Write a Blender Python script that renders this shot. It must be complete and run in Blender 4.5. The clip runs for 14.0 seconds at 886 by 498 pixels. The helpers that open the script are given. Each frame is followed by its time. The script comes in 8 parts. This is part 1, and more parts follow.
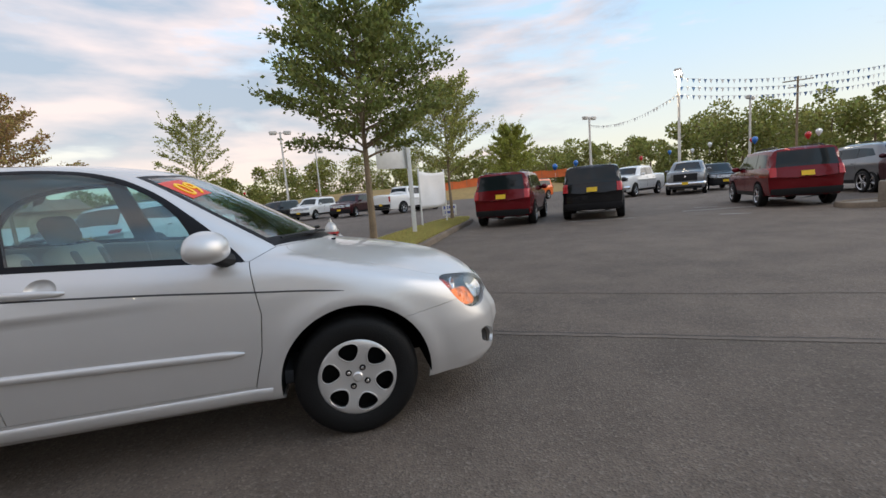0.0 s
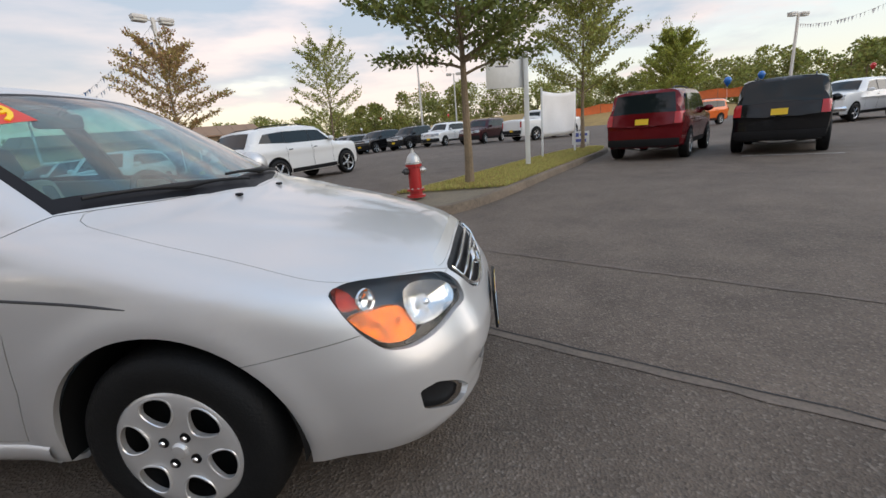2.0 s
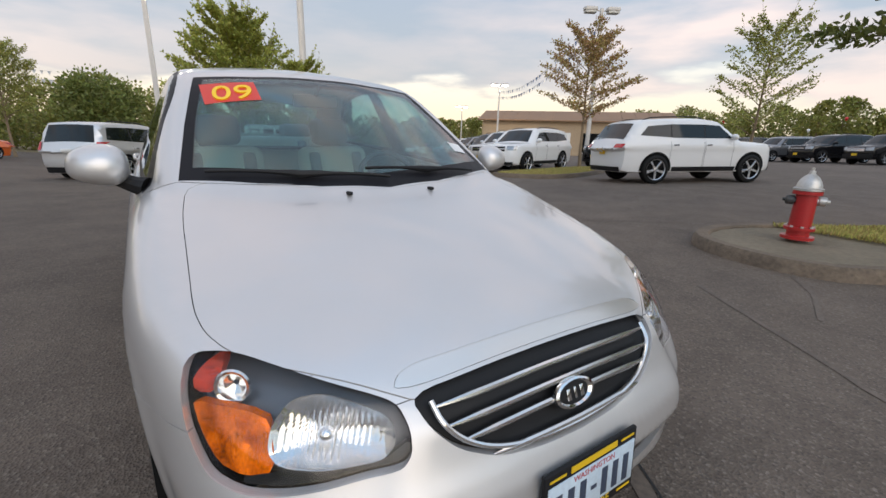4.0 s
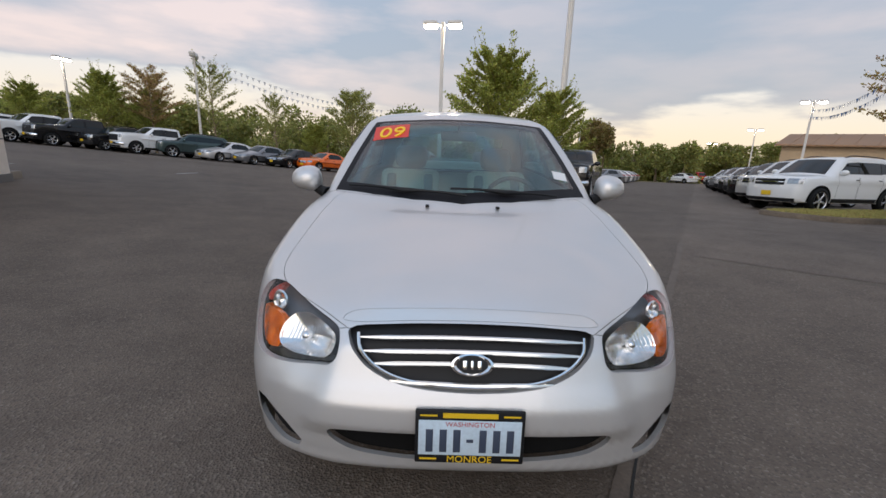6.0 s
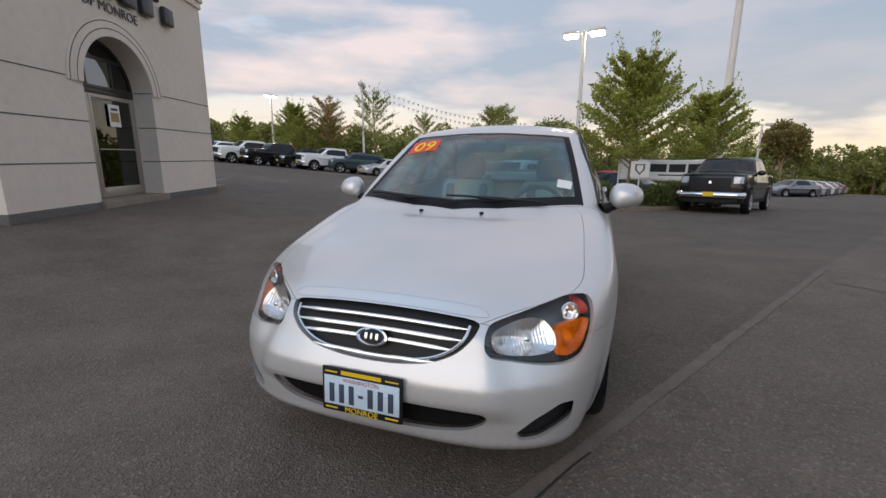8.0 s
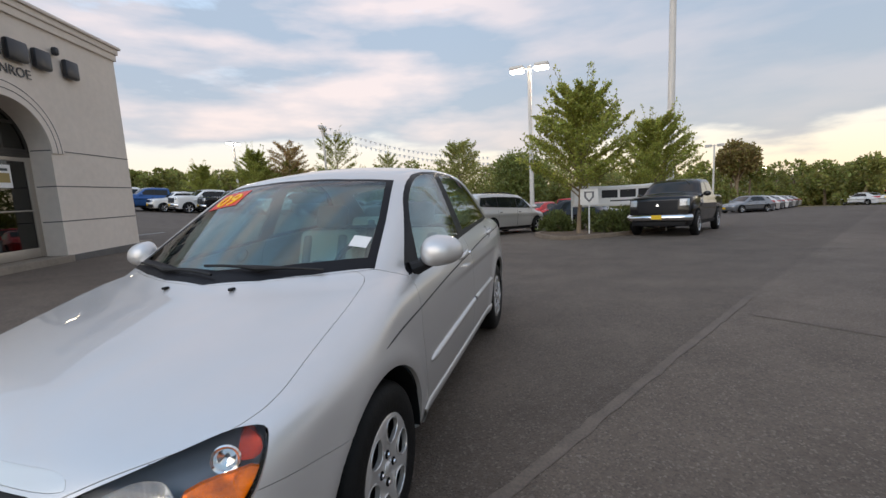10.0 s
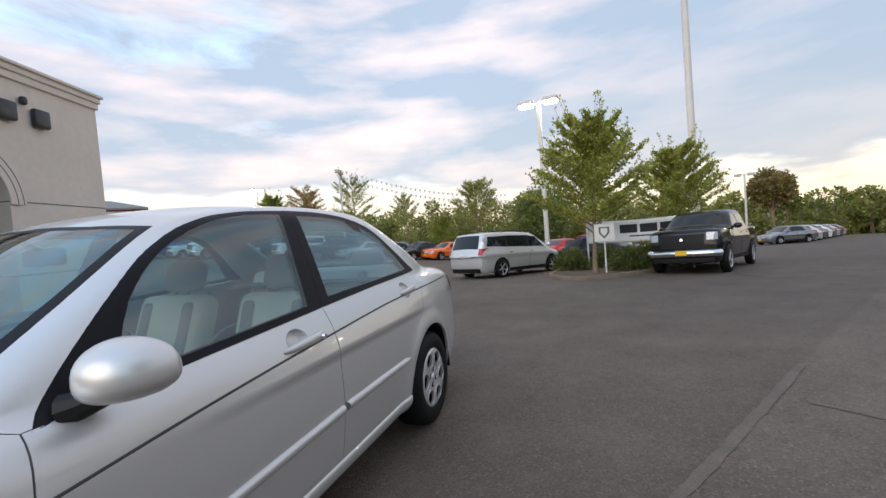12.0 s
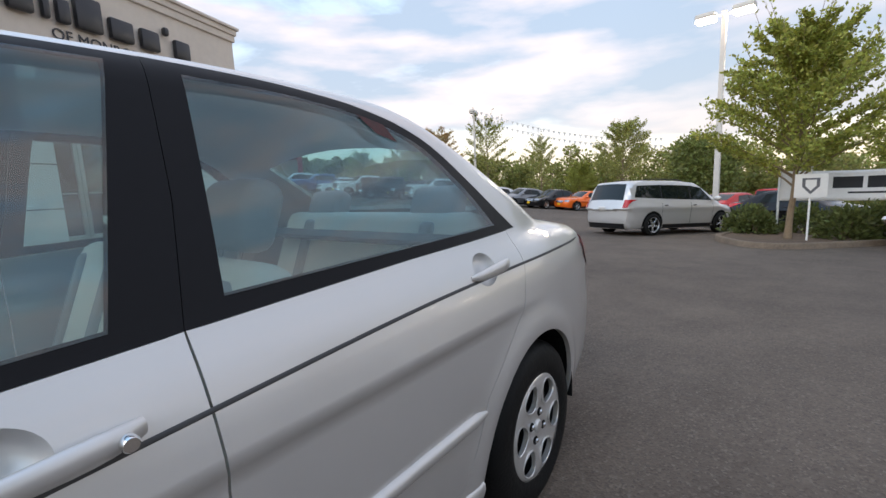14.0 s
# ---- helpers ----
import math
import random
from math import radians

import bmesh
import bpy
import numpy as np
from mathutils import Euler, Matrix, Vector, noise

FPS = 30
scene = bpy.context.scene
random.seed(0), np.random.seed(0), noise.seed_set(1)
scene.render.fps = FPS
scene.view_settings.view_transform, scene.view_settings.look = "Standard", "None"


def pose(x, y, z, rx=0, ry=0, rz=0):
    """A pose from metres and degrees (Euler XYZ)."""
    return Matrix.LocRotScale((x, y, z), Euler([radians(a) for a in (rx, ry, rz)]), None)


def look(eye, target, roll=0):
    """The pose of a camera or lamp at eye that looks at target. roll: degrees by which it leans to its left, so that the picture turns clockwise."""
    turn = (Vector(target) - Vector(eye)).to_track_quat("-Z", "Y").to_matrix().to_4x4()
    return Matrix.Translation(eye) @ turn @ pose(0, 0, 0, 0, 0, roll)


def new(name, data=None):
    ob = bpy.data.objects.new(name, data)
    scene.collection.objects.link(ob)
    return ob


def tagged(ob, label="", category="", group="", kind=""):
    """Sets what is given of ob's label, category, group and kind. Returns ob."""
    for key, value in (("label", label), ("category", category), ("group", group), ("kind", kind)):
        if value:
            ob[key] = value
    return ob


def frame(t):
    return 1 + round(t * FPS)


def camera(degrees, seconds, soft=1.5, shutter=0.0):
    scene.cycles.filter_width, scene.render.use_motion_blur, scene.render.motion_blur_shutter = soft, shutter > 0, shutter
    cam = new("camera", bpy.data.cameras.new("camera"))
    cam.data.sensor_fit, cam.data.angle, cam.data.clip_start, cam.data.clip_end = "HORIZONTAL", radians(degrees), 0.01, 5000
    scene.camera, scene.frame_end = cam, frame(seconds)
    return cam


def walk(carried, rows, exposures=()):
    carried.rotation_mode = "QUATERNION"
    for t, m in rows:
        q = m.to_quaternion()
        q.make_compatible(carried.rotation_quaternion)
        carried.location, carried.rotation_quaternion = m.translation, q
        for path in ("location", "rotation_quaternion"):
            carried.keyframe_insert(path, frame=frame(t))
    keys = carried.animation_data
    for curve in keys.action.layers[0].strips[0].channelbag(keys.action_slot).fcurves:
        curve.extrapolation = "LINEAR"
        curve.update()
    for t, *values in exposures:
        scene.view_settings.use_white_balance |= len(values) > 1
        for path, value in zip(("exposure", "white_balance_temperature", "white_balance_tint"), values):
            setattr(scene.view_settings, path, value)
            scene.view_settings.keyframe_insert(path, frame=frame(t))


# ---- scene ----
cam = camera(91.9, 14.0)
PATH = [
    (0, (0.021, -2.954, 1.19), (0.45, -1.018, 0.932), -4.7),
    (0.5, (0.26, -2.613, 1.212), (0.873, -0.725, 0.968), -5.1),
    (1, (0.555, -2.361, 1.173), (0.814, -0.407, 0.832), -5.4),
    (1.5, (0.754, -2.094, 1.122), (0.633, -0.145, 0.69), -5.1),
    (2, (0.929, -1.794, 1.144), (0.702, 0.12, 0.61), -4.8),
    (2.5, (1.175, -1.503, 1.14), (0.523, 0.297, 0.563), -3.3),
    (3, (1.279, -1.237, 1.133), (0.382, 0.442, 0.519), -2.6),
    (3.5, (1.277, -1.006, 1.165), (0.108, 0.5, 0.562), 0.1),
    (4, (1.402, -0.749, 1.19), (-0.194, 0.329, 0.654), 1.5),
    (4.2, (1.451, -0.699, 1.187), (-0.218, 0.243, 0.615), 0.5),
    (6.3, (2.097, -0.015, 1.261), (0.15, -0.074, 0.807), 2.4),
    (6.5, (2.124, 0.053, 1.269), (0.18, -0.058, 0.814), 2.4),
    (7, (2.077, 0.304, 1.26), (0.166, -0.128, 0.857), 2.2),
    (7.5, (2.101, 0.476, 1.259), (0.262, -0.204, 0.866), -0.1),
    (8, (2.149, 0.719, 1.252), (0.3, 0.082, 0.832), 0.4),
    (8.2, (2.135, 0.817, 1.256), (0.256, 0.254, 0.868), -0.4),
    (10.3, (1.223, 1.572, 1.312), (-0.678, 0.999, 1.077), -3.5),
    (10.5, (1.155, 1.633, 1.301), (-0.75, 1.052, 1.112), -3.0),
    (11, (0.786, 1.772, 1.289), (-1.174, 1.387, 1.202), -3.9),
    (11.5, (0.427, 1.829, 1.312), (-1.538, 1.469, 1.215), -4.5),
    (12, (0.083, 1.932, 1.29), (-1.802, 1.266, 1.213), -4.6),
    (12.5, (-0.23, 1.914, 1.265), (-2.078, 1.164, 1.126), -4.0),
    (13, (-0.566, 1.817, 1.253), (-2.414, 1.099, 0.989), -5.1),
    (13.5, (-0.957, 1.701, 1.242), (-2.674, 0.707, 0.986), -2.5),
    (14, (-1.236, 1.477, 1.202), (-2.810, 0.276, 0.916), -2.4),
]
walk(cam, [(t, look(eye, target, roll)) for t, eye, target, roll in PATH],
     exposures=[(0, 0.84, 7000, 10), (3, 0.95, 7150, 11), (4.2, 0.78, 7050, 11), (6.3, 0.58, 6900, 12), (8.2, 0.60, 6900, 12), (10.3, 0.77, 6850, 10), (14, 1.08, 6750, 10)])

# ---- light and sky ----
world = bpy.data.worlds.new("dusk_sky")
scene.world = world
world.use_nodes = True


def build_sky():
    nt = world.node_tree
    nt.nodes.clear()
    N, L = nt.nodes.new, nt.links.new
    out, bg = N("ShaderNodeOutputWorld"), N("ShaderNodeBackground")
    sky = N("ShaderNodeTexSky")
    sky.sky_type, sky.sun_disc = "NISHITA", False
    sky.sun_elevation, sky.sun_rotation = radians(3.0), radians(104)
    sky.air_density, sky.dust_density, sky.ozone_density = 1.0, 0.6, 1.4
    co = N("ShaderNodeTexCoord")
    sep = N("ShaderNodeSeparateXYZ")
    L(co.outputs["Generated"], sep.inputs[0])
    # flat banks of cloud: noise drawn out along the horizon
    zc = N("ShaderNodeMath"); zc.operation = "MAXIMUM"; zc.inputs[1].default_value = 0.0
    L(sep.outputs[2], zc.inputs[0])
    mp = N("ShaderNodeMapping")
    mp.inputs["Location"].default_value = CLOUD_SHIFT
    mp.inputs["Scale"].default_value = (1.0, 1.0, 4.2)
    L(co.outputs["Generated"], mp.inputs[0])
    n1 = N("ShaderNodeTexNoise")
    n1.inputs["Scale"].default_value, n1.inputs["Detail"].default_value, n1.inputs["Roughness"].default_value = 2.3, 9, 0.60
    n1.inputs["Distortion"].default_value = 0.35
    L(mp.outputs[0], n1.inputs["Vector"])
    r1 = N("ShaderNodeValToRGB")
    r1.color_ramp.elements[0].position, r1.color_ramp.elements[1].position = 0.44, 0.585
    n2 = N("ShaderNodeTexNoise")
    n2.inputs["Scale"].default_value, n2.inputs["Detail"].default_value = 3.4, 8
    L(mp.outputs[0], n2.inputs["Vector"])
    r2 = N("ShaderNodeValToRGB")
    r2.color_ramp.elements[0].position, r2.color_ramp.elements[1].position = 0.40, 0.64
    r2.color_ramp.elements[0].color, r2.color_ramp.elements[1].color = (0.26, 0.32, 0.42, 1), (0.62, 0.53, 0.54, 1)
    L(n2.outputs["Fac"], r2.inputs[0])
    # clear sky: pale blue above, warm cream at the horizon
    up = N("ShaderNodeValToRGB")
    e = up.color_ramp.elements
    e[0].position, e[0].color = 0.0, (0.74, 0.635, 0.475, 1)
    e[1].position, e[1].color = 1.0, (0.35, 0.53, 0.81, 1)
    a = e.new(0.10); a.color = (0.65, 0.625, 0.595, 1)
    b = e.new(0.32); b.color = (0.43, 0.575, 0.76, 1)
    L(zc.outputs[0], up.inputs[0])
    mixc = N("ShaderNodeMix"); mixc.data_type = "RGBA"
    fac = N("ShaderNodeMath"); fac.operation = "MULTIPLY"; fac.inputs[1].default_value = 0.85
    side = N("ShaderNodeVectorMath"); side.operation = "DOT_PRODUCT"; side.inputs[1].default_value = (-0.85, -0.45, 0.0)
    L(co.outputs["Generated"], side.inputs[0])
    # towards the open end of the lot the clear sky is paler, elsewhere a deeper blue
    away = N("ShaderNodeMapRange"); away.inputs["From Min"].default_value, away.inputs["From Max"].default_value = -0.6, 0.35
    tone = N("ShaderNodeMix"); tone.data_type = "RGBA"
    tone.inputs[6].default_value, tone.inputs[7].default_value = (0.76, 0.86, 0.92, 1), (0.97, 0.98, 1, 1)
    clear = N("ShaderNodeMix"); clear.data_type = "RGBA"; clear.blend_type = "MULTIPLY"; clear.inputs["Factor"].default_value = 1.0
    L(away.outputs[0], tone.inputs["Factor"]); L(up.outputs[0], clear.inputs[6]); L(tone.outputs[2], clear.inputs[7])
    L(clear.outputs[2], mixc.inputs[6])
    L(side.outputs["Value"], away.inputs["Value"])
    bias = N("ShaderNodeMath"); bias.operation = "MULTIPLY_ADD"; bias.inputs[1].default_value = 0.25
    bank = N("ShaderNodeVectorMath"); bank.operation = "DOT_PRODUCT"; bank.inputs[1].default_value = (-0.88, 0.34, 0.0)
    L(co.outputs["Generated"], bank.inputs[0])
    more = N("ShaderNodeMath"); more.operation = "ADD"; more.inputs[1].default_value = 0.035
    L(n1.outputs["Fac"], more.inputs[0])
    L(bank.outputs["Value"], bias.inputs[0]); L(more.outputs[0], bias.inputs[2]); L(bias.outputs[0], r1.inputs[0])
    # the cloud sheet ends above a clear strip at the horizon
    low = N("ShaderNodeMapRange"); low.interpolation_type = "SMOOTHSTEP"
    low.inputs["From Min"].default_value, low.inputs["From Max"].default_value = 0.062, 0.115
    rag = N("ShaderNodeMath"); rag.operation = "MULTIPLY_ADD"; rag.inputs[1].default_value = 0.42
    ragged = N("ShaderNodeMath"); ragged.operation = "ADD"; ragged.inputs[1].default_value = -0.21
    L(n2.outputs["Fac"], rag.inputs[0]); L(zc.outputs[0], rag.inputs[2]); L(rag.outputs[0], ragged.inputs[0])
    L(ragged.outputs[0], low.inputs["Value"])
    lowmul = N("ShaderNodeMath"); lowmul.operation = "MULTIPLY"
    L(r1.outputs[0], lowmul.inputs[0]); L(low.outputs[0], lowmul.inputs[1])
    L(lowmul.outputs[0], fac.inputs[0])
    L(fac.outputs[0], mixc.inputs["Factor"])
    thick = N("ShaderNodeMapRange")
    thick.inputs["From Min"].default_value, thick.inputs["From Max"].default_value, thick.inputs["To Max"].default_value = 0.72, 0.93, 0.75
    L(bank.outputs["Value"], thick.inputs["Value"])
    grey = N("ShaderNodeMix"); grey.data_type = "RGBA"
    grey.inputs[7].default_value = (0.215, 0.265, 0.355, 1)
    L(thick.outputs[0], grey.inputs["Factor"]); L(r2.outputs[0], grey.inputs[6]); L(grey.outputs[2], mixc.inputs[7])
    # the physical sky adds its light to the clouds
    add = N("ShaderNodeMix"); add.data_type = "RGBA"; add.blend_type = "ADD"; add.inputs["Factor"].default_value = SKY_AIR
    L(mixc.outputs[2], add.inputs[6])
    L(sky.outputs[0], add.inputs[7])
    L(add.outputs[2], bg.inputs[0])
    bg.inputs[1].default_value = SKY_STRENGTH
    L(bg.outputs[0], out.inputs[0])


SKY_AIR, SKY_STRENGTH = 0.02, 0.9
CLOUD_SHIFT = (0.0, 0.0, 0.3)
build_sky()
sun = new("sun", bpy.data.lights.new("sun", "SUN"))
sun.data.energy, sun.data.angle, sun.data.color = 0.75, radians(60), (1.0, 0.87, 0.77)
sun.matrix_world = look((20, -5, 9), (0, 0, 0))

# ---- materials ----
MATS = {}


def mat(name, color, rough=0.5, metal=0.0, coat=0.0, scale=0.0, vary=0.0, bump=0.0, bscale=60.0, spec=0.5, island=0.0, emit=0.0, patchy=0.08):
    """A plain surface with two scales of variation and fine relief."""
    if name in MATS:
        return MATS[name]
    m = bpy.data.materials.new(name)
    m.use_nodes = True
    nt = m.node_tree
    N, L = nt.nodes.new, nt.links.new
    p = nt.nodes["Principled BSDF"]
    p.inputs["Base Color"].default_value = (*color, 1)
    p.inputs["Roughness"].default_value, p.inputs["Metallic"].default_value = rough, metal
    p.inputs["Coat Weight"].default_value, p.inputs["Coat Roughness"].default_value = coat, 0.04
    p.inputs["Specular IOR Level"].default_value = spec
    if emit:
        p.inputs["Emission Color"].default_value = (*color, 1)
        p.inputs["Emission Strength"].default_value = emit
    co = N("ShaderNodeTexCoord")
    if vary:
        a, b = N("ShaderNodeTexNoise"), N("ShaderNodeTexNoise")
        a.inputs["Scale"].default_value, b.inputs["Scale"].default_value = scale, scale * 11
        a.inputs["Detail"].default_value = b.inputs["Detail"].default_value = 4
        L(co.outputs["Object"], a.inputs["Vector"])
        L(co.outputs["Object"], b.inputs["Vector"])
        s = N("ShaderNodeMath"); s.operation = "ADD"
        L(a.outputs["Fac"], s.inputs[0])
        L(b.outputs["Fac"], s.inputs[1])
        r = N("ShaderNodeMapRange")
        r.inputs["From Min"].default_value, r.inputs["From Max"].default_value = 0.65, 1.35
        r.inputs["To Min"].default_value, r.inputs["To Max"].default_value = 1 - vary, 1 + vary
        L(s.outputs[0], r.inputs["Value"])
        h = N("ShaderNodeHueSaturation")
        h.inputs["Color"].default_value = (*color, 1)
        L(r.outputs[0], h.inputs["Value"])
        if island:
            g = N("ShaderNodeNewGeometry")
            hr = N("ShaderNodeMapRange")
            hr.inputs["To Min"].default_value, hr.inputs["To Max"].default_value = 0.5 - island * 0.12, 0.5 + island * 0.05
            L(g.outputs["Random Per Island"], hr.inputs["Value"])
            L(hr.outputs[0], h.inputs["Hue"])
        L(h.outputs[0], p.inputs["Base Color"])
        rr = N("ShaderNodeMapRange")
        rr.inputs["From Min"].default_value, rr.inputs["From Max"].default_value = 0.65, 1.35
        rr.inputs["To Min"].default_value, rr.inputs["To Max"].default_value = max(rough - patchy, 0.02), min(rough + patchy, 1)
        L(s.outputs[0], rr.inputs["Value"])
        L(rr.outputs[0], p.inputs["Roughness"])
    if bump:
        bn = N("ShaderNodeTexNoise")
        bn.inputs["Scale"].default_value, bn.inputs["Detail"].default_value = bscale, 5
        L(co.outputs["Object"], bn.inputs["Vector"])
        bp = N("ShaderNodeBump")
        bp.inputs["Strength"].default_value, bp.inputs["Distance"].default_value = bump, 0.01
        L(bn.outputs["Fac"], bp.inputs["Height"])
        L(bp.outputs[0], p.inputs["Normal"])
    MATS[name] = m
    return m


def paint(name, color, metal=0.6, rough=0.32):
    """Car paint: a flake layer under clear coat, with a faint film of dust."""
    if name in MATS:
        return MATS[name]
    m = mat(name, color, rough, metal, coat=0.8 if sum(color) > 0.6 else 0.3, scale=0.9, vary=0.012, patchy=0.012, spec=0.5 if sum(color) > 1.5 else 0.3)
    return m


def glass(name, tint=(0.80, 0.90, 0.88), rough=0.0, gloss=0.9, least=0.08):
    """Thin pane: clear through, with a Fresnel gloss."""
    if name in MATS:
        return MATS[name]
    m = bpy.data.materials.new(name)
    m.use_nodes = True
    nt = m.node_tree
    nt.nodes.clear()
    N, L = nt.nodes.new, nt.links.new
    out, mix, tr, gl, fr = N("ShaderNodeOutputMaterial"), N("ShaderNodeMixShader"), N("ShaderNodeBsdfTransparent"), N("ShaderNodeBsdfGlossy"), N("ShaderNodeLayerWeight")
    tr.inputs[0].default_value = (*tint, 1)
    gl.inputs[0].default_value = (gloss, gloss, gloss, 1)
    gl.inputs["Roughness"].default_value = rough
    fr.inputs["Blend"].default_value = 0.5
    pw = N("ShaderNodeMath"); pw.operation = "POWER"; pw.inputs[1].default_value = 4.0
    L(fr.outputs["Facing"], pw.inputs[0])
    rg = N("ShaderNodeMapRange")
    rg.inputs["To Min"].default_value, rg.inputs["To Max"].default_value = least, 1.0
    L(pw.outputs[0], rg.inputs["Value"])
    L(rg.outputs[0], mix.inputs[0]); L(tr.outputs[0], mix.inputs[1]); L(gl.outputs[0], mix.inputs[2]); L(mix.outputs[0], out.inputs[0])
    MATS[name] = m
    return m


def asphalt_material():
    m = bpy.data.materials.new("asphalt")
    m.use_nodes = True
    nt = m.node_tree
    N, L = nt.nodes.new, nt.links.new
    p = nt.nodes["Principled BSDF"]
    co = N("ShaderNodeTexCoord")

    def noise_node(scale, detail=4, rough=0.55):
        n = N("ShaderNodeTexNoise")
        n.inputs["Scale"].default_value, n.inputs["Detail"].default_value, n.inputs["Roughness"].default_value = scale, detail, rough
        L(co.outputs["Object"], n.inputs["Vector"])
        return n

    big, mid, small, fine = noise_node(0.20, 5), noise_node(1.7, 6), noise_node(14, 5, 0.65), noise_node(55, 3, 0.7)
    agg = N("ShaderNodeTexVoronoi")
    agg.inputs["Scale"].default_value = 95
    L(co.outputs["Object"], agg.inputs["Vector"])

    def weigh(a, b, share):
        n = N("ShaderNodeMath"); n.operation = "MULTIPLY_ADD"; n.inputs[1].default_value = share
        k = N("ShaderNodeMath"); k.operation = "MULTIPLY"; k.inputs[1].default_value = 1 - share
        L(a, n.inputs[0]); L(b, k.inputs[0]); L(k.outputs[0], n.inputs[2])
        return n.outputs[0]

    ramp = N("ShaderNodeValToRGB")
    e = ramp.color_ramp.elements
    e[0].position, e[0].color = 0.38, (0.082, 0.063, 0.049, 1)
    e[1].position, e[1].color = 0.64, (0.182, 0.142, 0.111, 1)
    L(weigh(weigh(big.outputs["Fac"], mid.outputs["Fac"], 0.5), weigh(small.outputs["Fac"], fine.outputs["Fac"], 0.5), 0.62), ramp.inputs[0])
    # pale and dark stones in the binder
    sel = N("ShaderNodeSeparateColor")
    L(agg.outputs["Color"], sel.inputs[0])
    st = N("ShaderNodeMapRange")
    st.inputs["From Min"].default_value, st.inputs["From Max"].default_value = 0.80, 1.0
    st.inputs["To Max"].default_value = 0.36
    L(sel.outputs[0], st.inputs["Value"])
    mx = N("ShaderNodeMix"); mx.data_type = "RGBA"
    mx.inputs[7].default_value = (0.31, 0.265, 0.225, 1)
    L(st.outputs[0], mx.inputs["Factor"]); L(ramp.outputs[0], mx.inputs[6])
    pit = N("ShaderNodeMapRange")
    pit.inputs["From Min"].default_value, pit.inputs["From Max"].default_value = 0.65, 1.0
    pit.inputs["To Max"].default_value = 0.38
    L(sel.outputs[1], pit.inputs["Value"])
    dk = N("ShaderNodeMix"); dk.data_type = "RGBA"
    dk.inputs[7].default_value = (0.030, 0.026, 0.023, 1)
    L(pit.outputs[0], dk.inputs["Factor"]); L(mx.outputs[2], dk.inputs[6])
    # an older, paler course beyond the seam and a newer, darker one before the showroom
    across = N("ShaderNodeVectorMath"); across.operation = "DOT_PRODUCT"; across.inputs[1].default_value = (0.511, 0.860, 0.0)
    L(co.outputs["Object"], across.inputs[0])
    course = N("ShaderNodeMapRange")
    course.inputs["From Min"].default_value, course.inputs["From Max"].default_value = 0.82, 0.90
    course.inputs["To Min"].default_value, course.inputs["To Max"].default_value = 0.93, 1.14
    L(across.outputs["Value"], course.inputs["Value"])
    worn = N("ShaderNodeHueSaturation")
    L(course.outputs[0], worn.inputs["Value"]); L(dk.outputs[2], worn.inputs["Color"])
    L(worn.outputs[0], p.inputs["Base Color"])
    p.inputs["Roughness"].default_value = 0.82
    p.inputs["Specular IOR Level"].default_value = 0.35
    h = N("ShaderNodeMath"); h.operation = "ADD"
    L(agg.outputs["Distance"], h.inputs[0]); L(fine.outputs["Fac"], h.inputs[1])
    bp = N("ShaderNodeBump")
    bp.inputs["Strength"].default_value, bp.inputs["Distance"].default_value = 0.55, 0.010
    L(h.outputs[0], bp.inputs["Height"]); L(bp.outputs[0], p.inputs["Normal"])
    return m


ASPHALT = asphalt_material()
KERB = mat("worn_kerb_stone", (0.175, 0.132, 0.094), 0.92, scale=2.2, vary=0.38, bump=0.9, bscale=40)
CONCRETE = mat("concrete", (0.215, 0.178, 0.138), 0.85, scale=1.5, vary=0.22, bump=0.4, bscale=90)
SOIL = mat("bark_mulch", (0.10, 0.066, 0.042), 0.95, scale=2.5, vary=0.4, bump=0.9, bscale=45)
BARK = mat("bark", (0.24, 0.175, 0.11), 0.9, scale=3, vary=0.3, bump=0.8, bscale=70)


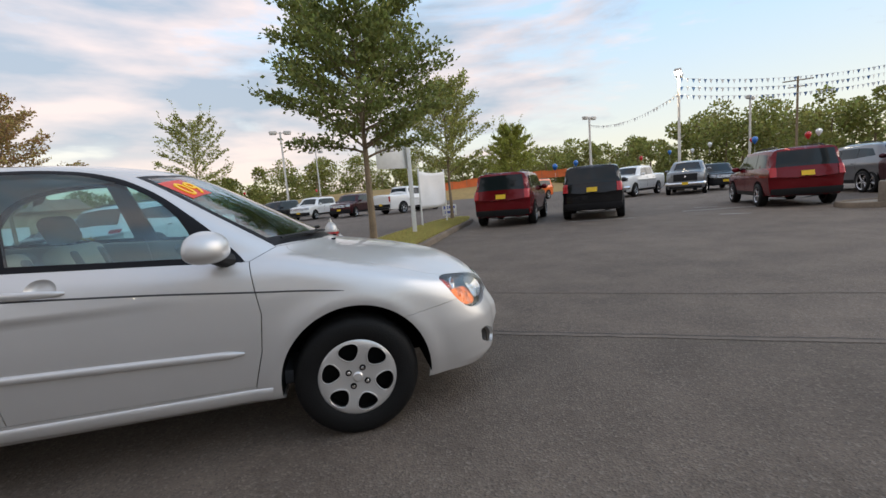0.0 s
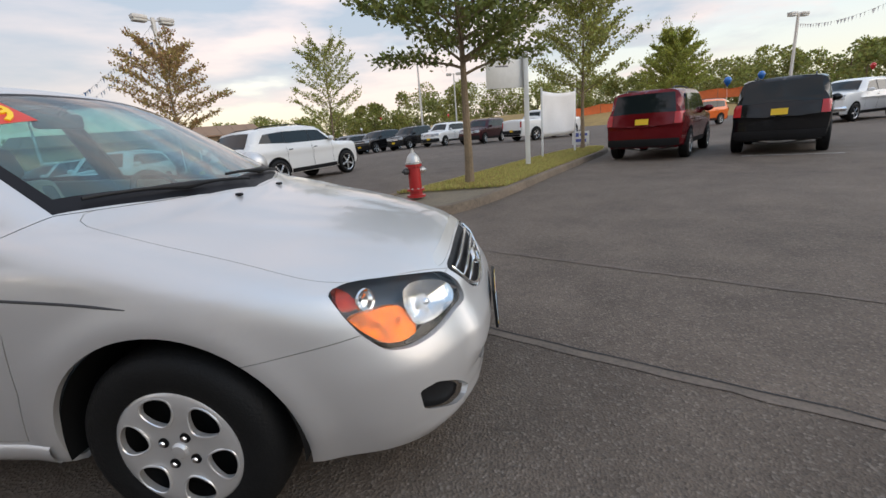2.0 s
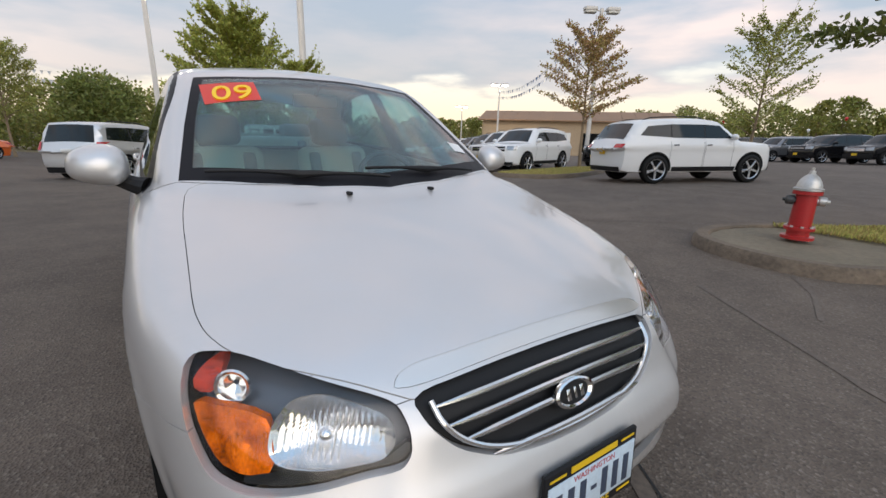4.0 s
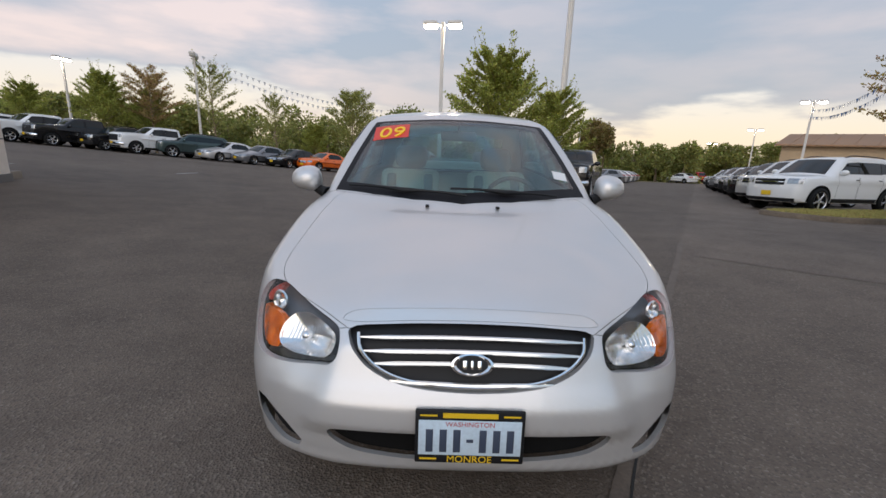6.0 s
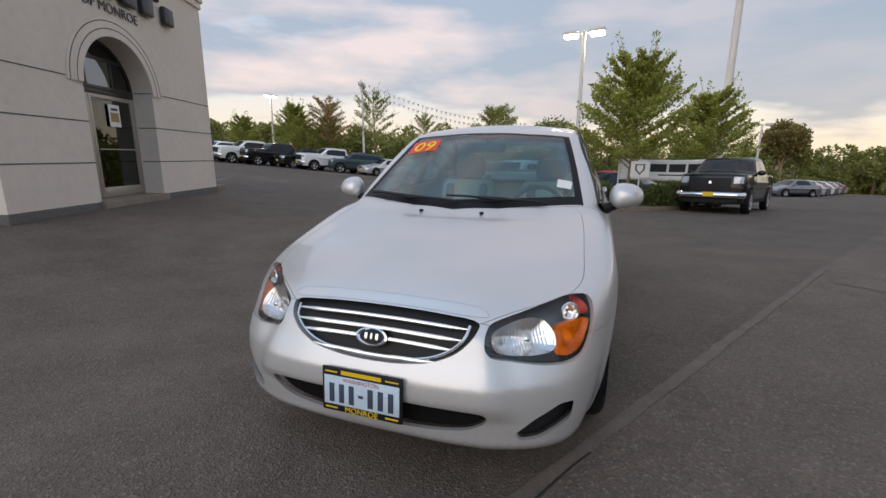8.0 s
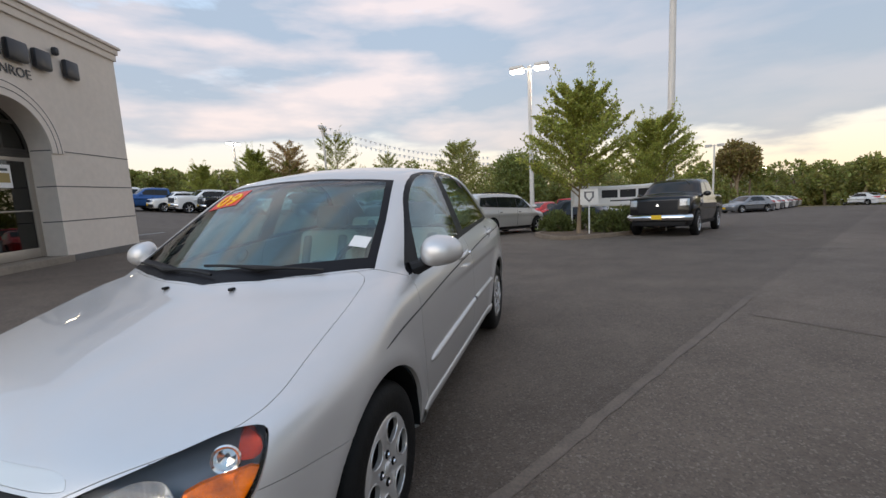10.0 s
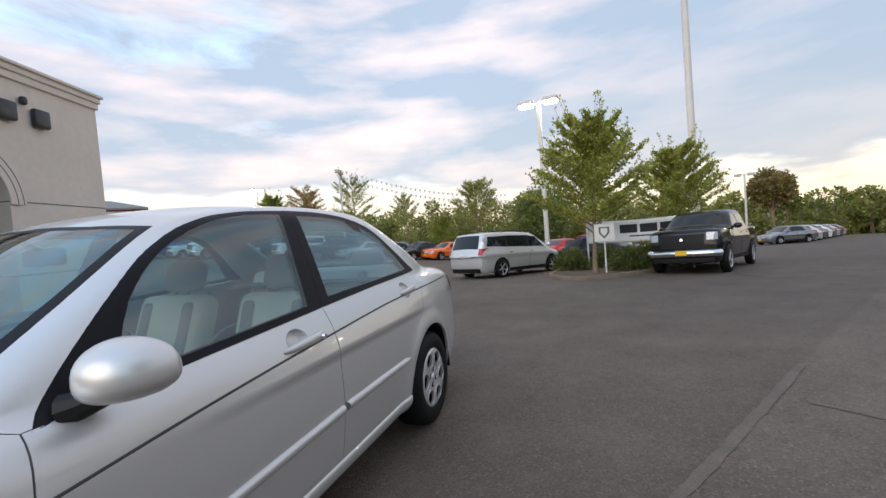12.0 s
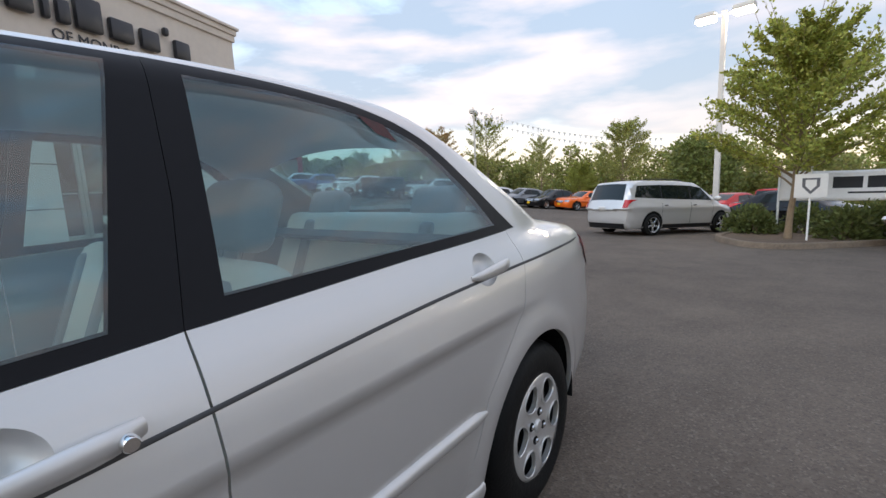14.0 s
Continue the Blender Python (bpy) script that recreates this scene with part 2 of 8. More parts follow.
def leaf_mat(name, color, island=0.6, thin=0.45, spread=1.0):
    """Leaves: a matt surface that lets part of the light through, with hue varied leaf by leaf."""
    m = bpy.data.materials.new(name)
    m.use_nodes = True
    nt = m.node_tree
    N, L = nt.nodes.new, nt.links.new
    p, out = nt.nodes["Principled BSDF"], nt.nodes["Material Output"]
    g = N("ShaderNodeNewGeometry")
    r = N("ShaderNodeMapRange")
    r.inputs["To Min"].default_value, r.inputs["To Max"].default_value = 0.5 - 0.06 * island, 0.5 + 0.03 * island
    L(g.outputs["Random Per Island"], r.inputs["Value"])
    v = N("ShaderNodeMath"); v.operation = "MULTIPLY_ADD"; v.inputs[1].default_value, v.inputs[2].default_value = 7.31, 0.0
    fr = N("ShaderNodeMath"); fr.operation = "FRACT"
    L(g.outputs["Random Per Island"], v.inputs[0]); L(v.outputs[0], fr.inputs[0])
    vr = N("ShaderNodeMapRange")
    vr.inputs["To Min"].default_value, vr.inputs["To Max"].default_value = 1 - 0.4 * spread, 1 + 0.45 * spread
    L(fr.outputs[0], vr.inputs["Value"])
    h = N("ShaderNodeHueSaturation")
    h.inputs["Color"].default_value = (*color, 1)
    L(r.outputs[0], h.inputs["Hue"]); L(vr.outputs[0], h.inputs["Value"])
    L(h.outputs[0], p.inputs["Base Color"])
    p.inputs["Roughness"].default_value = 0.55
    tr, mx = N("ShaderNodeBsdfTranslucent"), N("ShaderNodeMixShader")
    mx.inputs[0].default_value = thin
    L(h.outputs[0], tr.inputs[0]); L(p.outputs[0], mx.inputs[1]); L(tr.outputs[0], mx.inputs[2]); L(mx.outputs[0], out.inputs[0])
    return m


LEAF = leaf_mat("leaf_green", (0.345, 0.375, 0.080))
LEAF_DARK = leaf_mat("leaf_deep_green", (0.200, 0.235, 0.065))
LEAF_LIGHT = leaf_mat("leaf_yellow_green", (0.33, 0.345, 0.095))
LEAF_BRONZE = leaf_mat("leaf_bronze", (0.40, 0.295, 0.105), 0.9)
WOODS = leaf_mat("far_leaf", (0.270, 0.290, 0.080), 0.8, 0.5)
SHRUB = leaf_mat("shrub_leaf", (0.12, 0.15, 0.045), 0.4)
GRASS = leaf_mat("grass_blades", (0.47, 0.44, 0.135), 1.0)
POLE_PAINT = mat("pole_grey_paint", (0.62, 0.585, 0.54), 0.45, scale=1.2, vary=0.08)
WHITE_PAINT = mat("white_paint", (0.78, 0.77, 0.74), 0.4, scale=1.0, vary=0.06)
STUCCO = mat("stucco_warm_grey", (0.71, 0.625, 0.54), 0.9, scale=0.6, vary=0.07, bump=0.35, bscale=130)
TRIM_STUCCO = mat("stucco_trim", (0.73, 0.645, 0.56), 0.88, scale=0.6, vary=0.06, bump=0.3, bscale=130)
BLACK_PLASTIC = mat("black_plastic", (0.012, 0.012, 0.013), 0.5, spec=0.25, scale=3, vary=0.15)
# liners, and the shade of wheel openings and the vestibule as colour
MATTE_DARK = mat("dark_liner_and_shade", (0.010, 0.010, 0.010), 0.9, spec=0.05)
RUBBER = mat("tyre_rubber", (0.008, 0.008, 0.008), 0.60, spec=0.2, scale=5, vary=0.2, bump=0.25, bscale=120)
ALLOY = mat("alloy", (0.62, 0.62, 0.63), 0.28, 0.85, scale=4, vary=0.06)
CHROME = mat("chrome", (0.80, 0.80, 0.80), 0.08, 1.0)
DARK_GLASS = mat("dark_window_glass", (0.010, 0.015, 0.017), 0.03, spec=0.40)
HEADLAMP = mat("headlamp_lens", (0.34, 0.35, 0.36), 0.10, 0.6, coat=0.6, scale=20, vary=0.5)
TAILLAMP = mat("taillamp_red", (0.48, 0.008, 0.010), 0.2, coat=0.4)
PLATE_YELLOW = mat("plate_yellow", (0.80, 0.50, 0.02), 0.5)
PAINTS = {
    "silver": paint("silver_paint", (0.650, 0.635, 0.620), 0.55, 0.40),
    "white": paint("white_car_paint", (0.78, 0.77, 0.75), 0.0, 0.35),
    "black": paint("black_car_paint", (0.008, 0.008, 0.009), 0.0, 0.18),
    "red": paint("deep_red_car_paint", (0.150, 0.004, 0.008), 0.30, 0.20),
    "bright_red": paint("bright_red_car_paint", (0.45, 0.02, 0.02), 0.2, 0.28),
    "orange": paint("orange_car_paint", (0.80, 0.14, 0.012), 0.1, 0.28),
    "grey": paint("grey_car_paint", (0.20, 0.205, 0.215), 0.6, 0.3),
    "blue": paint("blue_car_paint", (0.03, 0.10, 0.28), 0.4, 0.28),
    "teal": paint("grey_green_car_paint", (0.05, 0.075, 0.075), 0.4, 0.3),
    "maroon": paint("dark_maroon_car_paint", (0.055, 0.010, 0.014), 0.4, 0.28),
}

# ---- building tools ----
def soft_ramp(u, w=1.0):
    return 0.5 * (u + np.sqrt(u * u + w * w))


def ground_z(x, y):
    """The lot is level round the car, falls away behind it and climbs to the showroom."""
    return -0.048 * soft_ramp(-x - 3.6) + 0.072 * soft_ramp(-np.maximum(y, -60.0) - 3.0)


def on_ground(x, y, turn=0.0, lift=0.0, scale=1.0):
    """A pose on the ground, leaning with its slope."""
    e = 0.6
    gx = (ground_z(x + e, y) - ground_z(x - e, y)) / (2 * e)
    gy = (ground_z(x, y + e) - ground_z(x, y - e)) / (2 * e)
    n = Vector((-gx, -gy, 1)).normalized()
    a = Vector((math.cos(radians(turn)), math.sin(radians(turn)), 0))
    a = (a - n * a.dot(n)).normalized()
    b = n.cross(a)
    m = Matrix((a, b, n)).transposed().to_4x4()
    m.translation = (x, y, float(ground_z(x, y)) + lift)
    return m @ Matrix.Scale(scale, 4)


def upright(x, y, turn=0.0, lift=0.0, scale=1.0):
    return pose(x, y, float(ground_z(x, y)) + lift, 0, 0, turn) @ Matrix.Scale(scale, 4)


def root(name, m, label="", category="", group="", kind=""):
    ob = new(name)
    ob.empty_display_size = 0.2
    ob.matrix_world = m
    return tagged(ob, label, category, group, kind)


def link_mesh(name, me, parent=None, label="", m=None):
    ob = new(name, me)
    if parent is not None:
        ob.parent = parent
    if m is not None:
        ob.matrix_local = m
    return tagged(ob, label)


def finish(bm, name, material, smooth=True, angle=35):
    bmesh.ops.recalc_face_normals(bm, faces=bm.faces)
    me = bpy.data.meshes.new(name)
    for f in bm.faces:
        f.smooth = smooth
    bm.to_mesh(me)
    bm.free()
    if material is not None:
        me.materials.append(material)
    if smooth:
        me.set_sharp_from_angle(angle=radians(angle))
    return me


def part(name, bm, material, parent=None, label="", m=None, smooth=True, angle=35):
    return link_mesh(name, finish(bm, name, material, smooth, angle), parent, label, m)


def raw_mesh(name, verts, faces, material, smooth=True, angle=None):
    me = bpy.data.meshes.new(name)
    me.from_pydata([tuple(v) for v in verts], [], [tuple(f) for f in faces])
    me.materials.append(material)
    if smooth:
        me.polygons.foreach_set("use_smooth", np.ones(len(me.polygons), bool))
        if angle:
            me.set_sharp_from_angle(angle=radians(angle))
    me.update()
    return me


def box(bm, x0, x1, y0, y1, z0, z1, bevel=0.0, m=None, segments=2):
    r = bmesh.ops.create_cube(bm, size=1.0)
    vs = r["verts"]
    bmesh.ops.scale(bm, verts=vs, vec=(x1 - x0, y1 - y0, z1 - z0))
    bmesh.ops.translate(bm, verts=vs, vec=((x0 + x1) / 2, (y0 + y1) / 2, (z0 + z1) / 2))
    if bevel:
        es = list({e for v in vs for e in v.link_edges})
        r = bmesh.ops.bevel(bm, geom=es, offset=bevel, segments=segments, profile=0.5, affect="EDGES")
        vs = list({v for f in r["faces"] for v in f.verts} | {v for v in vs if v.is_valid})
    if m is not None:
        bmesh.ops.transform(bm, matrix=m, verts=vs)
    return vs


def boxed(x0, x1, y0, y1, z0, z1, bevel=0.0, m=None):
    bm = bmesh.new()
    box(bm, x0, x1, y0, y1, z0, z1, bevel, m)
    return bm


def lathe(bm, profile, n=32, axis="z", m=None, closed=False):
    """Turns a profile of (radius, height) round an axis."""
    rings = []
    for r, h in profile:
        ring = []
        for k in range(n):
            a = 2 * math.pi * k / n
            c, s = r * math.cos(a), r * math.sin(a)
            p = {"z": (c, s, h), "y": (c, h, s), "x": (h, c, s)}[axis]
            ring.append(bm.verts.new(p))
        rings.append(ring)
    pairs = list(zip(rings, rings[1:])) + ([(rings[-1], rings[0])] if closed else [])
    for a, b in pairs:
        for k in range(n):
            bm.faces.new((a[k], a[(k + 1) % n], b[(k + 1) % n], b[k]))
    if not closed:
        for ring in (rings[0], rings[-1]):
            bm.faces.new(ring)
    vs = [v for ring in rings for v in ring]
    if m is not None:
        bmesh.ops.transform(bm, matrix=m, verts=vs)
    return vs


def tube(bm, pts, radii, n=8):
    """A round tube through points, with a radius at each."""
    rings = []
    pts = [Vector(p) for p in pts]
    for i, p in enumerate(pts):
        d = (pts[min(i + 1, len(pts) - 1)] - pts[max(i - 1, 0)]).normalized()
        a = d.orthogonal().normalized() if not rings else (prev_a - d * prev_a.dot(d)).normalized()
        prev_a = a
        b = d.cross(a)
        r = float(radii[i]) if isinstance(radii, (list, tuple)) else float(radii)
        rings.append([bm.verts.new(p + r * (math.cos(t) * a + math.sin(t) * b)) for t in (2 * math.pi * k / n for k in range(n))])
    for a, b in zip(rings, rings[1:]):
        for k in range(n):
            bm.faces.new((a[k], a[(k + 1) % n], b[(k + 1) % n], b[k]))
    bm.faces.new(rings[0])
    bm.faces.new(rings[-1])


def prism(bm, outline, h0, h1, m=None):
    """A closed outline of (x, y) drawn out from z = h0 to h1."""
    lo = [bm.verts.new((x, y, h0)) for x, y in outline]
    hi = [bm.verts.new((x, y, h1)) for x, y in outline]
    n = len(lo)
    bm.faces.new(lo[::-1])
    bm.faces.new(hi)
    for i in range(n):
        bm.faces.new((lo[i], lo[(i + 1) % n], hi[(i + 1) % n], hi[i]))
    if m is not None:
        bmesh.ops.transform(bm, matrix=m, verts=lo + hi)
    return lo + hi


def curve_through(points):
    """A smooth function through (x, value) points, level past its ends."""
    xs, vs = (np.array(c, float) for c in zip(*sorted(points)))
    d = np.diff(vs) / np.diff(xs)
    t = np.zeros(len(xs))
    if len(xs) > 2:
        w = d[:-1] * d[1:]
        t[1:-1] = np.where(w > 0, 2 * w / np.where(d[:-1] + d[1:] == 0, 1, d[:-1] + d[1:]), 0)
    t[0], t[-1] = d[0], d[-1]

    def exact(x):
        xc = np.clip(np.asarray(x, float), xs[0], xs[-1])
        i = np.clip(np.searchsorted(xs, xc) - 1, 0, len(xs) - 2)
        h = xs[i + 1] - xs[i]
        u = (xc - xs[i]) / h
        return ((2 * u**3 - 3 * u**2 + 1) * vs[i] + (u**3 - 2 * u**2 + u) * h * t[i]
                + (-2 * u**3 + 3 * u**2) * vs[i + 1] + (u**3 - u**2) * h * t[i + 1])
    tx = np.linspace(xs[0], xs[-1], 1200)
    tv = exact(tx)
    return lambda x: np.interp(x, tx, tv)


def smax(a, b, k):
    h = np.maximum(k - np.abs(a - b), 0) / k
    return np.maximum(a, b) + h * h * k * 0.25


def smin(a, b, k):
    return -smax(-a, -b, k)


def cast(field, o, d, far, near=0.0):
    """Where rays from inside a field meet its skin."""
    lo, hi = np.full(o.shape[:-1], near), np.full(o.shape[:-1], far)
    for _ in range(34):
        mid = (lo + hi) / 2
        inside = field(o + mid[..., None] * d) < 0
        lo, hi = np.where(inside, mid, lo), np.where(inside, hi, mid)
    return o + lo[..., None] * d


def normal_of(field, p, e=0.004):
    g = np.stack([field(p + e * np.eye(3)[i]) - field(p - e * np.eye(3)[i]) for i in range(3)], -1)
    return g / (np.linalg.norm(g, axis=-1, keepdims=True) + 1e-12)


def grid_faces(nu, nv, wrap=False):
    f = []
    for i in range(nu - 1):
        for j in range(nv if wrap else nv - 1):
            a, b = i * nv + j, i * nv + (j + 1) % nv
            f.append((a, b, b + nv, a + nv))
    return f


# ---- parked vehicles ----
def vehicle_field(s):
    """Inside-outside field of a car body: x ahead, y to its left, from the middle of the wheelbase."""
    deck, roof, plan = curve_through(s["deck"]), curve_through(s["roof"]), curve_through(s["plan"])
    w, xf, xr = s["w"], s["front"], s["rear"]
    (bx, bz), (tx, tz) = s["ws"]
    (cx, cz), (ux, uz) = s["rw"]
    wn = np.array([tz - bz, bx - tx]) / math.hypot(tz - bz, bx - tx)
    rn = np.array([-(uz - cz), -(cx - ux)]) / math.hypot(uz - cz, cx - ux)
    rn = rn if rn[1] >= 0 else -rn
    belt, lean, clear, zmid = s["belt"], s["lean"], s["clear"], s["zmid"]

    def field(p):
        x, y, z = p[..., 0], np.abs(p[..., 1]), p[..., 2]
        q = y / w
        side = y - (plan(x) - 0.16 * (z - zmid) ** 2 - 0.10 * np.maximum(0.42 - z, 0))
        top = z - (deck(x) - s["crown"] * q**2.4)
        nose = x - (xf - s["nose_bow"] * q**3 - s["nose_rake"] * np.maximum(z - s["nose_z"], 0) - 0.25 * np.maximum(0.4 - z, 0))
        tail = (xr + s["tail_bow"] * q**3 + s["tail_rake"] * np.maximum(z - s["tail_z"], 0) + 0.25 * np.maximum(0.45 - z, 0)) - x
        low = smax(smax(smax(side, top * 0.9, s["k"]), nose * 0.95, 0.10), tail * 0.95, 0.08)
        low = smax(low, clear - z, 0.04)
        gside = y - (plan(x) - s["inset"] - lean * (z - belt))
        groof = z - (roof(x) - 0.05 * q**2)
        gws = (x + s["bow"] * q**2 - bx) * wn[0] + (z - bz) * wn[1]
        grw = (x - s["rbow"] * q**2 - cx) * rn[0] + (z - cz) * rn[1]
        green = smax(smax(smax(smax(gside, groof, 0.085), gws, 0.06), grw, 0.08), belt - 0.25 - z, 0.03)
        return smin(low, green, 0.03)
    return field


def vehicle_skin(field, s, nu=72, nv=76):
    t = np.linspace(-1, 1, nu)
    ang = np.clip((np.abs(t) - 0.72) / 0.28, 0, 1) * np.sign(t) * (math.pi / 2 - 0.01)
    ax = np.clip(t / 0.72, -1, 1) * np.where(t > 0, s["front"] - 0.55, -s["rear"] - 0.55)
    phi = np.linspace(0, 2 * math.pi, nv, endpoint=False)
    o = np.zeros((nu, nv, 3))
    o[..., 0], o[..., 2] = ax[:, None], s["core"]
    d = np.stack([np.broadcast_to(np.sin(ang)[:, None], (nu, nv)), np.cos(ang)[:, None] * np.cos(phi), np.cos(ang)[:, None] * np.sin(phi)], -1)
    v = cast(field, o, d, 2.6).reshape(-1, 3)
    f = grid_faces(nu, nv, wrap=True)
    f += [tuple(range(nv))[::-1], tuple(range((nu - 1) * nv, nu * nv))]
    return v, f


def side_patch(field, corners, side, n=(9, 6), proud=0.004):
    """A pane on a body side: corners (x, z) low-rear, low-front, up-front, up-rear."""
    (a, b, c, d) = [np.array(p, float) for p in corners]
    u, v = np.meshgrid(np.linspace(0, 1, n[0]), np.linspace(0, 1, n[1]), indexing="ij")
    q = (a * (1 - u)[..., None] + b * u[..., None]) * (1 - v)[..., None] + (d * (1 - u)[..., None] + c * u[..., None]) * v[..., None]
    o = np.stack([q[..., 0], np.zeros_like(u), q[..., 1]], -1)
    p = cast(field, o, np.broadcast_to([0.0, side, 0.0], o.shape), 1.4)
    return p + proud * normal_of(field, p), n


def end_patch(field, ys, zs, x0, sign, n=(9, 5), proud=0.004, taper=0.0):
    """A pane on the nose or tail: spans of y and z."""
    u, v = np.meshgrid(np.linspace(0, 1, n[0]), np.linspace(0, 1, n[1]), indexing="ij")
    y = ys[0] + (ys[1] - ys[0]) * u
    y = y * (1 - taper * v)
    z = zs[0] + (zs[1] - zs[0]) * v
    o = np.stack([np.full_like(u, x0), y, z], -1)
    p = cast(field, o, np.broadcast_to([float(sign), 0.0, 0.0], o.shape), 3.5)
    return p + proud * normal_of(field, p), n


def slant_patch(field, foot, head, half_foot, half_head, n=(11, 9), proud=0.004):
    """A windscreen or rear window: from its foot (x, z) to its head, with half widths."""
    (bx, bz), (tx, tz) = foot, head
    nx, nz = (tz - bz), (bx - tx)
    if nz < 0:
        nx, nz = -nx, -nz
    l = math.hypot(nx, nz) or 1
    if abs(nz) < 1e-6:
        nx = -abs(nx)
    nx, nz = nx / l, nz / l
    u, v = np.meshgrid(np.linspace(-1, 1, n[0]), np.linspace(0, 1, n[1]), indexing="ij")
    x, z = bx + (tx - bx) * v - 0.45 * nx, bz + (tz - bz) * v - 0.45 * nz
    o = np.stack([x, u * (half_foot + (half_head - half_foot) * v), z], -1)
    p = cast(field, o, np.broadcast_to([nx, 0.0, nz], o.shape), 1.6)
    return p + proud * normal_of(field, p), n


def patch_mesh(name, pn, material):
    p, (nu, nv) = pn
    return raw_mesh(name, p.reshape(-1, 3), grid_faces(nu, nv), material)


def wheel_meshes(r, width, rim_r):
    """Tyre and five-spoked rim, axle along y, outer face towards +y."""
    bm = bmesh.new()
    h = width / 2
    prof = [(rim_r, -h), (rim_r + 0.02, -h - 0.004), (r - 0.035, -h), (r - 0.008, -h + 0.02), (r, -h + 0.05), (r, h - 0.05), (r - 0.008, h - 0.02), (r - 0.035, h), (rim_r + 0.02, h + 0.004), (rim_r, h), (rim_r - 0.015, h - 0.05), (rim_r - 0.015, -h + 0.02)]
    lathe(bm, prof, 28, "y", closed=True)
    tyre = finish(bm, "tyre", RUBBER)
    bm = bmesh.new()
    lathe(bm, [(0.02, h - 0.03), (0.07, h - 0.035), (0.075, h - 0.06), (rim_r * 0.6, h - 0.085), (rim_r, h - 0.09), (rim_r, -h)], 24, "y")
    hub = finish(bm, "brake", MATTE_DARK)
    bm = bmesh.new()
    lathe(bm, [(rim_r - 0.016, h - 0.01), (rim_r, h + 0.004), (rim_r, h - 0.03), (rim_r - 0.016, h - 0.03)], 28, "y", closed=True)
    lathe(bm, [(0.0005, h - 0.012), (0.06, h - 0.018), (0.065, h - 0.05)], 16, "y")
    for k in range(5):
        box(bm, 0.05, rim_r - 0.01, h - 0.045, h - 0.012, -0.028, 0.028, 0.008, Matrix.Rotation(2 * math.pi * k / 5 + 0.3, 4, "Y"), 1)
    rim = finish(bm, "rim", ALLOY)
    return tyre, hub, rim


VEHICLES = {}


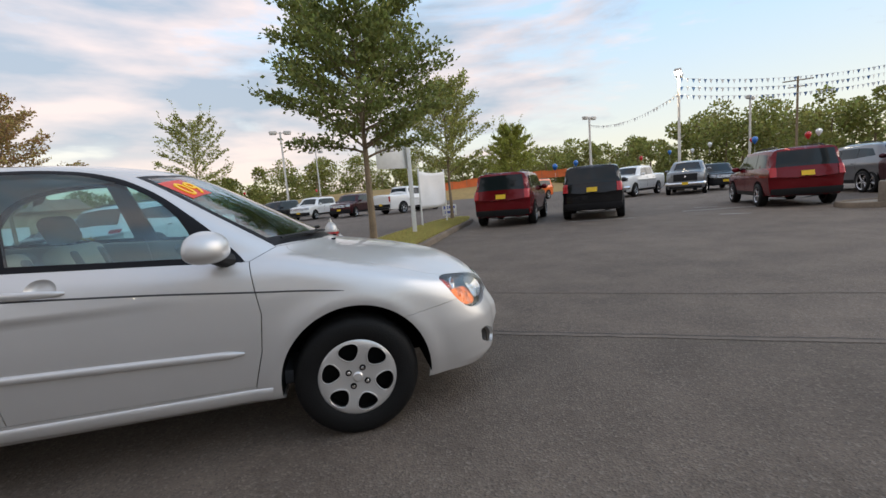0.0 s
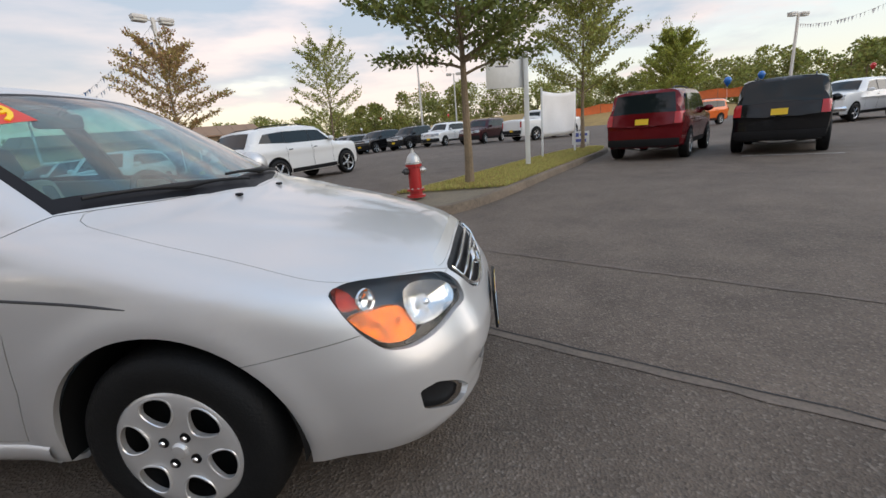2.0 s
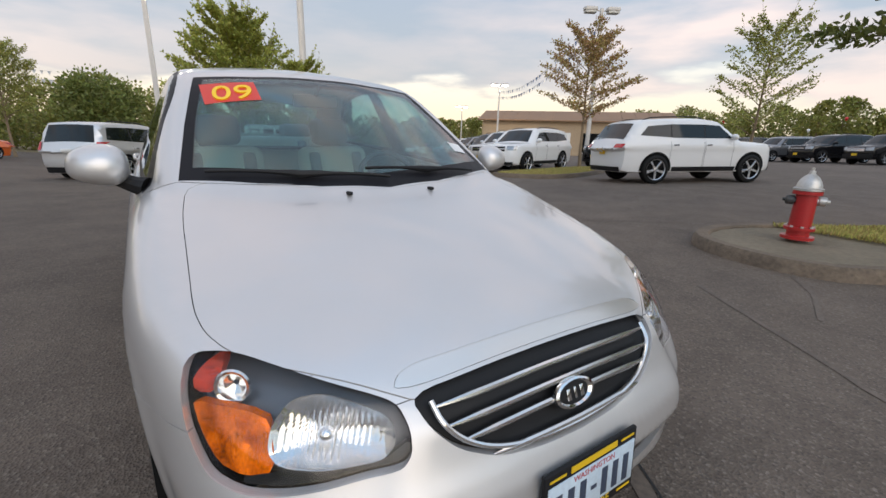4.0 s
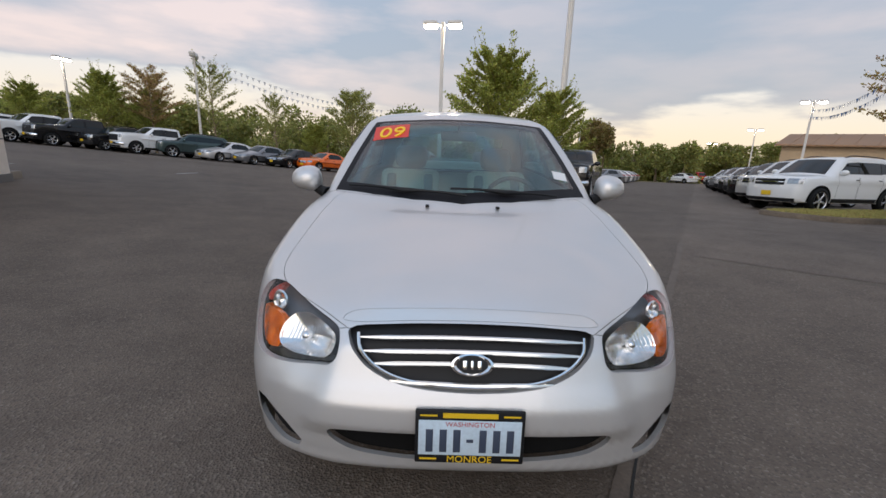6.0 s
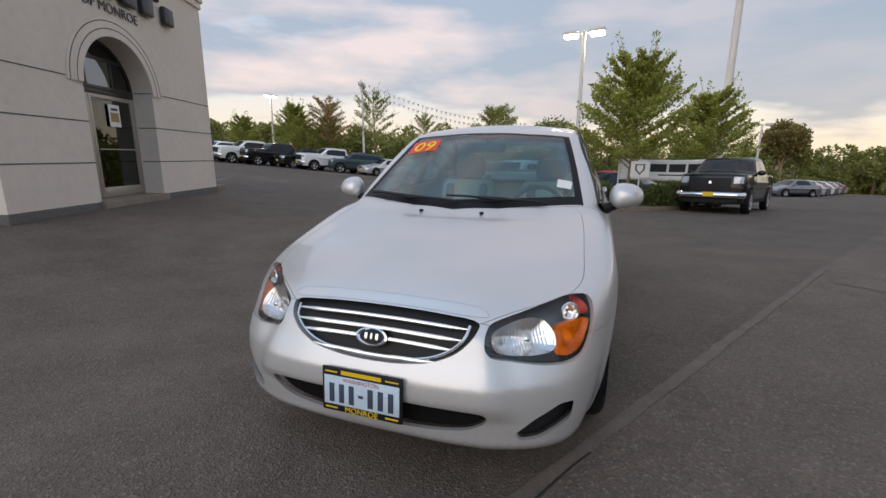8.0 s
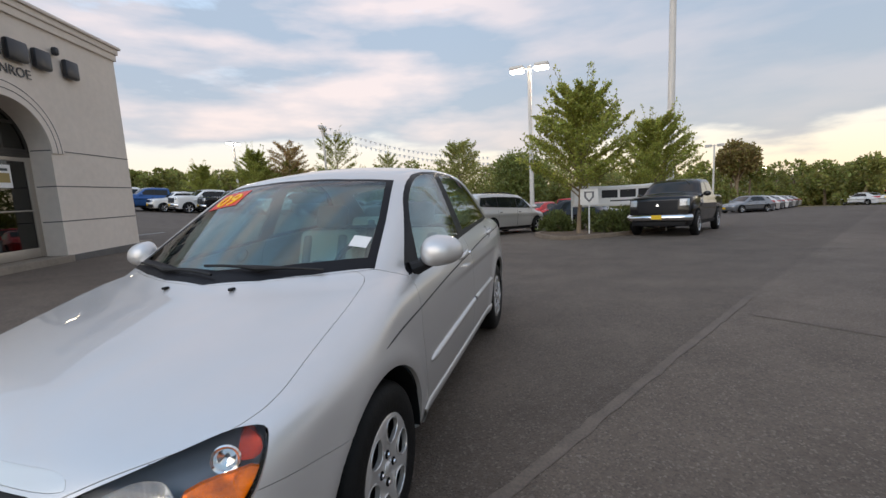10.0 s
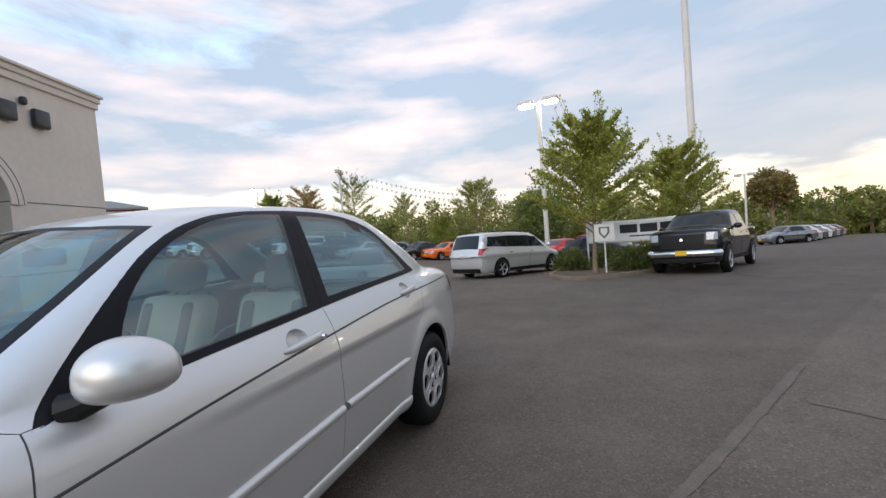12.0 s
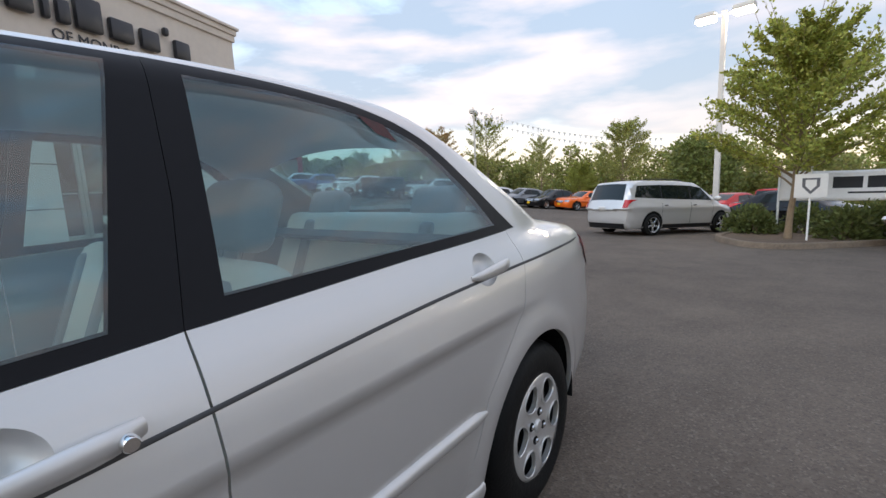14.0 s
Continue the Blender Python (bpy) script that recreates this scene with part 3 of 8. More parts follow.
def vehicle_kit(kind):
    """All meshes of a kind of vehicle: rows of name, mesh, material key, parent row, place."""
    if kind in VEHICLES:
        return VEHICLES[kind]
    s = SPECS[kind]
    field = vehicle_field(s)
    rows = []

    def add(name, me, up=-1, m=None, slot=""):
        rows.append((name, me, up, m, slot))
        return len(rows) - 1

    v, f = vehicle_skin(field, s)
    add("body", raw_mesh("body", v, f, PAINTS["silver"], angle=40), slot="paint")
    (bx, bz), (tx, tz) = s["ws"]
    add("windscreen", patch_mesh("windscreen", slant_patch(field, (bx - 0.08, bz + 0.07), (tx + 0.05, tz - 0.08), s["w"] * s.get("ws_w", 0.74), s["w"] * (s.get("ws_w", 0.74) - 0.15)), DARK_GLASS))
    (cx, cz), (ux, uz) = s["rw"]
    add("rear_window", patch_mesh("rear_window", slant_patch(field, (cx + s["rin"], cz + 0.07), (ux - 0.0, uz - 0.09), s["w"] * s.get("rw_w", 0.70), s["w"] * (s.get("rw_w", 0.70) - 0.08)), DARK_GLASS))
    for side in (1, -1):
        for w in s["windows"]:
            add("side_window", patch_mesh("side_window", side_patch(field, w, side), DARK_GLASS))
        # black pillars between the panes
        for wa, wb in zip(s["windows"], s["windows"][1:]):
            add("pillar", patch_mesh("pillar", side_patch(field, [wb[1], wa[0], wa[3], wb[2]], side, n=(3, 6), proud=0.003), BLACK_PLASTIC))
        zl, zh = s["lamp_z"]
        y0 = s["w"] * s.get("lamp_in", 0.55)
        add("headlight", patch_mesh("headlight", end_patch(field, (side * y0, side * s["w"] * 0.90), (zl, zh), 0.5, 1), HEADLAMP))
        tl, th = s["tail"]
        add("taillight", patch_mesh("taillight", end_patch(field, (side * s["w"] * s["tail_in"], side * s["w"] * 0.94), (tl, th), -0.5, -1, proud=0.012), TAILLAMP))
        bm = bmesh.new()
        bmesh.ops.create_uvsphere(bm, u_segments=12, v_segments=8, radius=1)
        bmesh.ops.scale(bm, verts=bm.verts, vec=(0.07, 0.12, 0.085))
        bmesh.ops.translate(bm, verts=bm.verts, vec=(bx - 0.42, side * (s["w"] + 0.08), s["belt"] + 0.09))
        tube(bm, [(bx - 0.40, side * (s["w"] - 0.10), s["belt"] + 0.04), (bx - 0.41, side * (s["w"] + 0.05), s["belt"] + 0.07)], 0.03, 6)
        add("mirror", finish(bm, "mirror", PAINTS["silver"]), slot="paint")
        for k, xw in enumerate((s["wb"] / 2, -s["wb"] / 2)):
            bm = bmesh.new()
            r = s["r"]
            pts = [(xw + (r + 0.075) * math.cos(a), s["w"] * side, r + (r + 0.075) * math.sin(a)) for a in np.linspace(-0.35, math.pi + 0.35, 17)]
            o = np.array(pts); o[:, 1] = 0
            q = cast(field, o, np.broadcast_to([0.0, float(side), 0.0], o.shape), 1.4)
            hub_y = float(q[:, 1].mean())
            # dark sheet behind the tyre: the arch opening's shade put into colour
            c = bm.verts.new((xw, float(cast(field, np.array([[xw, 0.0, r + 0.1]]), np.array([[0.0, float(side), 0.0]]), 1.4)[0, 1]) + side * 0.006, r))
            vs = [bm.verts.new((p[0], p[1] + side * 0.006, p[2])) for p in q]
            for a, b in zip(vs, vs[1:]):
                bm.faces.new((c, a, b))
            add("wheel_arch", finish(bm, "wheel_arch", MATTE_DARK))
            tyre, hub, rim = s.setdefault("wheel_meshes", wheel_meshes(r, 0.22, s["rim"]))
            m = pose(xw, side * (s["w"] - 0.085), r - 0.005, 0, 0, 0 if side > 0 else 180)
            t = add("wheel", tyre, m=m)
            add("brake", hub, up=t)
            add("rim", rim, up=t)
    # door seams, handles, dark sills and roof rails
    lo_z, hi_z = s["clear"] + 0.10, s["belt"] - 0.03
    for side in (1, -1):
        for w in s["windows"][:2]:
            for x in (w[0][0] - 0.04, w[1][0] + 0.03):
                add("door_seam", patch_mesh("door_seam", side_patch(field, [(x - 0.004, lo_z), (x + 0.004, lo_z), (x + 0.004, hi_z), (x - 0.004, hi_z)], side, n=(2, 8), proud=0.002), MATTE_DARK))
            x = w[0][0] + 0.10
            add("door_handle", patch_mesh("door_handle", side_patch(field, [(x - 0.08, hi_z - 0.11), (x + 0.08, hi_z - 0.105), (x + 0.08, hi_z - 0.075), (x - 0.08, hi_z - 0.08)], side, n=(5, 3), proud=0.022), BLACK_PLASTIC))
        a, b = s["wb"] / 2 - s["r"] - 0.10, -s["wb"] / 2 + s["r"] + 0.10
        add("sill", patch_mesh("sill", side_patch(field, [(b, s["clear"] + 0.03), (a, s["clear"] + 0.03), (a, s["clear"] + 0.15), (b, s["clear"] + 0.15)], side, n=(12, 3), proud=0.008), BLACK_PLASTIC))
        if s["cat"] in ("suv", "minivan"):
            rz = curve_through(s["roof"])
            bm = bmesh.new()
            xs = np.linspace(-1.75, 0.15, 9)
            yy = s["w"] * 0.60
            tube(bm, [(x, side * yy, float(rz(x)) - 0.02 + 0.045 * min(1, i, 8 - i)) for i, x in enumerate(xs)], 0.016, 6)
            add("roof_rail", finish(bm, "roof_rail", BLACK_PLASTIC))
    if s.get("grille"):
        g0, g1, gw = s["grille"]
        gi = add("grille", patch_mesh("grille", end_patch(field, (-gw, gw), (g0, g1), 0.5, 1, proud=0.006), BLACK_PLASTIC))
        for k in range(s.get("bars", 2)):
            z = g0 + (g1 - g0) * (k + 0.5) / s.get("bars", 2)
            add("grille_bar", patch_mesh("grille_bar", end_patch(field, (-gw, gw), (z - 0.012, z + 0.012), 0.5, 1, proud=0.018), CHROME), up=gi)
    for sign, x0, zz in ((1, 0.5, s["bumper_f"]), (-1, -0.5, s["bumper_r"])):
        if kind == "pickup" and sign > 0:
            ys = np.linspace(-s["w"] * 0.93, s["w"] * 0.93, 15)
            o = np.array([(x0, y, sum(zz) / 2) for y in ys])
            q = cast(field, o, np.broadcast_to([1.0, 0.0, 0.0], o.shape), 3.5)
            bm = bmesh.new()
            tube(bm, [tuple(p) for p in q], 0.105, 14)
            add("bumper", finish(bm, "bumper", CHROME))
            add("grille_mark", patch_mesh("grille_mark", end_patch(field, (-0.045, 0.045), (0.97, 1.04), x0, 1, n=(3, 3), proud=0.016, taper=0.5), CHROME))
        elif not s.get("bumper_paint"):
            add("bumper", patch_mesh("bumper", end_patch(field, (-s["w"] * 0.90, s["w"] * 0.90), zz, x0, sign, n=(15, 4), proud=0.02), BLACK_PLASTIC))
        add("valance", patch_mesh("valance", end_patch(field, (-s["w"] * 0.80, s["w"] * 0.80), (s["clear"] + 0.03, zz[0] - 0.01), x0, sign, n=(11, 3), proud=0.012), BLACK_PLASTIC))
    for sign, x0, zp in ((1, 0.5, s["plate_f"]), (-1, -0.5, s["plate_r"])):
        p, n = end_patch(field, (-0.15, 0.15), (zp, zp + 0.135), x0, sign, n=(3, 3), proud=0.12 if (kind == "pickup" and sign > 0) else 0.03)
        add("number_plate", patch_mesh("number_plate", (p, n), s.get("plate", PLATE_YELLOW)))
    VEHICLES[kind] = rows
    return rows


def vehicle(kind, color, x, y, turn, label, group="", name=None, lift=0.0):
    rows = vehicle_kit(kind)
    top = root(name or SPECS[kind]["name"], on_ground(x, y, turn, lift), label, SPECS[kind]["cat"], group)
    made = []
    for name_, me, up, m, slot in rows:
        ob = link_mesh(name_, me, top if up < 0 else made[up], "", m)
        if slot:
            ob.material_slots[0].link = "OBJECT"
            ob.material_slots[0].material = PAINTS[color]
        made.append(ob)
    return top


SUV = dict(name="suv", cat="suv", w=0.90, wb=2.63, front=2.20, rear=-2.20, r=0.35, rim=0.215, clear=0.30, zmid=0.80, belt=1.06, lean=0.19, inset=0.022, crown=0.05, k=0.06, core=0.80,
           deck=[(2.3, 0.95), (2.0, 1.02), (1.4, 1.09), (1.0, 1.12), (-2.0, 1.14), (-2.4, 1.13)], roof=[(1.2, 1.42), (0.35, 1.645), (-0.4, 1.69), (-1.4, 1.685), (-2.3, 1.645)],
           plan=[(2.3, 0.78), (1.7, 0.88), (1.0, 0.90), (-1.4, 0.90), (-2.3, 0.84)], nose_bow=0.18, nose_rake=0.16, nose_z=0.7, tail_bow=0.05, tail_rake=0.03, tail_z=0.8,
           ws=((1.02, 1.10), (0.38, 1.62)), rw=((-2.19, 1.06), (-2.02, 1.66)), bow=0.16, rbow=0.06, rin=0.03,
           windows=[[(-0.03, 1.12), (0.78, 1.12), (0.42, 1.51), (-0.03, 1.54)], [(-1.00, 1.13), (-0.07, 1.12), (-0.07, 1.54), (-1.00, 1.54)], [(-1.80, 1.15), (-1.04, 1.13), (-1.04, 1.54), (-1.74, 1.51)]],
           lamp_z=(0.78, 0.95), tail=(0.86, 1.12), tail_in=0.78, grille=(0.74, 0.93, 0.46), bars=3, bumper_f=(0.36, 0.60), bumper_r=(0.36, 0.53), plate_f=0.50, plate_r=0.86, rw_w=0.80)
BIG_SUV = dict(SUV, wb=2.92, front=2.35, rear=-2.47, w=0.96, r=0.385, rim=0.275, bumper_paint=True, plan=[(2.4, 0.82), (1.8, 0.93), (1.0, 0.96), (-1.5, 0.96), (-2.5, 0.90)], belt=1.14, lean=0.27, k=0.09, nose_bow=0.26, tail_bow=0.10, bumper_r=(0.46, 0.68), bumper_f=(0.44, 0.60),
               deck=[(2.5, 1.0), (2.2, 1.07), (1.6, 1.13), (1.1, 1.16), (-2.2, 1.20), (-2.6, 1.18)], roof=[(1.2, 1.46), (0.35, 1.69), (-0.4, 1.75), (-1.3, 1.73), (-2.4, 1.63)],
               ws=((1.18, 1.15), (0.42, 1.71)), rw=((-2.44, 1.14), (-2.05, 1.66)), rbow=0.12,
               windows=[[(-0.03, 1.20), (0.80, 1.20), (0.42, 1.53), (-0.03, 1.56)], [(-1.03, 1.21), (-0.06, 1.20), (-0.06, 1.56), (-1.03, 1.56)], [(-1.95, 1.27), (-1.06, 1.22), (-1.06, 1.56), (-1.72, 1.51)]],
               lamp_z=(0.86, 1.02), tail=(0.95, 1.05), tail_in=0.64, grille=(0.82, 1.00, 0.46), bars=1, plate_r=0.78)
SEDAN = dict(SUV, name="sedan", cat="car", bumper_paint=True, w=0.88, wb=2.72, front=2.27, rear=-2.42, r=0.32, rim=0.205, clear=0.18, zmid=0.58, belt=0.92, lean=0.42, core=0.60, crown=0.12,
             deck=[(2.4, 0.62), (2.1, 0.74), (1.5, 0.87), (0.9, 0.96), (-1.5, 1.02), (-2.2, 1.03), (-2.5, 0.98)], roof=[(0.9, 1.20), (0.2, 1.42), (-0.4, 1.46), (-1.0, 1.42), (-1.6, 1.25)],
             plan=[(2.4, 0.72), (1.7, 0.85), (0.9, 0.88), (-1.4, 0.88), (-2.4, 0.78)], nose_z=0.55, nose_rake=0.5,
             ws=((0.98, 0.95), (0.10, 1.42)), rw=((-1.95, 1.02), (-1.15, 1.42)), bow=0.2, rbow=-0.0, rin=0.12,
             windows=[[(-0.25, 0.97), (0.62, 0.95), (0.12, 1.31), (-0.25, 1.34)], [(-1.20, 0.98), (-0.33, 0.97), (-0.33, 1.34), (-0.98, 1.29)]],
             lamp_z=(0.60, 0.74), tail=(0.78, 0.95), tail_in=0.6, grille=(0.52, 0.68, 0.40), bumper_f=(0.24, 0.40), bumper_r=(0.26, 0.45), plate_f=0.36, plate_r=0.74)
MUSCLE = dict(SEDAN, name="coupe", rw=((-1.85, 1.05), (-0.95, 1.40)), deck=[(2.4, 0.78), (2.1, 0.86), (1.5, 0.94), (0.9, 1.00), (-1.5, 1.08), (-2.2, 1.10), (-2.5, 1.06)])
PICKUP = dict(SUV, name="pickup_truck", cat="pickup truck", w=0.99, wb=3.57, front=2.72, rear=-3.05, r=0.41, rim=0.26, clear=0.32, zmid=0.9, belt=1.26, lean=0.34, core=0.95, crown=0.07,
              deck=[(2.9, 1.22), (2.5, 1.31), (1.8, 1.37), (1.2, 1.39), (-1.0, 1.40), (-3.1, 1.40)], roof=[(1.2, 1.6), (0.45, 1.86), (-0.2, 1.93), (-0.9, 1.93), (-1.4, 1.88)],
              plan=[(2.8, 0.88), (2.2, 0.97), (1.4, 0.99), (-2.4, 0.99), (-3.1, 0.96)], nose_bow=0.14, nose_rake=0.10, nose_z=0.9, tail_bow=0.03, tail_rake=0.0,
              ws=((1.28, 1.30), (0.52, 1.87)), rw=((-1.30, 1.30), (-1.14, 1.88)), bow=0.15, rbow=0.03, rin=0.03,
              windows=[[(0.0, 1.32), (0.98, 1.32), (0.55, 1.72), (0.0, 1.77)], [(-1.0, 1.33), (-0.10, 1.32), (-0.10, 1.77), (-1.0, 1.76)]],
              lamp_z=(0.98, 1.19), lamp_in=0.64, ws_w=0.72, tail=(0.90, 1.25), tail_in=0.84, grille=(0.76, 1.15, 0.58), bars=0, bumper_f=(0.48, 0.73), bumper_r=(0.50, 0.72), plate_f=0.56, plate_r=0.62)
VAN = dict(SUV, name="minivan", cat="minivan", w=0.97, wb=3.08, front=2.48, rear=-2.62, r=0.345, rim=0.235, clear=0.2, belt=1.06, core=0.85, k=0.10, lean=0.24, crown=0.08, bumper_paint=True, plate=WHITE_PAINT, rw_w=0.74,
           deck=[(2.6, 0.74), (2.3, 0.88), (1.9, 0.99), (1.4, 1.06), (-2.4, 1.12), (-2.7, 1.1)], roof=[(1.5, 1.32), (0.9, 1.56), (0.3, 1.70), (-0.5, 1.75), (-1.7, 1.74), (-2.5, 1.67)],
           plan=[(2.5, 0.78), (2.0, 0.90), (1.2, 0.96), (-1.6, 0.97), (-2.3, 0.94), (-2.7, 0.88)], nose_bow=0.30, nose_rake=0.35, nose_z=0.6, tail_bow=0.14, tail_rake=0.05,
           ws=((1.62, 1.04), (0.55, 1.70)), rw=((-2.62, 1.06), (-2.36, 1.70)), bow=0.24, rbow=0.12,
           windows=[[(0.12, 1.12), (1.08, 1.09), (0.62, 1.50), (0.12, 1.57)], [(-1.14, 1.15), (0.06, 1.12), (0.06, 1.57), (-1.14, 1.58)], [(-2.26, 1.19), (-1.20, 1.15), (-1.20, 1.58), (-2.12, 1.55)]],
           lamp_z=(0.70, 0.88), tail=(0.88, 1.12), tail_in=0.80, grille=(0.60, 0.80, 0.40), bumper_f=(0.40, 0.56), bumper_r=(0.40, 0.62), plate_r=0.78)
SPECS = {"suv": SUV, "big_suv": BIG_SUV, "sedan": SEDAN, "coupe": MUSCLE, "pickup": PICKUP, "van": VAN}

# ---- ground, kerbs, showroom ----
def build_ground():
    near = np.linspace(-30, 30, 81)
    far = np.array([34, 40, 48, 60, 80, 110, 160, 260, 450, 900, 2500.0])
    g = np.concatenate([-far[::-1], near, far])
    X, Y = np.meshgrid(g, g, indexing="ij")
    Z = ground_z(np.maximum(X, -110.0), Y)
    v = np.stack([X, Y, Z], -1).reshape(-1, 3)
    me = raw_mesh("ground", v, grid_faces(len(g), len(g)), ASPHALT)
    me.materials.append(mat("dry_field", (0.20, 0.15, 0.07), 0.95, scale=0.05, vary=0.25, bump=0.5, bscale=3))
    n = len(g)
    idx = np.array([1 if max(abs(X[i, j]), abs(Y[i, j])) > 75 else 0 for i in range(n - 1) for j in range(n - 1)])
    me.polygons.foreach_set("material_index", idx)
    tagged(link_mesh("ground", me), "worn grey asphalt of a sloping car lot", "ground", kind="structure")


build_ground()


def smooth_loop(pts, n=6):
    """A rounded closed outline through corner points (Chaikin)."""
    pts = [Vector(p) for p in pts]
    for _ in range(n):
        pts = [q for a, b in zip(pts, pts[1:] + pts[:1]) for q in (a * 0.75 + b * 0.25, a * 0.25 + b * 0.75)]
    return [tuple(p) for p in pts]


def inset_loop(pts, d):
    n = len(pts)
    out = []
    for i in range(n):
        a, b, c = Vector(pts[i - 1]), Vector(pts[i]), Vector(pts[(i + 1) % n])
        t = (c - a).normalized()
        out.append((b.x - t.y * d, b.y + t.x * d))
    return out


def kerb_island(corners, fill, label, height=0.13, width=0.17, rounds=2):
    """A kerbed planting bed: a ring of kerb stone with its filling inside. Corners run anticlockwise."""
    outer = smooth_loop(corners, rounds)
    top = root("kerb_island", Matrix(), label, "kerb", kind="structure")
    prof = [(0.0, -0.1), (0.012, height - 0.03), (0.035, height), (width - 0.02, height), (width, height - 0.02), (width, -0.1)]
    rings = [[(x, y, float(ground_z(x, y)) + h) for x, y in inset_loop(outer, d)] for d, h in prof]
    n = len(outer)
    v = [p for r in rings for p in r]
    f = [(i * n + j, i * n + (j + 1) % n, (i + 1) * n + (j + 1) % n, (i + 1) * n + j) for i in range(len(rings) - 1) for j in range(n)]
    link_mesh("kerb", raw_mesh("kerb", v, f, KERB, angle=40), top)
    inner = inset_loop(outer, width - 0.01)
    bm = bmesh.new()
    vs = [bm.verts.new((x, y, float(ground_z(x, y)) + height - 0.03)) for x, y in inner]
    bm.faces.new(vs)
    bmesh.ops.triangulate(bm, faces=bm.faces)
    part("bed", bm, fill, top)
    return inner


ISLAND_A = [(-1.15, 5.4), (-1.08, 4.2), (-0.1, 3.85), (0.72, 4.2), (2.65, 8.4), (5.4, 13.9), (4.6, 14.9), (3.2, 13.4), (0.9, 9.0), (-0.2, 6.6)]
BED_A = kerb_island(ISLAND_A, mat("gritty_dirt", (0.20, 0.165, 0.115), 0.95, scale=1.6, vary=0.25, bump=0.8, bscale=60), "narrow kerbed island with a strip of dry grass")
ISLAND_B = [(-16.0, 0.0), (-13.2, 0.9), (-12.9, 1.7), (-13.6, 2.5), (-15.8, 4.2), (-19.5, 6.5), (-21, 5), (-20, 2)]
kerb_island(ISLAND_B, SOIL, "kerbed bed of bark mulch with trees and shrubs")
ISLAND_C = [(-7.4, 9.6), (-9.6, 8.7), (-10.4, 9.2), (-11.5, 15.0), (-10.6, 15.4), (-9.4, 14.6)]
BED_C = kerb_island(ISLAND_C[::-1], SOIL, "kerbed island of grass at the end of a parking row")
ISLAND_D = [(12.0, 5.3), (12.6, 4.5), (16.0, 1.6), (17.5, 3.0), (13.2, 6.3)]
kerb_island(ISLAND_D, CONCRETE, "kerbed concrete island under a lamp post")

# showroom: local x along the front, y out of it
FACADE = pose(-1.461, -6.902, 0.0945, 0, 0, math.degrees(math.atan2(-0.347, -0.938))) @ Matrix.Scale(0.925, 4)


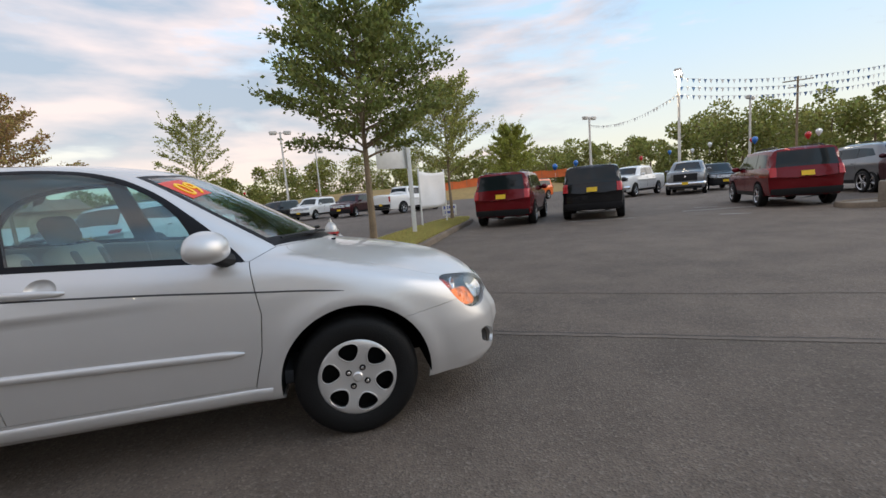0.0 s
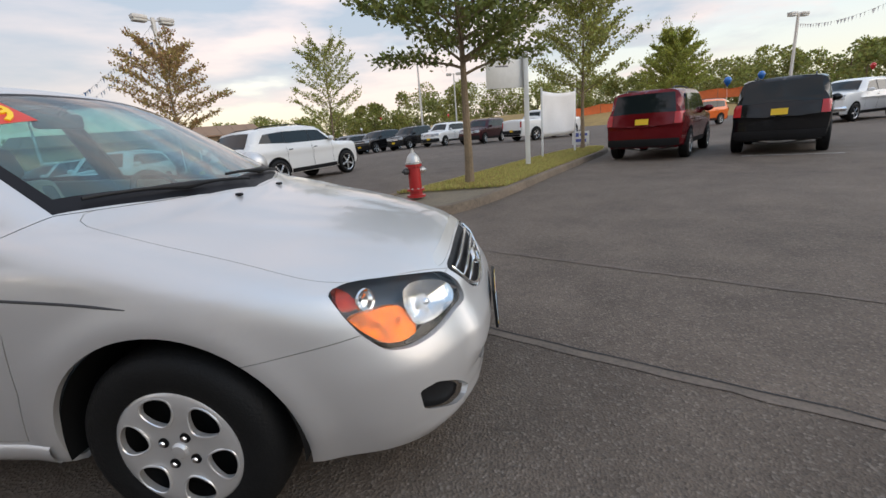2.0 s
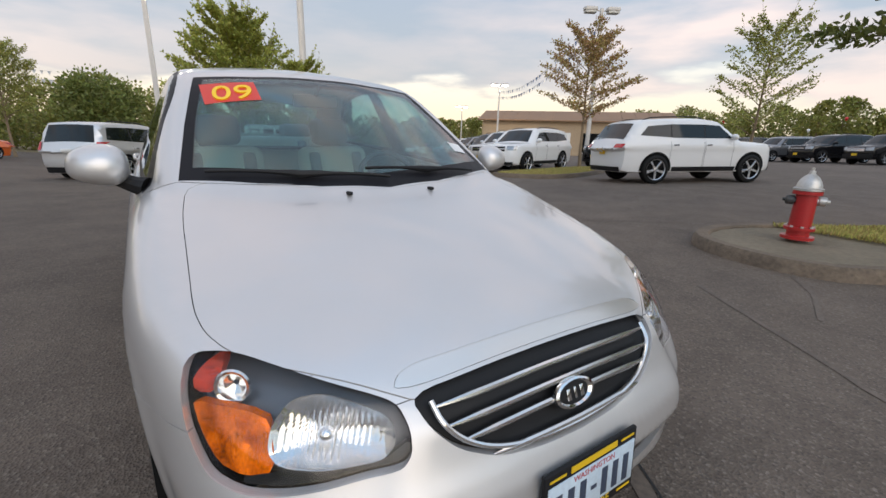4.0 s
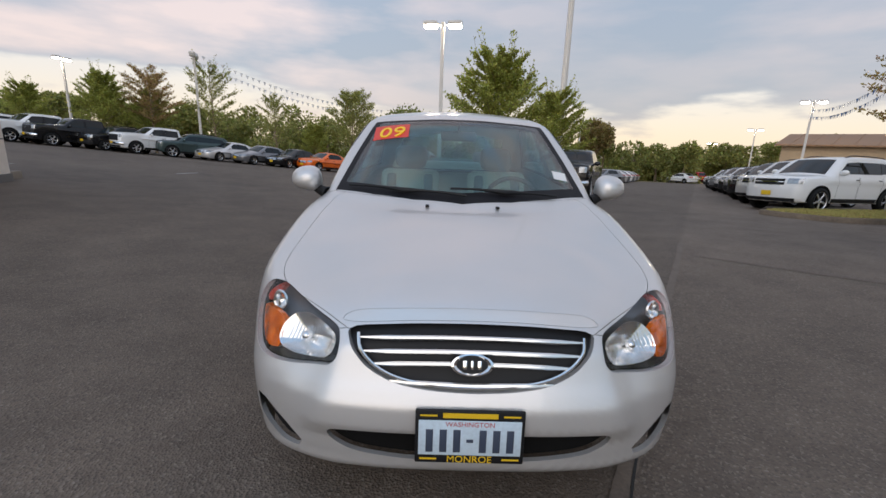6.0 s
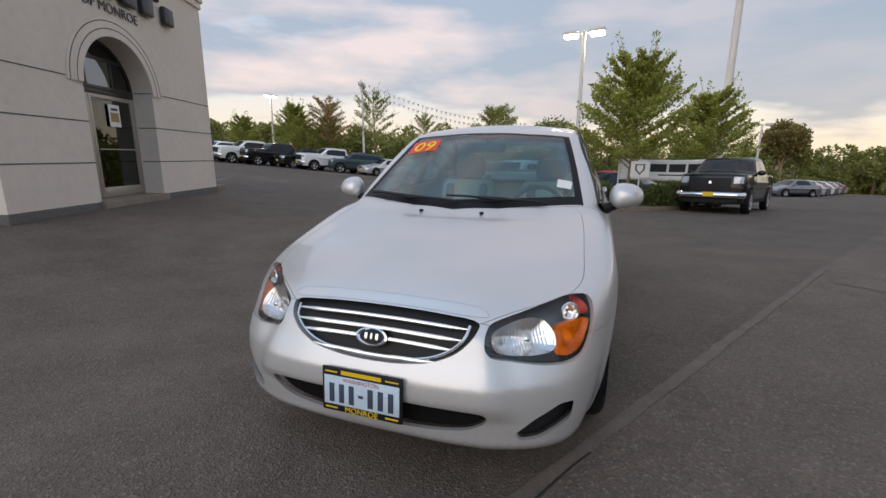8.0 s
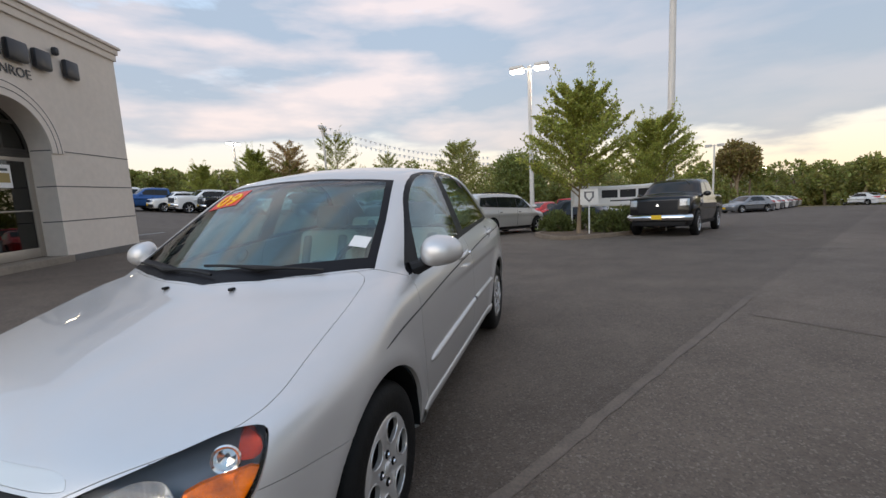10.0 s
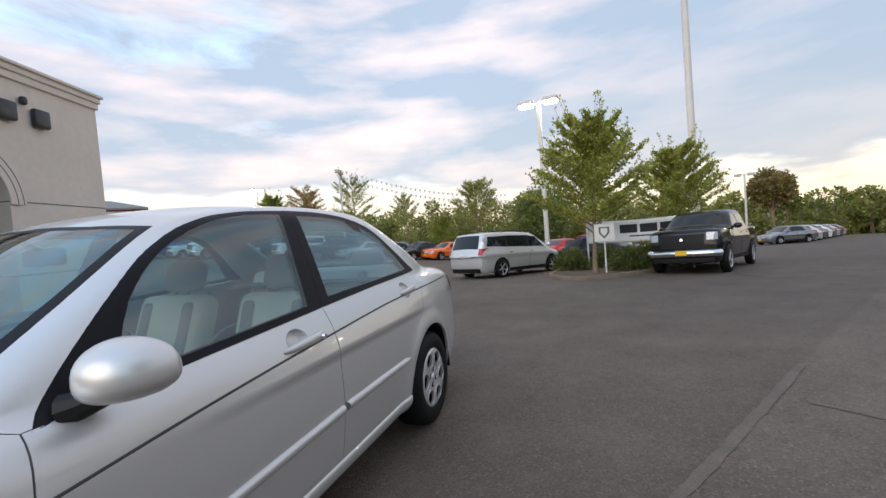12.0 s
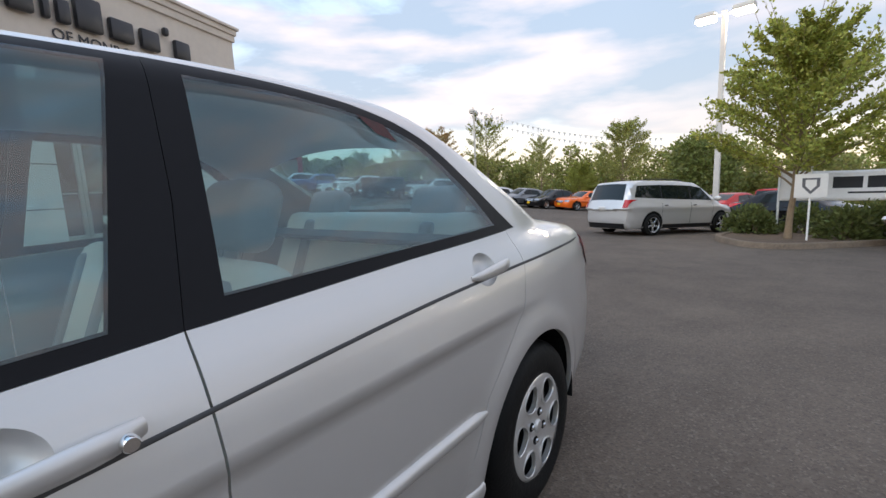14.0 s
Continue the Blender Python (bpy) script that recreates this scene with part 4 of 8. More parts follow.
def build_showroom():
    top = root("showroom_tower", FACADE, "warm grey stucco showroom tower with an arched entrance", "building", kind="structure")
    w, h, base = 6.30, 5.12, -0.3
    a0, a1, spring, t = 1.86, 3.82, 2.54, 0.95
    r, c = (a1 - a0) / 2, (a0 + a1) / 2
    flat = Matrix(((1, 0, 0, 0), (0, 0, 1, 0), (0, 1, 0, 0), (0, 0, 0, 1)))

    def arc(rad, n=33):
        return [(c - rad * math.cos(k), spring + rad * math.sin(k)) for k in np.linspace(0, math.pi, n)]

    bm = bmesh.new()
    prism(bm, [(0, base), (a0, base)] + arc(r) + [(a1, base), (w, base), (w, h), (0, h)], 0, t, flat)
    part("front_wall", bm, STUCCO, top, smooth=False)
    # stepped mouldings round the arch, each a little proud of the last
    for k, (r0, r1, out) in enumerate(((r + 0.002, r + 0.20, 0.034), (r + 0.20, r + 0.34, 0.018))):
        bm = bmesh.new()
        outer, inner = arc(r1), arc(r0)
        ring = [(c - r1, spring)] + outer + [(c + r1, spring), (c + r0, spring)] + inner[::-1] + [(c - r0, spring)]
        prism(bm, ring, -out, -0.0015, flat)
        part("arch_moulding", bm, TRIM_STUCCO, top, smooth=False)
        # a half-round roll along the outer edge; beside it a quirk's shade, painted dark
        bm = bmesh.new()
        tube(bm, [(c - r1, -out, spring)] + [(x, -out, z) for x, z in outer] + [(c + r1, -out, spring)], 0.018, 8)
        part("arch_roll", bm, TRIM_STUCCO, top)
        bm = bmesh.new()
        quirk = [(c - r1 + 0.05, spring)] + arc(r1 - 0.05) + [(c + r1 - 0.05, spring), (c + r1 - 0.066, spring)] + arc(r1 - 0.066)[::-1] + [(c - r1 + 0.066, spring)]
        prism(bm, quirk, -out - 0.004, -out, flat)
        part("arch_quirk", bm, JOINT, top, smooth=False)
    for x0, x1 in ((0, 0.4), (w - 0.4, w)):
        part("side_wall", boxed(x0, x1, t, 12, base, h), STUCCO, top, smooth=False)
    part("back_wall", boxed(0.4, w - 0.4, 11.6, 12, base, h), STUCCO, top, smooth=False)
    part("roof", boxed(0.4, w - 0.4, t, 11.6, h - 0.3, h - 0.1), STUCCO, top, smooth=False)
    # cornice: frieze, neck and cap
    for z0, z1, o in ((h - 0.02, h + 0.14, 0.05), (h + 0.14, h + 0.27, 0.09), (h + 0.27, h + 0.34, 0.14)):
        part("cornice", boxed(-o, w + o, -o, 12 + o, z0, z1, 0.012), TRIM_STUCCO, top)
    # joints across the stucco: thin raised strips, the recess's shade in their dark colour
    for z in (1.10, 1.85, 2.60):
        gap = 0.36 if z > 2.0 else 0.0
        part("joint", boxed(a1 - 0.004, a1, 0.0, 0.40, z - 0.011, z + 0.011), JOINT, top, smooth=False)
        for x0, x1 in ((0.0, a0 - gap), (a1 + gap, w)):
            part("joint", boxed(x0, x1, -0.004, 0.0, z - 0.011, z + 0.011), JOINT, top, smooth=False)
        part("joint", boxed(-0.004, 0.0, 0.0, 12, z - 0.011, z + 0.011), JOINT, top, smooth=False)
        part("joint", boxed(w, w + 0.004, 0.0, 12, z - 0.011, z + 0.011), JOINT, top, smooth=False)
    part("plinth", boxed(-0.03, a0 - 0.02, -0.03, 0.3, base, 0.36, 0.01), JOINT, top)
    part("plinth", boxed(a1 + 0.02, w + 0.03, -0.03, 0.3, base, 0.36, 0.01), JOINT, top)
    part("side_walk", boxed(w + 0.02, w + 0.95, 0.2, 12, base, 0.36, 0.02), CONCRETE, top)
    part("entrance_slab", boxed(a0 - 0.05, a1 + 0.05, -0.10, 2.6, base, 0.37, 0.01), CONCRETE, top)
    # vestibule behind the doors; the unlit room's darkness is put into near-black walls
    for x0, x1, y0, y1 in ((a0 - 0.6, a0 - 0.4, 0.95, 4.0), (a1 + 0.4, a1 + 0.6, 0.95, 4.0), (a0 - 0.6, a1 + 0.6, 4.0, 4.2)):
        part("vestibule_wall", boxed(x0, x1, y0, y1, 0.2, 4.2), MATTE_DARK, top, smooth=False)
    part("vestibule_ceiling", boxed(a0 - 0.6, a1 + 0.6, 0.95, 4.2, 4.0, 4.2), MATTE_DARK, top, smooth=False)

    door = root("entrance_doors", FACADE, "bronze-framed glass double door set back in the arch", "door", kind="structure")
    y = 0.46
    f0, f1, ft = 0.38, 2.46, 0.055

    def bar(x0, x1, z0, z1, name="frame_bar", d=0.06):
        return part(name, boxed(x0, x1, y - d / 2, y + d / 2, z0, z1, 0.004), DOOR_FRAME if name == "frame_bar" else DARK_BRONZE, door)
    bar(a0, a0 + 0.06, f0, f1); bar(a1 - 0.06, a1, f0, f1)
    bar(a0, a1, f1, f1 + 0.09, "transom_bar")
    xm = c - 0.34
    bar(xm - 0.03, xm + 0.03, f1 + 0.09, spring + r - 0.08, "mullion")
    bar(a0 + 0.06, a1 - 0.06, f1 + 0.09, f1 + 0.16, "transom_bar", 0.08)
    bar(xm + 0.70, xm + 0.76, f1 + 0.16, f1 + 0.72, "fanlight_bar")
    bar(a0 + 0.25, a1 - 0.25, f1 + 0.66, f1 + 0.72, "fanlight_bar")
    part("fanlight_pane", boxed(xm + 0.03, xm + 0.70, y - 0.012, y - 0.006, f1 + 0.16, f1 + 0.66), SKY_PANE, door, "fanlight pane that mirrors the sky", smooth=False)
    for x0, x1 in ((a0 + 0.065, xm - 0.004), (xm + 0.004, a1 - 0.065)):
        leaf = part("door_leaf", boxed(x0, x0 + ft * 1.3, y - 0.03, y + 0.03, f0, f1 - 0.01, 0.004), DOOR_FRAME, door)
        part("stile", boxed(x1 - ft * 1.3, x1, y - 0.03, y + 0.03, f0, f1 - 0.01, 0.004), DOOR_FRAME, leaf)
        part("rail", boxed(x0 + ft, x1 - ft, y - 0.028, y + 0.028, f0, f0 + 0.20, 0.004), DOOR_FRAME, leaf)
        part("rail", boxed(x0 + ft, x1 - ft, y - 0.028, y + 0.028, f1 - 0.09, f1 - 0.01, 0.004), DOOR_FRAME, leaf)
        part("pane", boxed(x0 + ft, x1 - ft, y - 0.005, y + 0.005, f0 + 0.19, f1 - 0.08), DOOR_GLASS, leaf)
        bm = bmesh.new()
        tube(bm, [(x0 + 0.06, y - 0.07, 1.36), (x1 - 0.06, y - 0.07, 1.36)], 0.014, 8)
        part("push_bar", bm, DOOR_FRAME, leaf)
    bm = bmesh.new()
    prism(bm, [(a0, f1 + 0.09)] + arc(r - 0.01) + [(a1, f1 + 0.09)], y - 0.005, y + 0.005, flat)
    part("fanlight", bm, DOOR_GLASS, door, smooth=False)
    bm = bmesh.new()
    outer, inner = arc(r), arc(r - 0.06)
    prism(bm, outer + inner[::-1], y - 0.03, y + 0.03, flat)
    part("arch_frame", bm, DARK_BRONZE, door, smooth=False)
    poster = tagged(part("door_poster", boxed(2.98, 3.30, y - 0.042, y - 0.036, 1.83, 2.28), WHITE_PAINT, door, "pale notice taped to the door"), "")
    part("notice_block", boxed(3.02, 3.26, y - 0.045, y - 0.043, 1.93, 2.12), mat("notice_ochre", (0.35, 0.26, 0.10), 0.7), poster)
    part("notice_block", boxed(3.05, 3.23, y - 0.045, y - 0.043, 2.16, 2.21), mat("notice_dark", (0.05, 0.06, 0.06), 0.7), poster)
    # raised sign: plain dark blocks for the name, small letters for the town
    sign = root("facade_sign", FACADE, "raised dark metal lettering over the arch", "sign")
    for x0, x1, z0, z1 in ((1.02, 1.38, 4.22, 4.80), (1.48, 1.84, 4.22, 4.62), (1.95, 2.07, 4.22, 4.70), (2.17, 2.38, 4.22, 4.62), (2.46, 2.92, 4.22, 4.80),
                           (3.05, 3.51, 4.22, 4.62), (3.66, 4.07, 4.22, 4.62), (4.20, 4.32, 4.62, 4.80), (4.44, 4.82, 4.22, 4.62)):
        part("sign_block", boxed(x0, x1, -0.15, -0.02, z0, z1, 0.05), SIGN_METAL, sign)
    word("OF MONROE", 0.26, SIGN_METAL, sign, pose(2.86, -0.02, 3.93 + 0.03, 90, 0, 0), "town_letter")


def word(text, size, material, parent, m, name):
    """Flat letters in the built-in font as a mesh."""
    cu = bpy.data.curves.new(name, "FONT")
    cu.body, cu.size, cu.align_x, cu.extrude, cu.resolution_u = text, size, "CENTER", size * 0.02, 3
    tmp = new("tmp_text", cu)
    me = bpy.data.meshes.new_from_object(tmp.evaluated_get(bpy.context.evaluated_depsgraph_get()))
    bpy.data.objects.remove(tmp)
    # one mesh for each letter: faces grouped by the span of x that they share
    co = np.array([v.co for v in me.vertices])
    spans = []
    for f in me.polygons:
        xs = co[list(f.vertices), 0]
        spans.append([xs.min(), xs.max(), [f.index]])
    spans.sort(key=lambda q: q[0])
    letters = []
    for a, b, faces in spans:
        if letters and a < letters[-1][1] + size * 0.004:
            letters[-1][1] = max(b, letters[-1][1])
            letters[-1][2] += faces
        else:
            letters.append([a, b, faces])
    made = []
    for a, b, faces in letters:
        used = sorted({i for k in faces for i in me.polygons[k].vertices})
        at = {i: j for j, i in enumerate(used)}
        one = bpy.data.meshes.new(name)
        one.from_pydata([tuple(co[i]) for i in used], [], [[at[i] for i in me.polygons[k].vertices] for k in faces])
        one.materials.append(material)
        made.append(link_mesh(name, one, parent, "", m))
    return made


# the shade in joints and quirk as colour; the plinth shares it
JOINT = mat("stucco_joint_shade_and_plinth", (0.12, 0.11, 0.10), 0.9, scale=2, vary=0.2)
DOOR_FRAME = mat("bronze_aluminium", (0.40, 0.355, 0.30), 0.4, 0.4, scale=3, vary=0.08)
DOOR_GLASS = glass("door_glass", (0.30, 0.33, 0.32))
SKY_PANE = glass("fanlight_glass", (0.35, 0.38, 0.36), gloss=0.8, least=0.32)
DARK_BRONZE = mat("dark_bronze_aluminium", (0.055, 0.050, 0.044), 0.4, 0.4, scale=3, vary=0.08)
SIGN_METAL = mat("sign_dark_metal", (0.055, 0.055, 0.06), 0.35, 0.6, scale=3, vary=0.1)
build_showroom()


# paving seams, faded marks
def ribbon(name, pts, half, lift, material, seed, wobble=0.02, parent=None):
    """A flat irregular strip on the ground through points."""
    rnd = random.Random(seed)
    v, f = [], []
    n = 0
    for (ax, ay), (bx, by) in zip(pts, pts[1:]):
        l = math.hypot(bx - ax, by - ay)
        nx, ny = -(by - ay) / l, (bx - ax) / l
        k = max(2, int(l / 0.12))
        for i in range(k + 1):
            u = i / k
            off = rnd.gauss(0, wobble)
            w = half * rnd.uniform(0.85, 1.15)
            x, y = ax + (bx - ax) * u, ay + (by - ay) * u
            for s in (-1, 1):
                px, py = x + nx * (off + s * w), y + ny * (off + s * w)
                v.append((px, py, float(ground_z(px, py)) + lift))
            if i:
                m = len(v)
                f.append((m - 4, m - 3, m - 1, m - 2))
    return tagged(link_mesh(name, raw_mesh(name, v, f, material, smooth=False)), "", kind="structure")


SEAL = mat("worn_seam_dust", (0.140, 0.110, 0.087), 0.85, scale=6, vary=0.35)
CRACK = mat("crack_tar", (0.022, 0.021, 0.020), 0.8, scale=8, vary=0.2)
FADED = mat("faded_line_paint", (0.42, 0.41, 0.39), 0.85, scale=7, vary=0.35)
for k, (pts, half, lift, m_, lab) in enumerate((
        ([(9.0, -4.35), (3.36, -1.0), (0.0, 1.0), (-3.3, 2.98), (-4.2, 3.5)], 0.034, 0.004, SEAL, "pale worn seam between two courses of asphalt"),
        ([(9.0, -4.30), (3.36, -0.96), (0.4, 0.80)], 0.005, 0.0065, CRACK, "thin dark crack along the paving seam"),
        ([(7.0, -1.6), (3.6, 0.37), (1.64, 1.65), (-0.2, 2.9)], 0.018, 0.004, SEAL, "faint pale paving seam"),
        ([(-3.3, 3.2), (-2.6, 4.1), (-1.6, 5.6)], 0.018, 0.004, SEAL, "faint pale paving seam"),
        ([(0.62, 2.9), (0.40, 3.5), (0.1, 3.95)], 0.018, 0.004, SEAL, "faint pale paving seam"))):
    tagged(ribbon("paving_seam", pts, half, lift, m_, 10 + k, 0.004), lab, "paving seam")
for k, (a, b) in enumerate((((6.8, 9.0), (8.4, 8.2)), ((10.4, 8.6), (13.0, 7.6)), ((10.0, 6.8), (10.5, 6.3)), ((11.6, 9.4), (12.2, 9.0)), ((-9.0, -12.2), (-11.0, -12.8)), ((-13.5, -9.5), (-15.2, -9.7)))):
    tagged(ribbon("parking_line", [a, b], 0.045, 0.004, FADED, 40 + k, 0.01), "worn white parking line on the asphalt", "parking line")

# ---- the silver sedan: x ahead from its front axle, y to its left ----
FEATURE = [(-0.02, 0.762), (-0.2, 0.784), (-0.42, 0.805), (-0.88, 0.850), (-1.4, 0.889), (-2.15, 0.930), (-2.9, 0.944), (-3.2, 0.945)]
def hero_field():
    plan = curve_through([(0.95, 0.64), (0.70, 0.762), (0.48, 0.812), (0.25, 0.845), (0, 0.856), (-0.5, 0.864), (-1.5, 0.868), (-2.6, 0.864), (-3.0, 0.838), (-3.5, 0.74)])
    belly = curve_through([(0.16, -0.09), (0.22, -0.058), (0.30, -0.034), (0.34, -0.024), (0.42, -0.013), (0.50, -0.006), (0.62, 0.0), (0.75, -0.004), (0.85, -0.013), (0.95, -0.036), (1.04, -0.064), (1.2, -0.145)])
    crease = curve_through(FEATURE)
    deck = curve_through([(1.0, 0.60), (0.90, 0.690), (0.83, 0.735), (0.72, 0.775), (0.5, 0.84), (0.3, 0.888), (0, 0.942), (-0.15, 0.965), (-0.4, 0.995), (-2.6, 1.085), (-3.0, 1.078), (-3.3, 1.050), (-3.48, 1.018), (-3.6, 0.97)])
    crown = curve_through([(0.95, 0.28), (0.77, 0.225), (0.48, 0.130), (0, 0.07), (-0.3, 0.035), (-2.6, 0.06), (-3.5, 0.09)])
    bow = curve_through([(0, 0), (0.2, 0.003), (0.4, 0.020), (0.55, 0.066), (0.66, 0.133), (0.74, 0.212), (0.80, 0.322), (0.9, 0.67)])
    nose_z = curve_through([(0.12, -0.15), (0.20, -0.075), (0.27, -0.024), (0.33, -0.004), (0.42, 0.0), (0.48, -0.005), (0.52, -0.022), (0.56, -0.045), (0.60, -0.064), (0.68, -0.098), (0.74, -0.135), (0.85, -0.30)])
    tail_z = curve_through([(0.2, 0.10), (0.32, 0.02), (0.45, 0.0), (0.62, 0.02), (0.70, 0.05), (0.9, 0.07), (1.05, 0.10), (1.2, 0.2)])
    roof = curve_through([(-0.3, 1.15), (-0.6, 1.315), (-0.85, 1.416), (-1.1, 1.470), (-1.4, 1.504), (-1.7, 1.512), (-2.0, 1.501), (-2.3, 1.471), (-2.6, 1.409), (-3.0, 1.28)])
    waist = curve_through([(-0.1, 0.64), (-0.3, 0.695), (-0.5, 0.735), (-0.9, 0.770), (-1.5, 0.785), (-2.2, 0.783), (-2.6, 0.760), (-3.0, 0.69)])
    wx, wz, rx, rz = 0.447, 0.77, -0.34, 0.65
    wl, rl = math.hypot(wx, wz), math.hypot(rx, rz)

    def field(p):
        x, y, z = p[..., 0], np.abs(p[..., 1]), p[..., 2]
        flare = sum(0.013 * np.exp(-((np.hypot(x - xc, z - 0.31) - 0.40) / 0.055) ** 2) for xc in (0.0, -2.58))
        u = z - crease(x)
        fold = 0.09 * 0.5 * (u + np.sqrt(u * u + 0.0001)) / (1 + np.exp((x + 0.10) / 0.07))
        side = y - (plan(x) + belly(z) - fold + flare * (z > 0.1))
        top = z - (deck(x) - crown(x) * (y / 0.8) ** 2.2)
        beak = 0.026 / (1 + np.exp((y - (0.44 + 0.35 * (0.62 - z))) / 0.016)) * np.clip((z - 0.36) / 0.06, 0, 1) * np.clip((0.72 - z) / 0.08, 0, 1)
        lip = 0.015 * np.exp(-((z - 0.262) / 0.030) ** 2)
        nose = x - (0.890 - bow(y) + nose_z(z) + beak + lip)
        tail = (-3.57 + 0.8 * bow(y * 0.95) + tail_z(z)) - x
        low = smax(smax(smax(side, top * 0.95, 0.085), nose * 0.9, 0.075), tail * 0.9, 0.07)
        low = smax(low, 0.248 - 0.090 / (1 + np.exp(-(x - 0.36) / 0.04)) - z, 0.03)
        gside = (y - (waist(x) - 0.385 * (z - 1.04) - 0.12 * (z - 1.04) ** 2)) * 0.93
        groof = z - (roof(x) - 0.048 * (y / 0.6) ** 2)
        gws = ((x + 0.19 * (y / 0.66) ** 2 + 0.075) * wx + (z - 0.965) * wz) / wl
        grw = ((x - 0.13 * (y / 0.66) ** 2 + 3.0) * rx + (z - 1.09) * rz) / rl
        green = smax(smax(smax(gside, groof, 0.065), gws, 0.045), grw, 0.05)
        green = smax(green, 0.80 - z, 0.02)
        return smin(low, green, 0.022)
    return field


HERO = hero_field()


def hero_shell(depth, thick, nu=200, nv=196):
    """A closed double skin of the body: outer skin at depth, inner one thicker inside."""
    t = np.linspace(-1, 1, nu)
    edge = 0.56
    ang = np.clip((np.abs(t) - edge) / (1 - edge), 0, 1) * np.sign(t) * (math.pi / 2 - 0.004)
    ax = np.interp(t, [-edge, edge], [-2.85, 0.25])
    phi = np.linspace(0, 2 * math.pi, nv, endpoint=False)
    o = np.zeros((nu, nv, 3))
    o[..., 0], o[..., 2] = ax[:, None], 0.60
    d = np.stack([np.broadcast_to(np.sin(ang)[:, None], (nu, nv)), np.cos(ang)[:, None] * np.cos(phi), np.cos(ang)[:, None] * np.sin(phi)], -1)
    p = cast(HERO, o, d, 2.2)
    n = normal_of(HERO, p, 0.006)
    outer, inner = (p - depth * n).reshape(-1, 3), (p - (depth + thick) * n).reshape(-1, 3)
    f = grid_faces(nu, nv, wrap=True)
    m = nu * nv
    v = np.concatenate([outer, outer.reshape(nu, nv, 3)[[0, -1]].mean(1), inner, inner.reshape(nu, nv, 3)[[0, -1]].mean(1)])
    caps = [(m, (j + 1) % nv, j) for j in range(nv)] + [(m + 1, (nu - 1) * nv + j, (nu - 1) * nv + (j + 1) % nv) for j in range(nv)]
    of = f + caps
    me = bpy.data.meshes.new("shell")
    # wind so that the outer skin faces out
    a, b, c = (outer[i] for i in f[len(f) // 2][:3])
    flip = np.dot(np.cross(b - a, c - a), n.reshape(-1, 3)[f[len(f) // 2][0]]) < 0
    of = [q[::-1] for q in of] if flip else of
    caps_ok = of
    inf = [tuple(i + m + 2 for i in q[::-1]) for q in caps_ok]
    me.from_pydata([tuple(q) for q in v], [], caps_ok + inf)
    me.polygons.foreach_set("material_index", np.array([0] * len(caps_ok) + [1] * len(inf)))
    return me


def cut(me, cutter, op, keep=False):
    """Boolean of two closed meshes; returns a new mesh."""
    a, b = new("work_a", me), new("work_b", cutter)
    md = a.modifiers.new("cut", "BOOLEAN")
    md.operation, md.object, md.solver = op, b, "MANIFOLD"
    md.material_mode = "INDEX"
    dg = bpy.context.evaluated_depsgraph_get()
    out = bpy.data.meshes.new_from_object(a.evaluated_get(dg))
    bpy.data.objects.remove(a)
    bpy.data.objects.remove(b)
    return out


def prism_mesh(outline, m, h0, h1):
    bm = bmesh.new()
    prism(bm, outline, h0, h1, m)
    bmesh.ops.recalc_face_normals(bm, faces=bm.faces)
    bmesh.ops.triangulate(bm, faces=[f for f in bm.faces if len(f.verts) > 4])
    me = bpy.data.meshes.new("cutter")
    bm.to_mesh(me)
    bm.free()
    me.materials.append(None)
    me.materials.append(None)
    me.polygons.foreach_set("material_index", np.ones(len(me.polygons), int))
    return me


SIDEWAYS = Matrix(((1, 0, 0, 0), (0, 0, 1, 0), (0, 1, 0, 0), (0, 0, 0, 1)))     # outline x-z, drawn along y
FRONTAL = Matrix(((0, 0, 1, 0), (1, 0, 0, 0), (0, 1, 0, 0), (0, 0, 0, 1)))      # outline y-z, drawn along x


def area(o):
    return 0.5 * sum(a[0] * b[1] - b[0] * a[1] for a, b in zip(o, o[1:] + o[:1]))


def ccw(o):
    o = [tuple(p) for p in o]
    return o if area(o) > 0 else o[::-1]


def dense(o, step=0.03):
    out = []
    for a, b in zip(o, o[1:] + o[:1]):
        k = max(1, int(math.dist(a, b) / step))
        out += [(a[0] + (b[0] - a[0]) * i / k, a[1] + (b[1] - a[1]) * i / k) for i in range(k)]
    return out


def shrink(o, d):
    return inset_loop(dense(ccw(o)), d)


def mirrored(me):
    out = me.copy()
    n = len(out.vertices)
    co = np.empty(n * 3)
    out.vertices.foreach_get("co", co)
    co[1::3] *= -1
    out.vertices.foreach_set("co", co)
    out.flip_normals()
    return out


def dress(me, material, inner=None):
    """Materials and the true skin's normals for a piece cut from the shell."""
    me.materials.clear()
    me.materials.append(material)
    me.materials.append(inner or material)
    n, nl = len(me.vertices), len(me.loops)
    co = np.empty(n * 3); me.vertices.foreach_get("co", co); co = co.reshape(-1, 3)
    vi = np.empty(nl, int); me.loops.foreach_get("vertex_index", vi)
    pn = np.empty(len(me.polygons) * 3); me.polygons.foreach_get("normal", pn); pn = pn.reshape(-1, 3)
    tot = np.empty(len(me.polygons), int); me.polygons.foreach_get("loop_total", tot)
    lp = np.repeat(np.arange(len(me.polygons)), tot)
    g = normal_of(HERO, co, 0.006)[vi]
    on = np.abs(np.einsum("ij,ij->i", g, pn[lp])) > 0.80
    sgn = np.sign(np.einsum("ij,ij->i", g, pn[lp]))[:, None]
    nor = np.where(on[:, None], g * sgn, pn[lp])
    me.polygons.foreach_set("use_smooth", np.ones(len(me.polygons), bool))
    me.normals_split_custom_set([tuple(q) for q in nor])
    me.update()
    return me


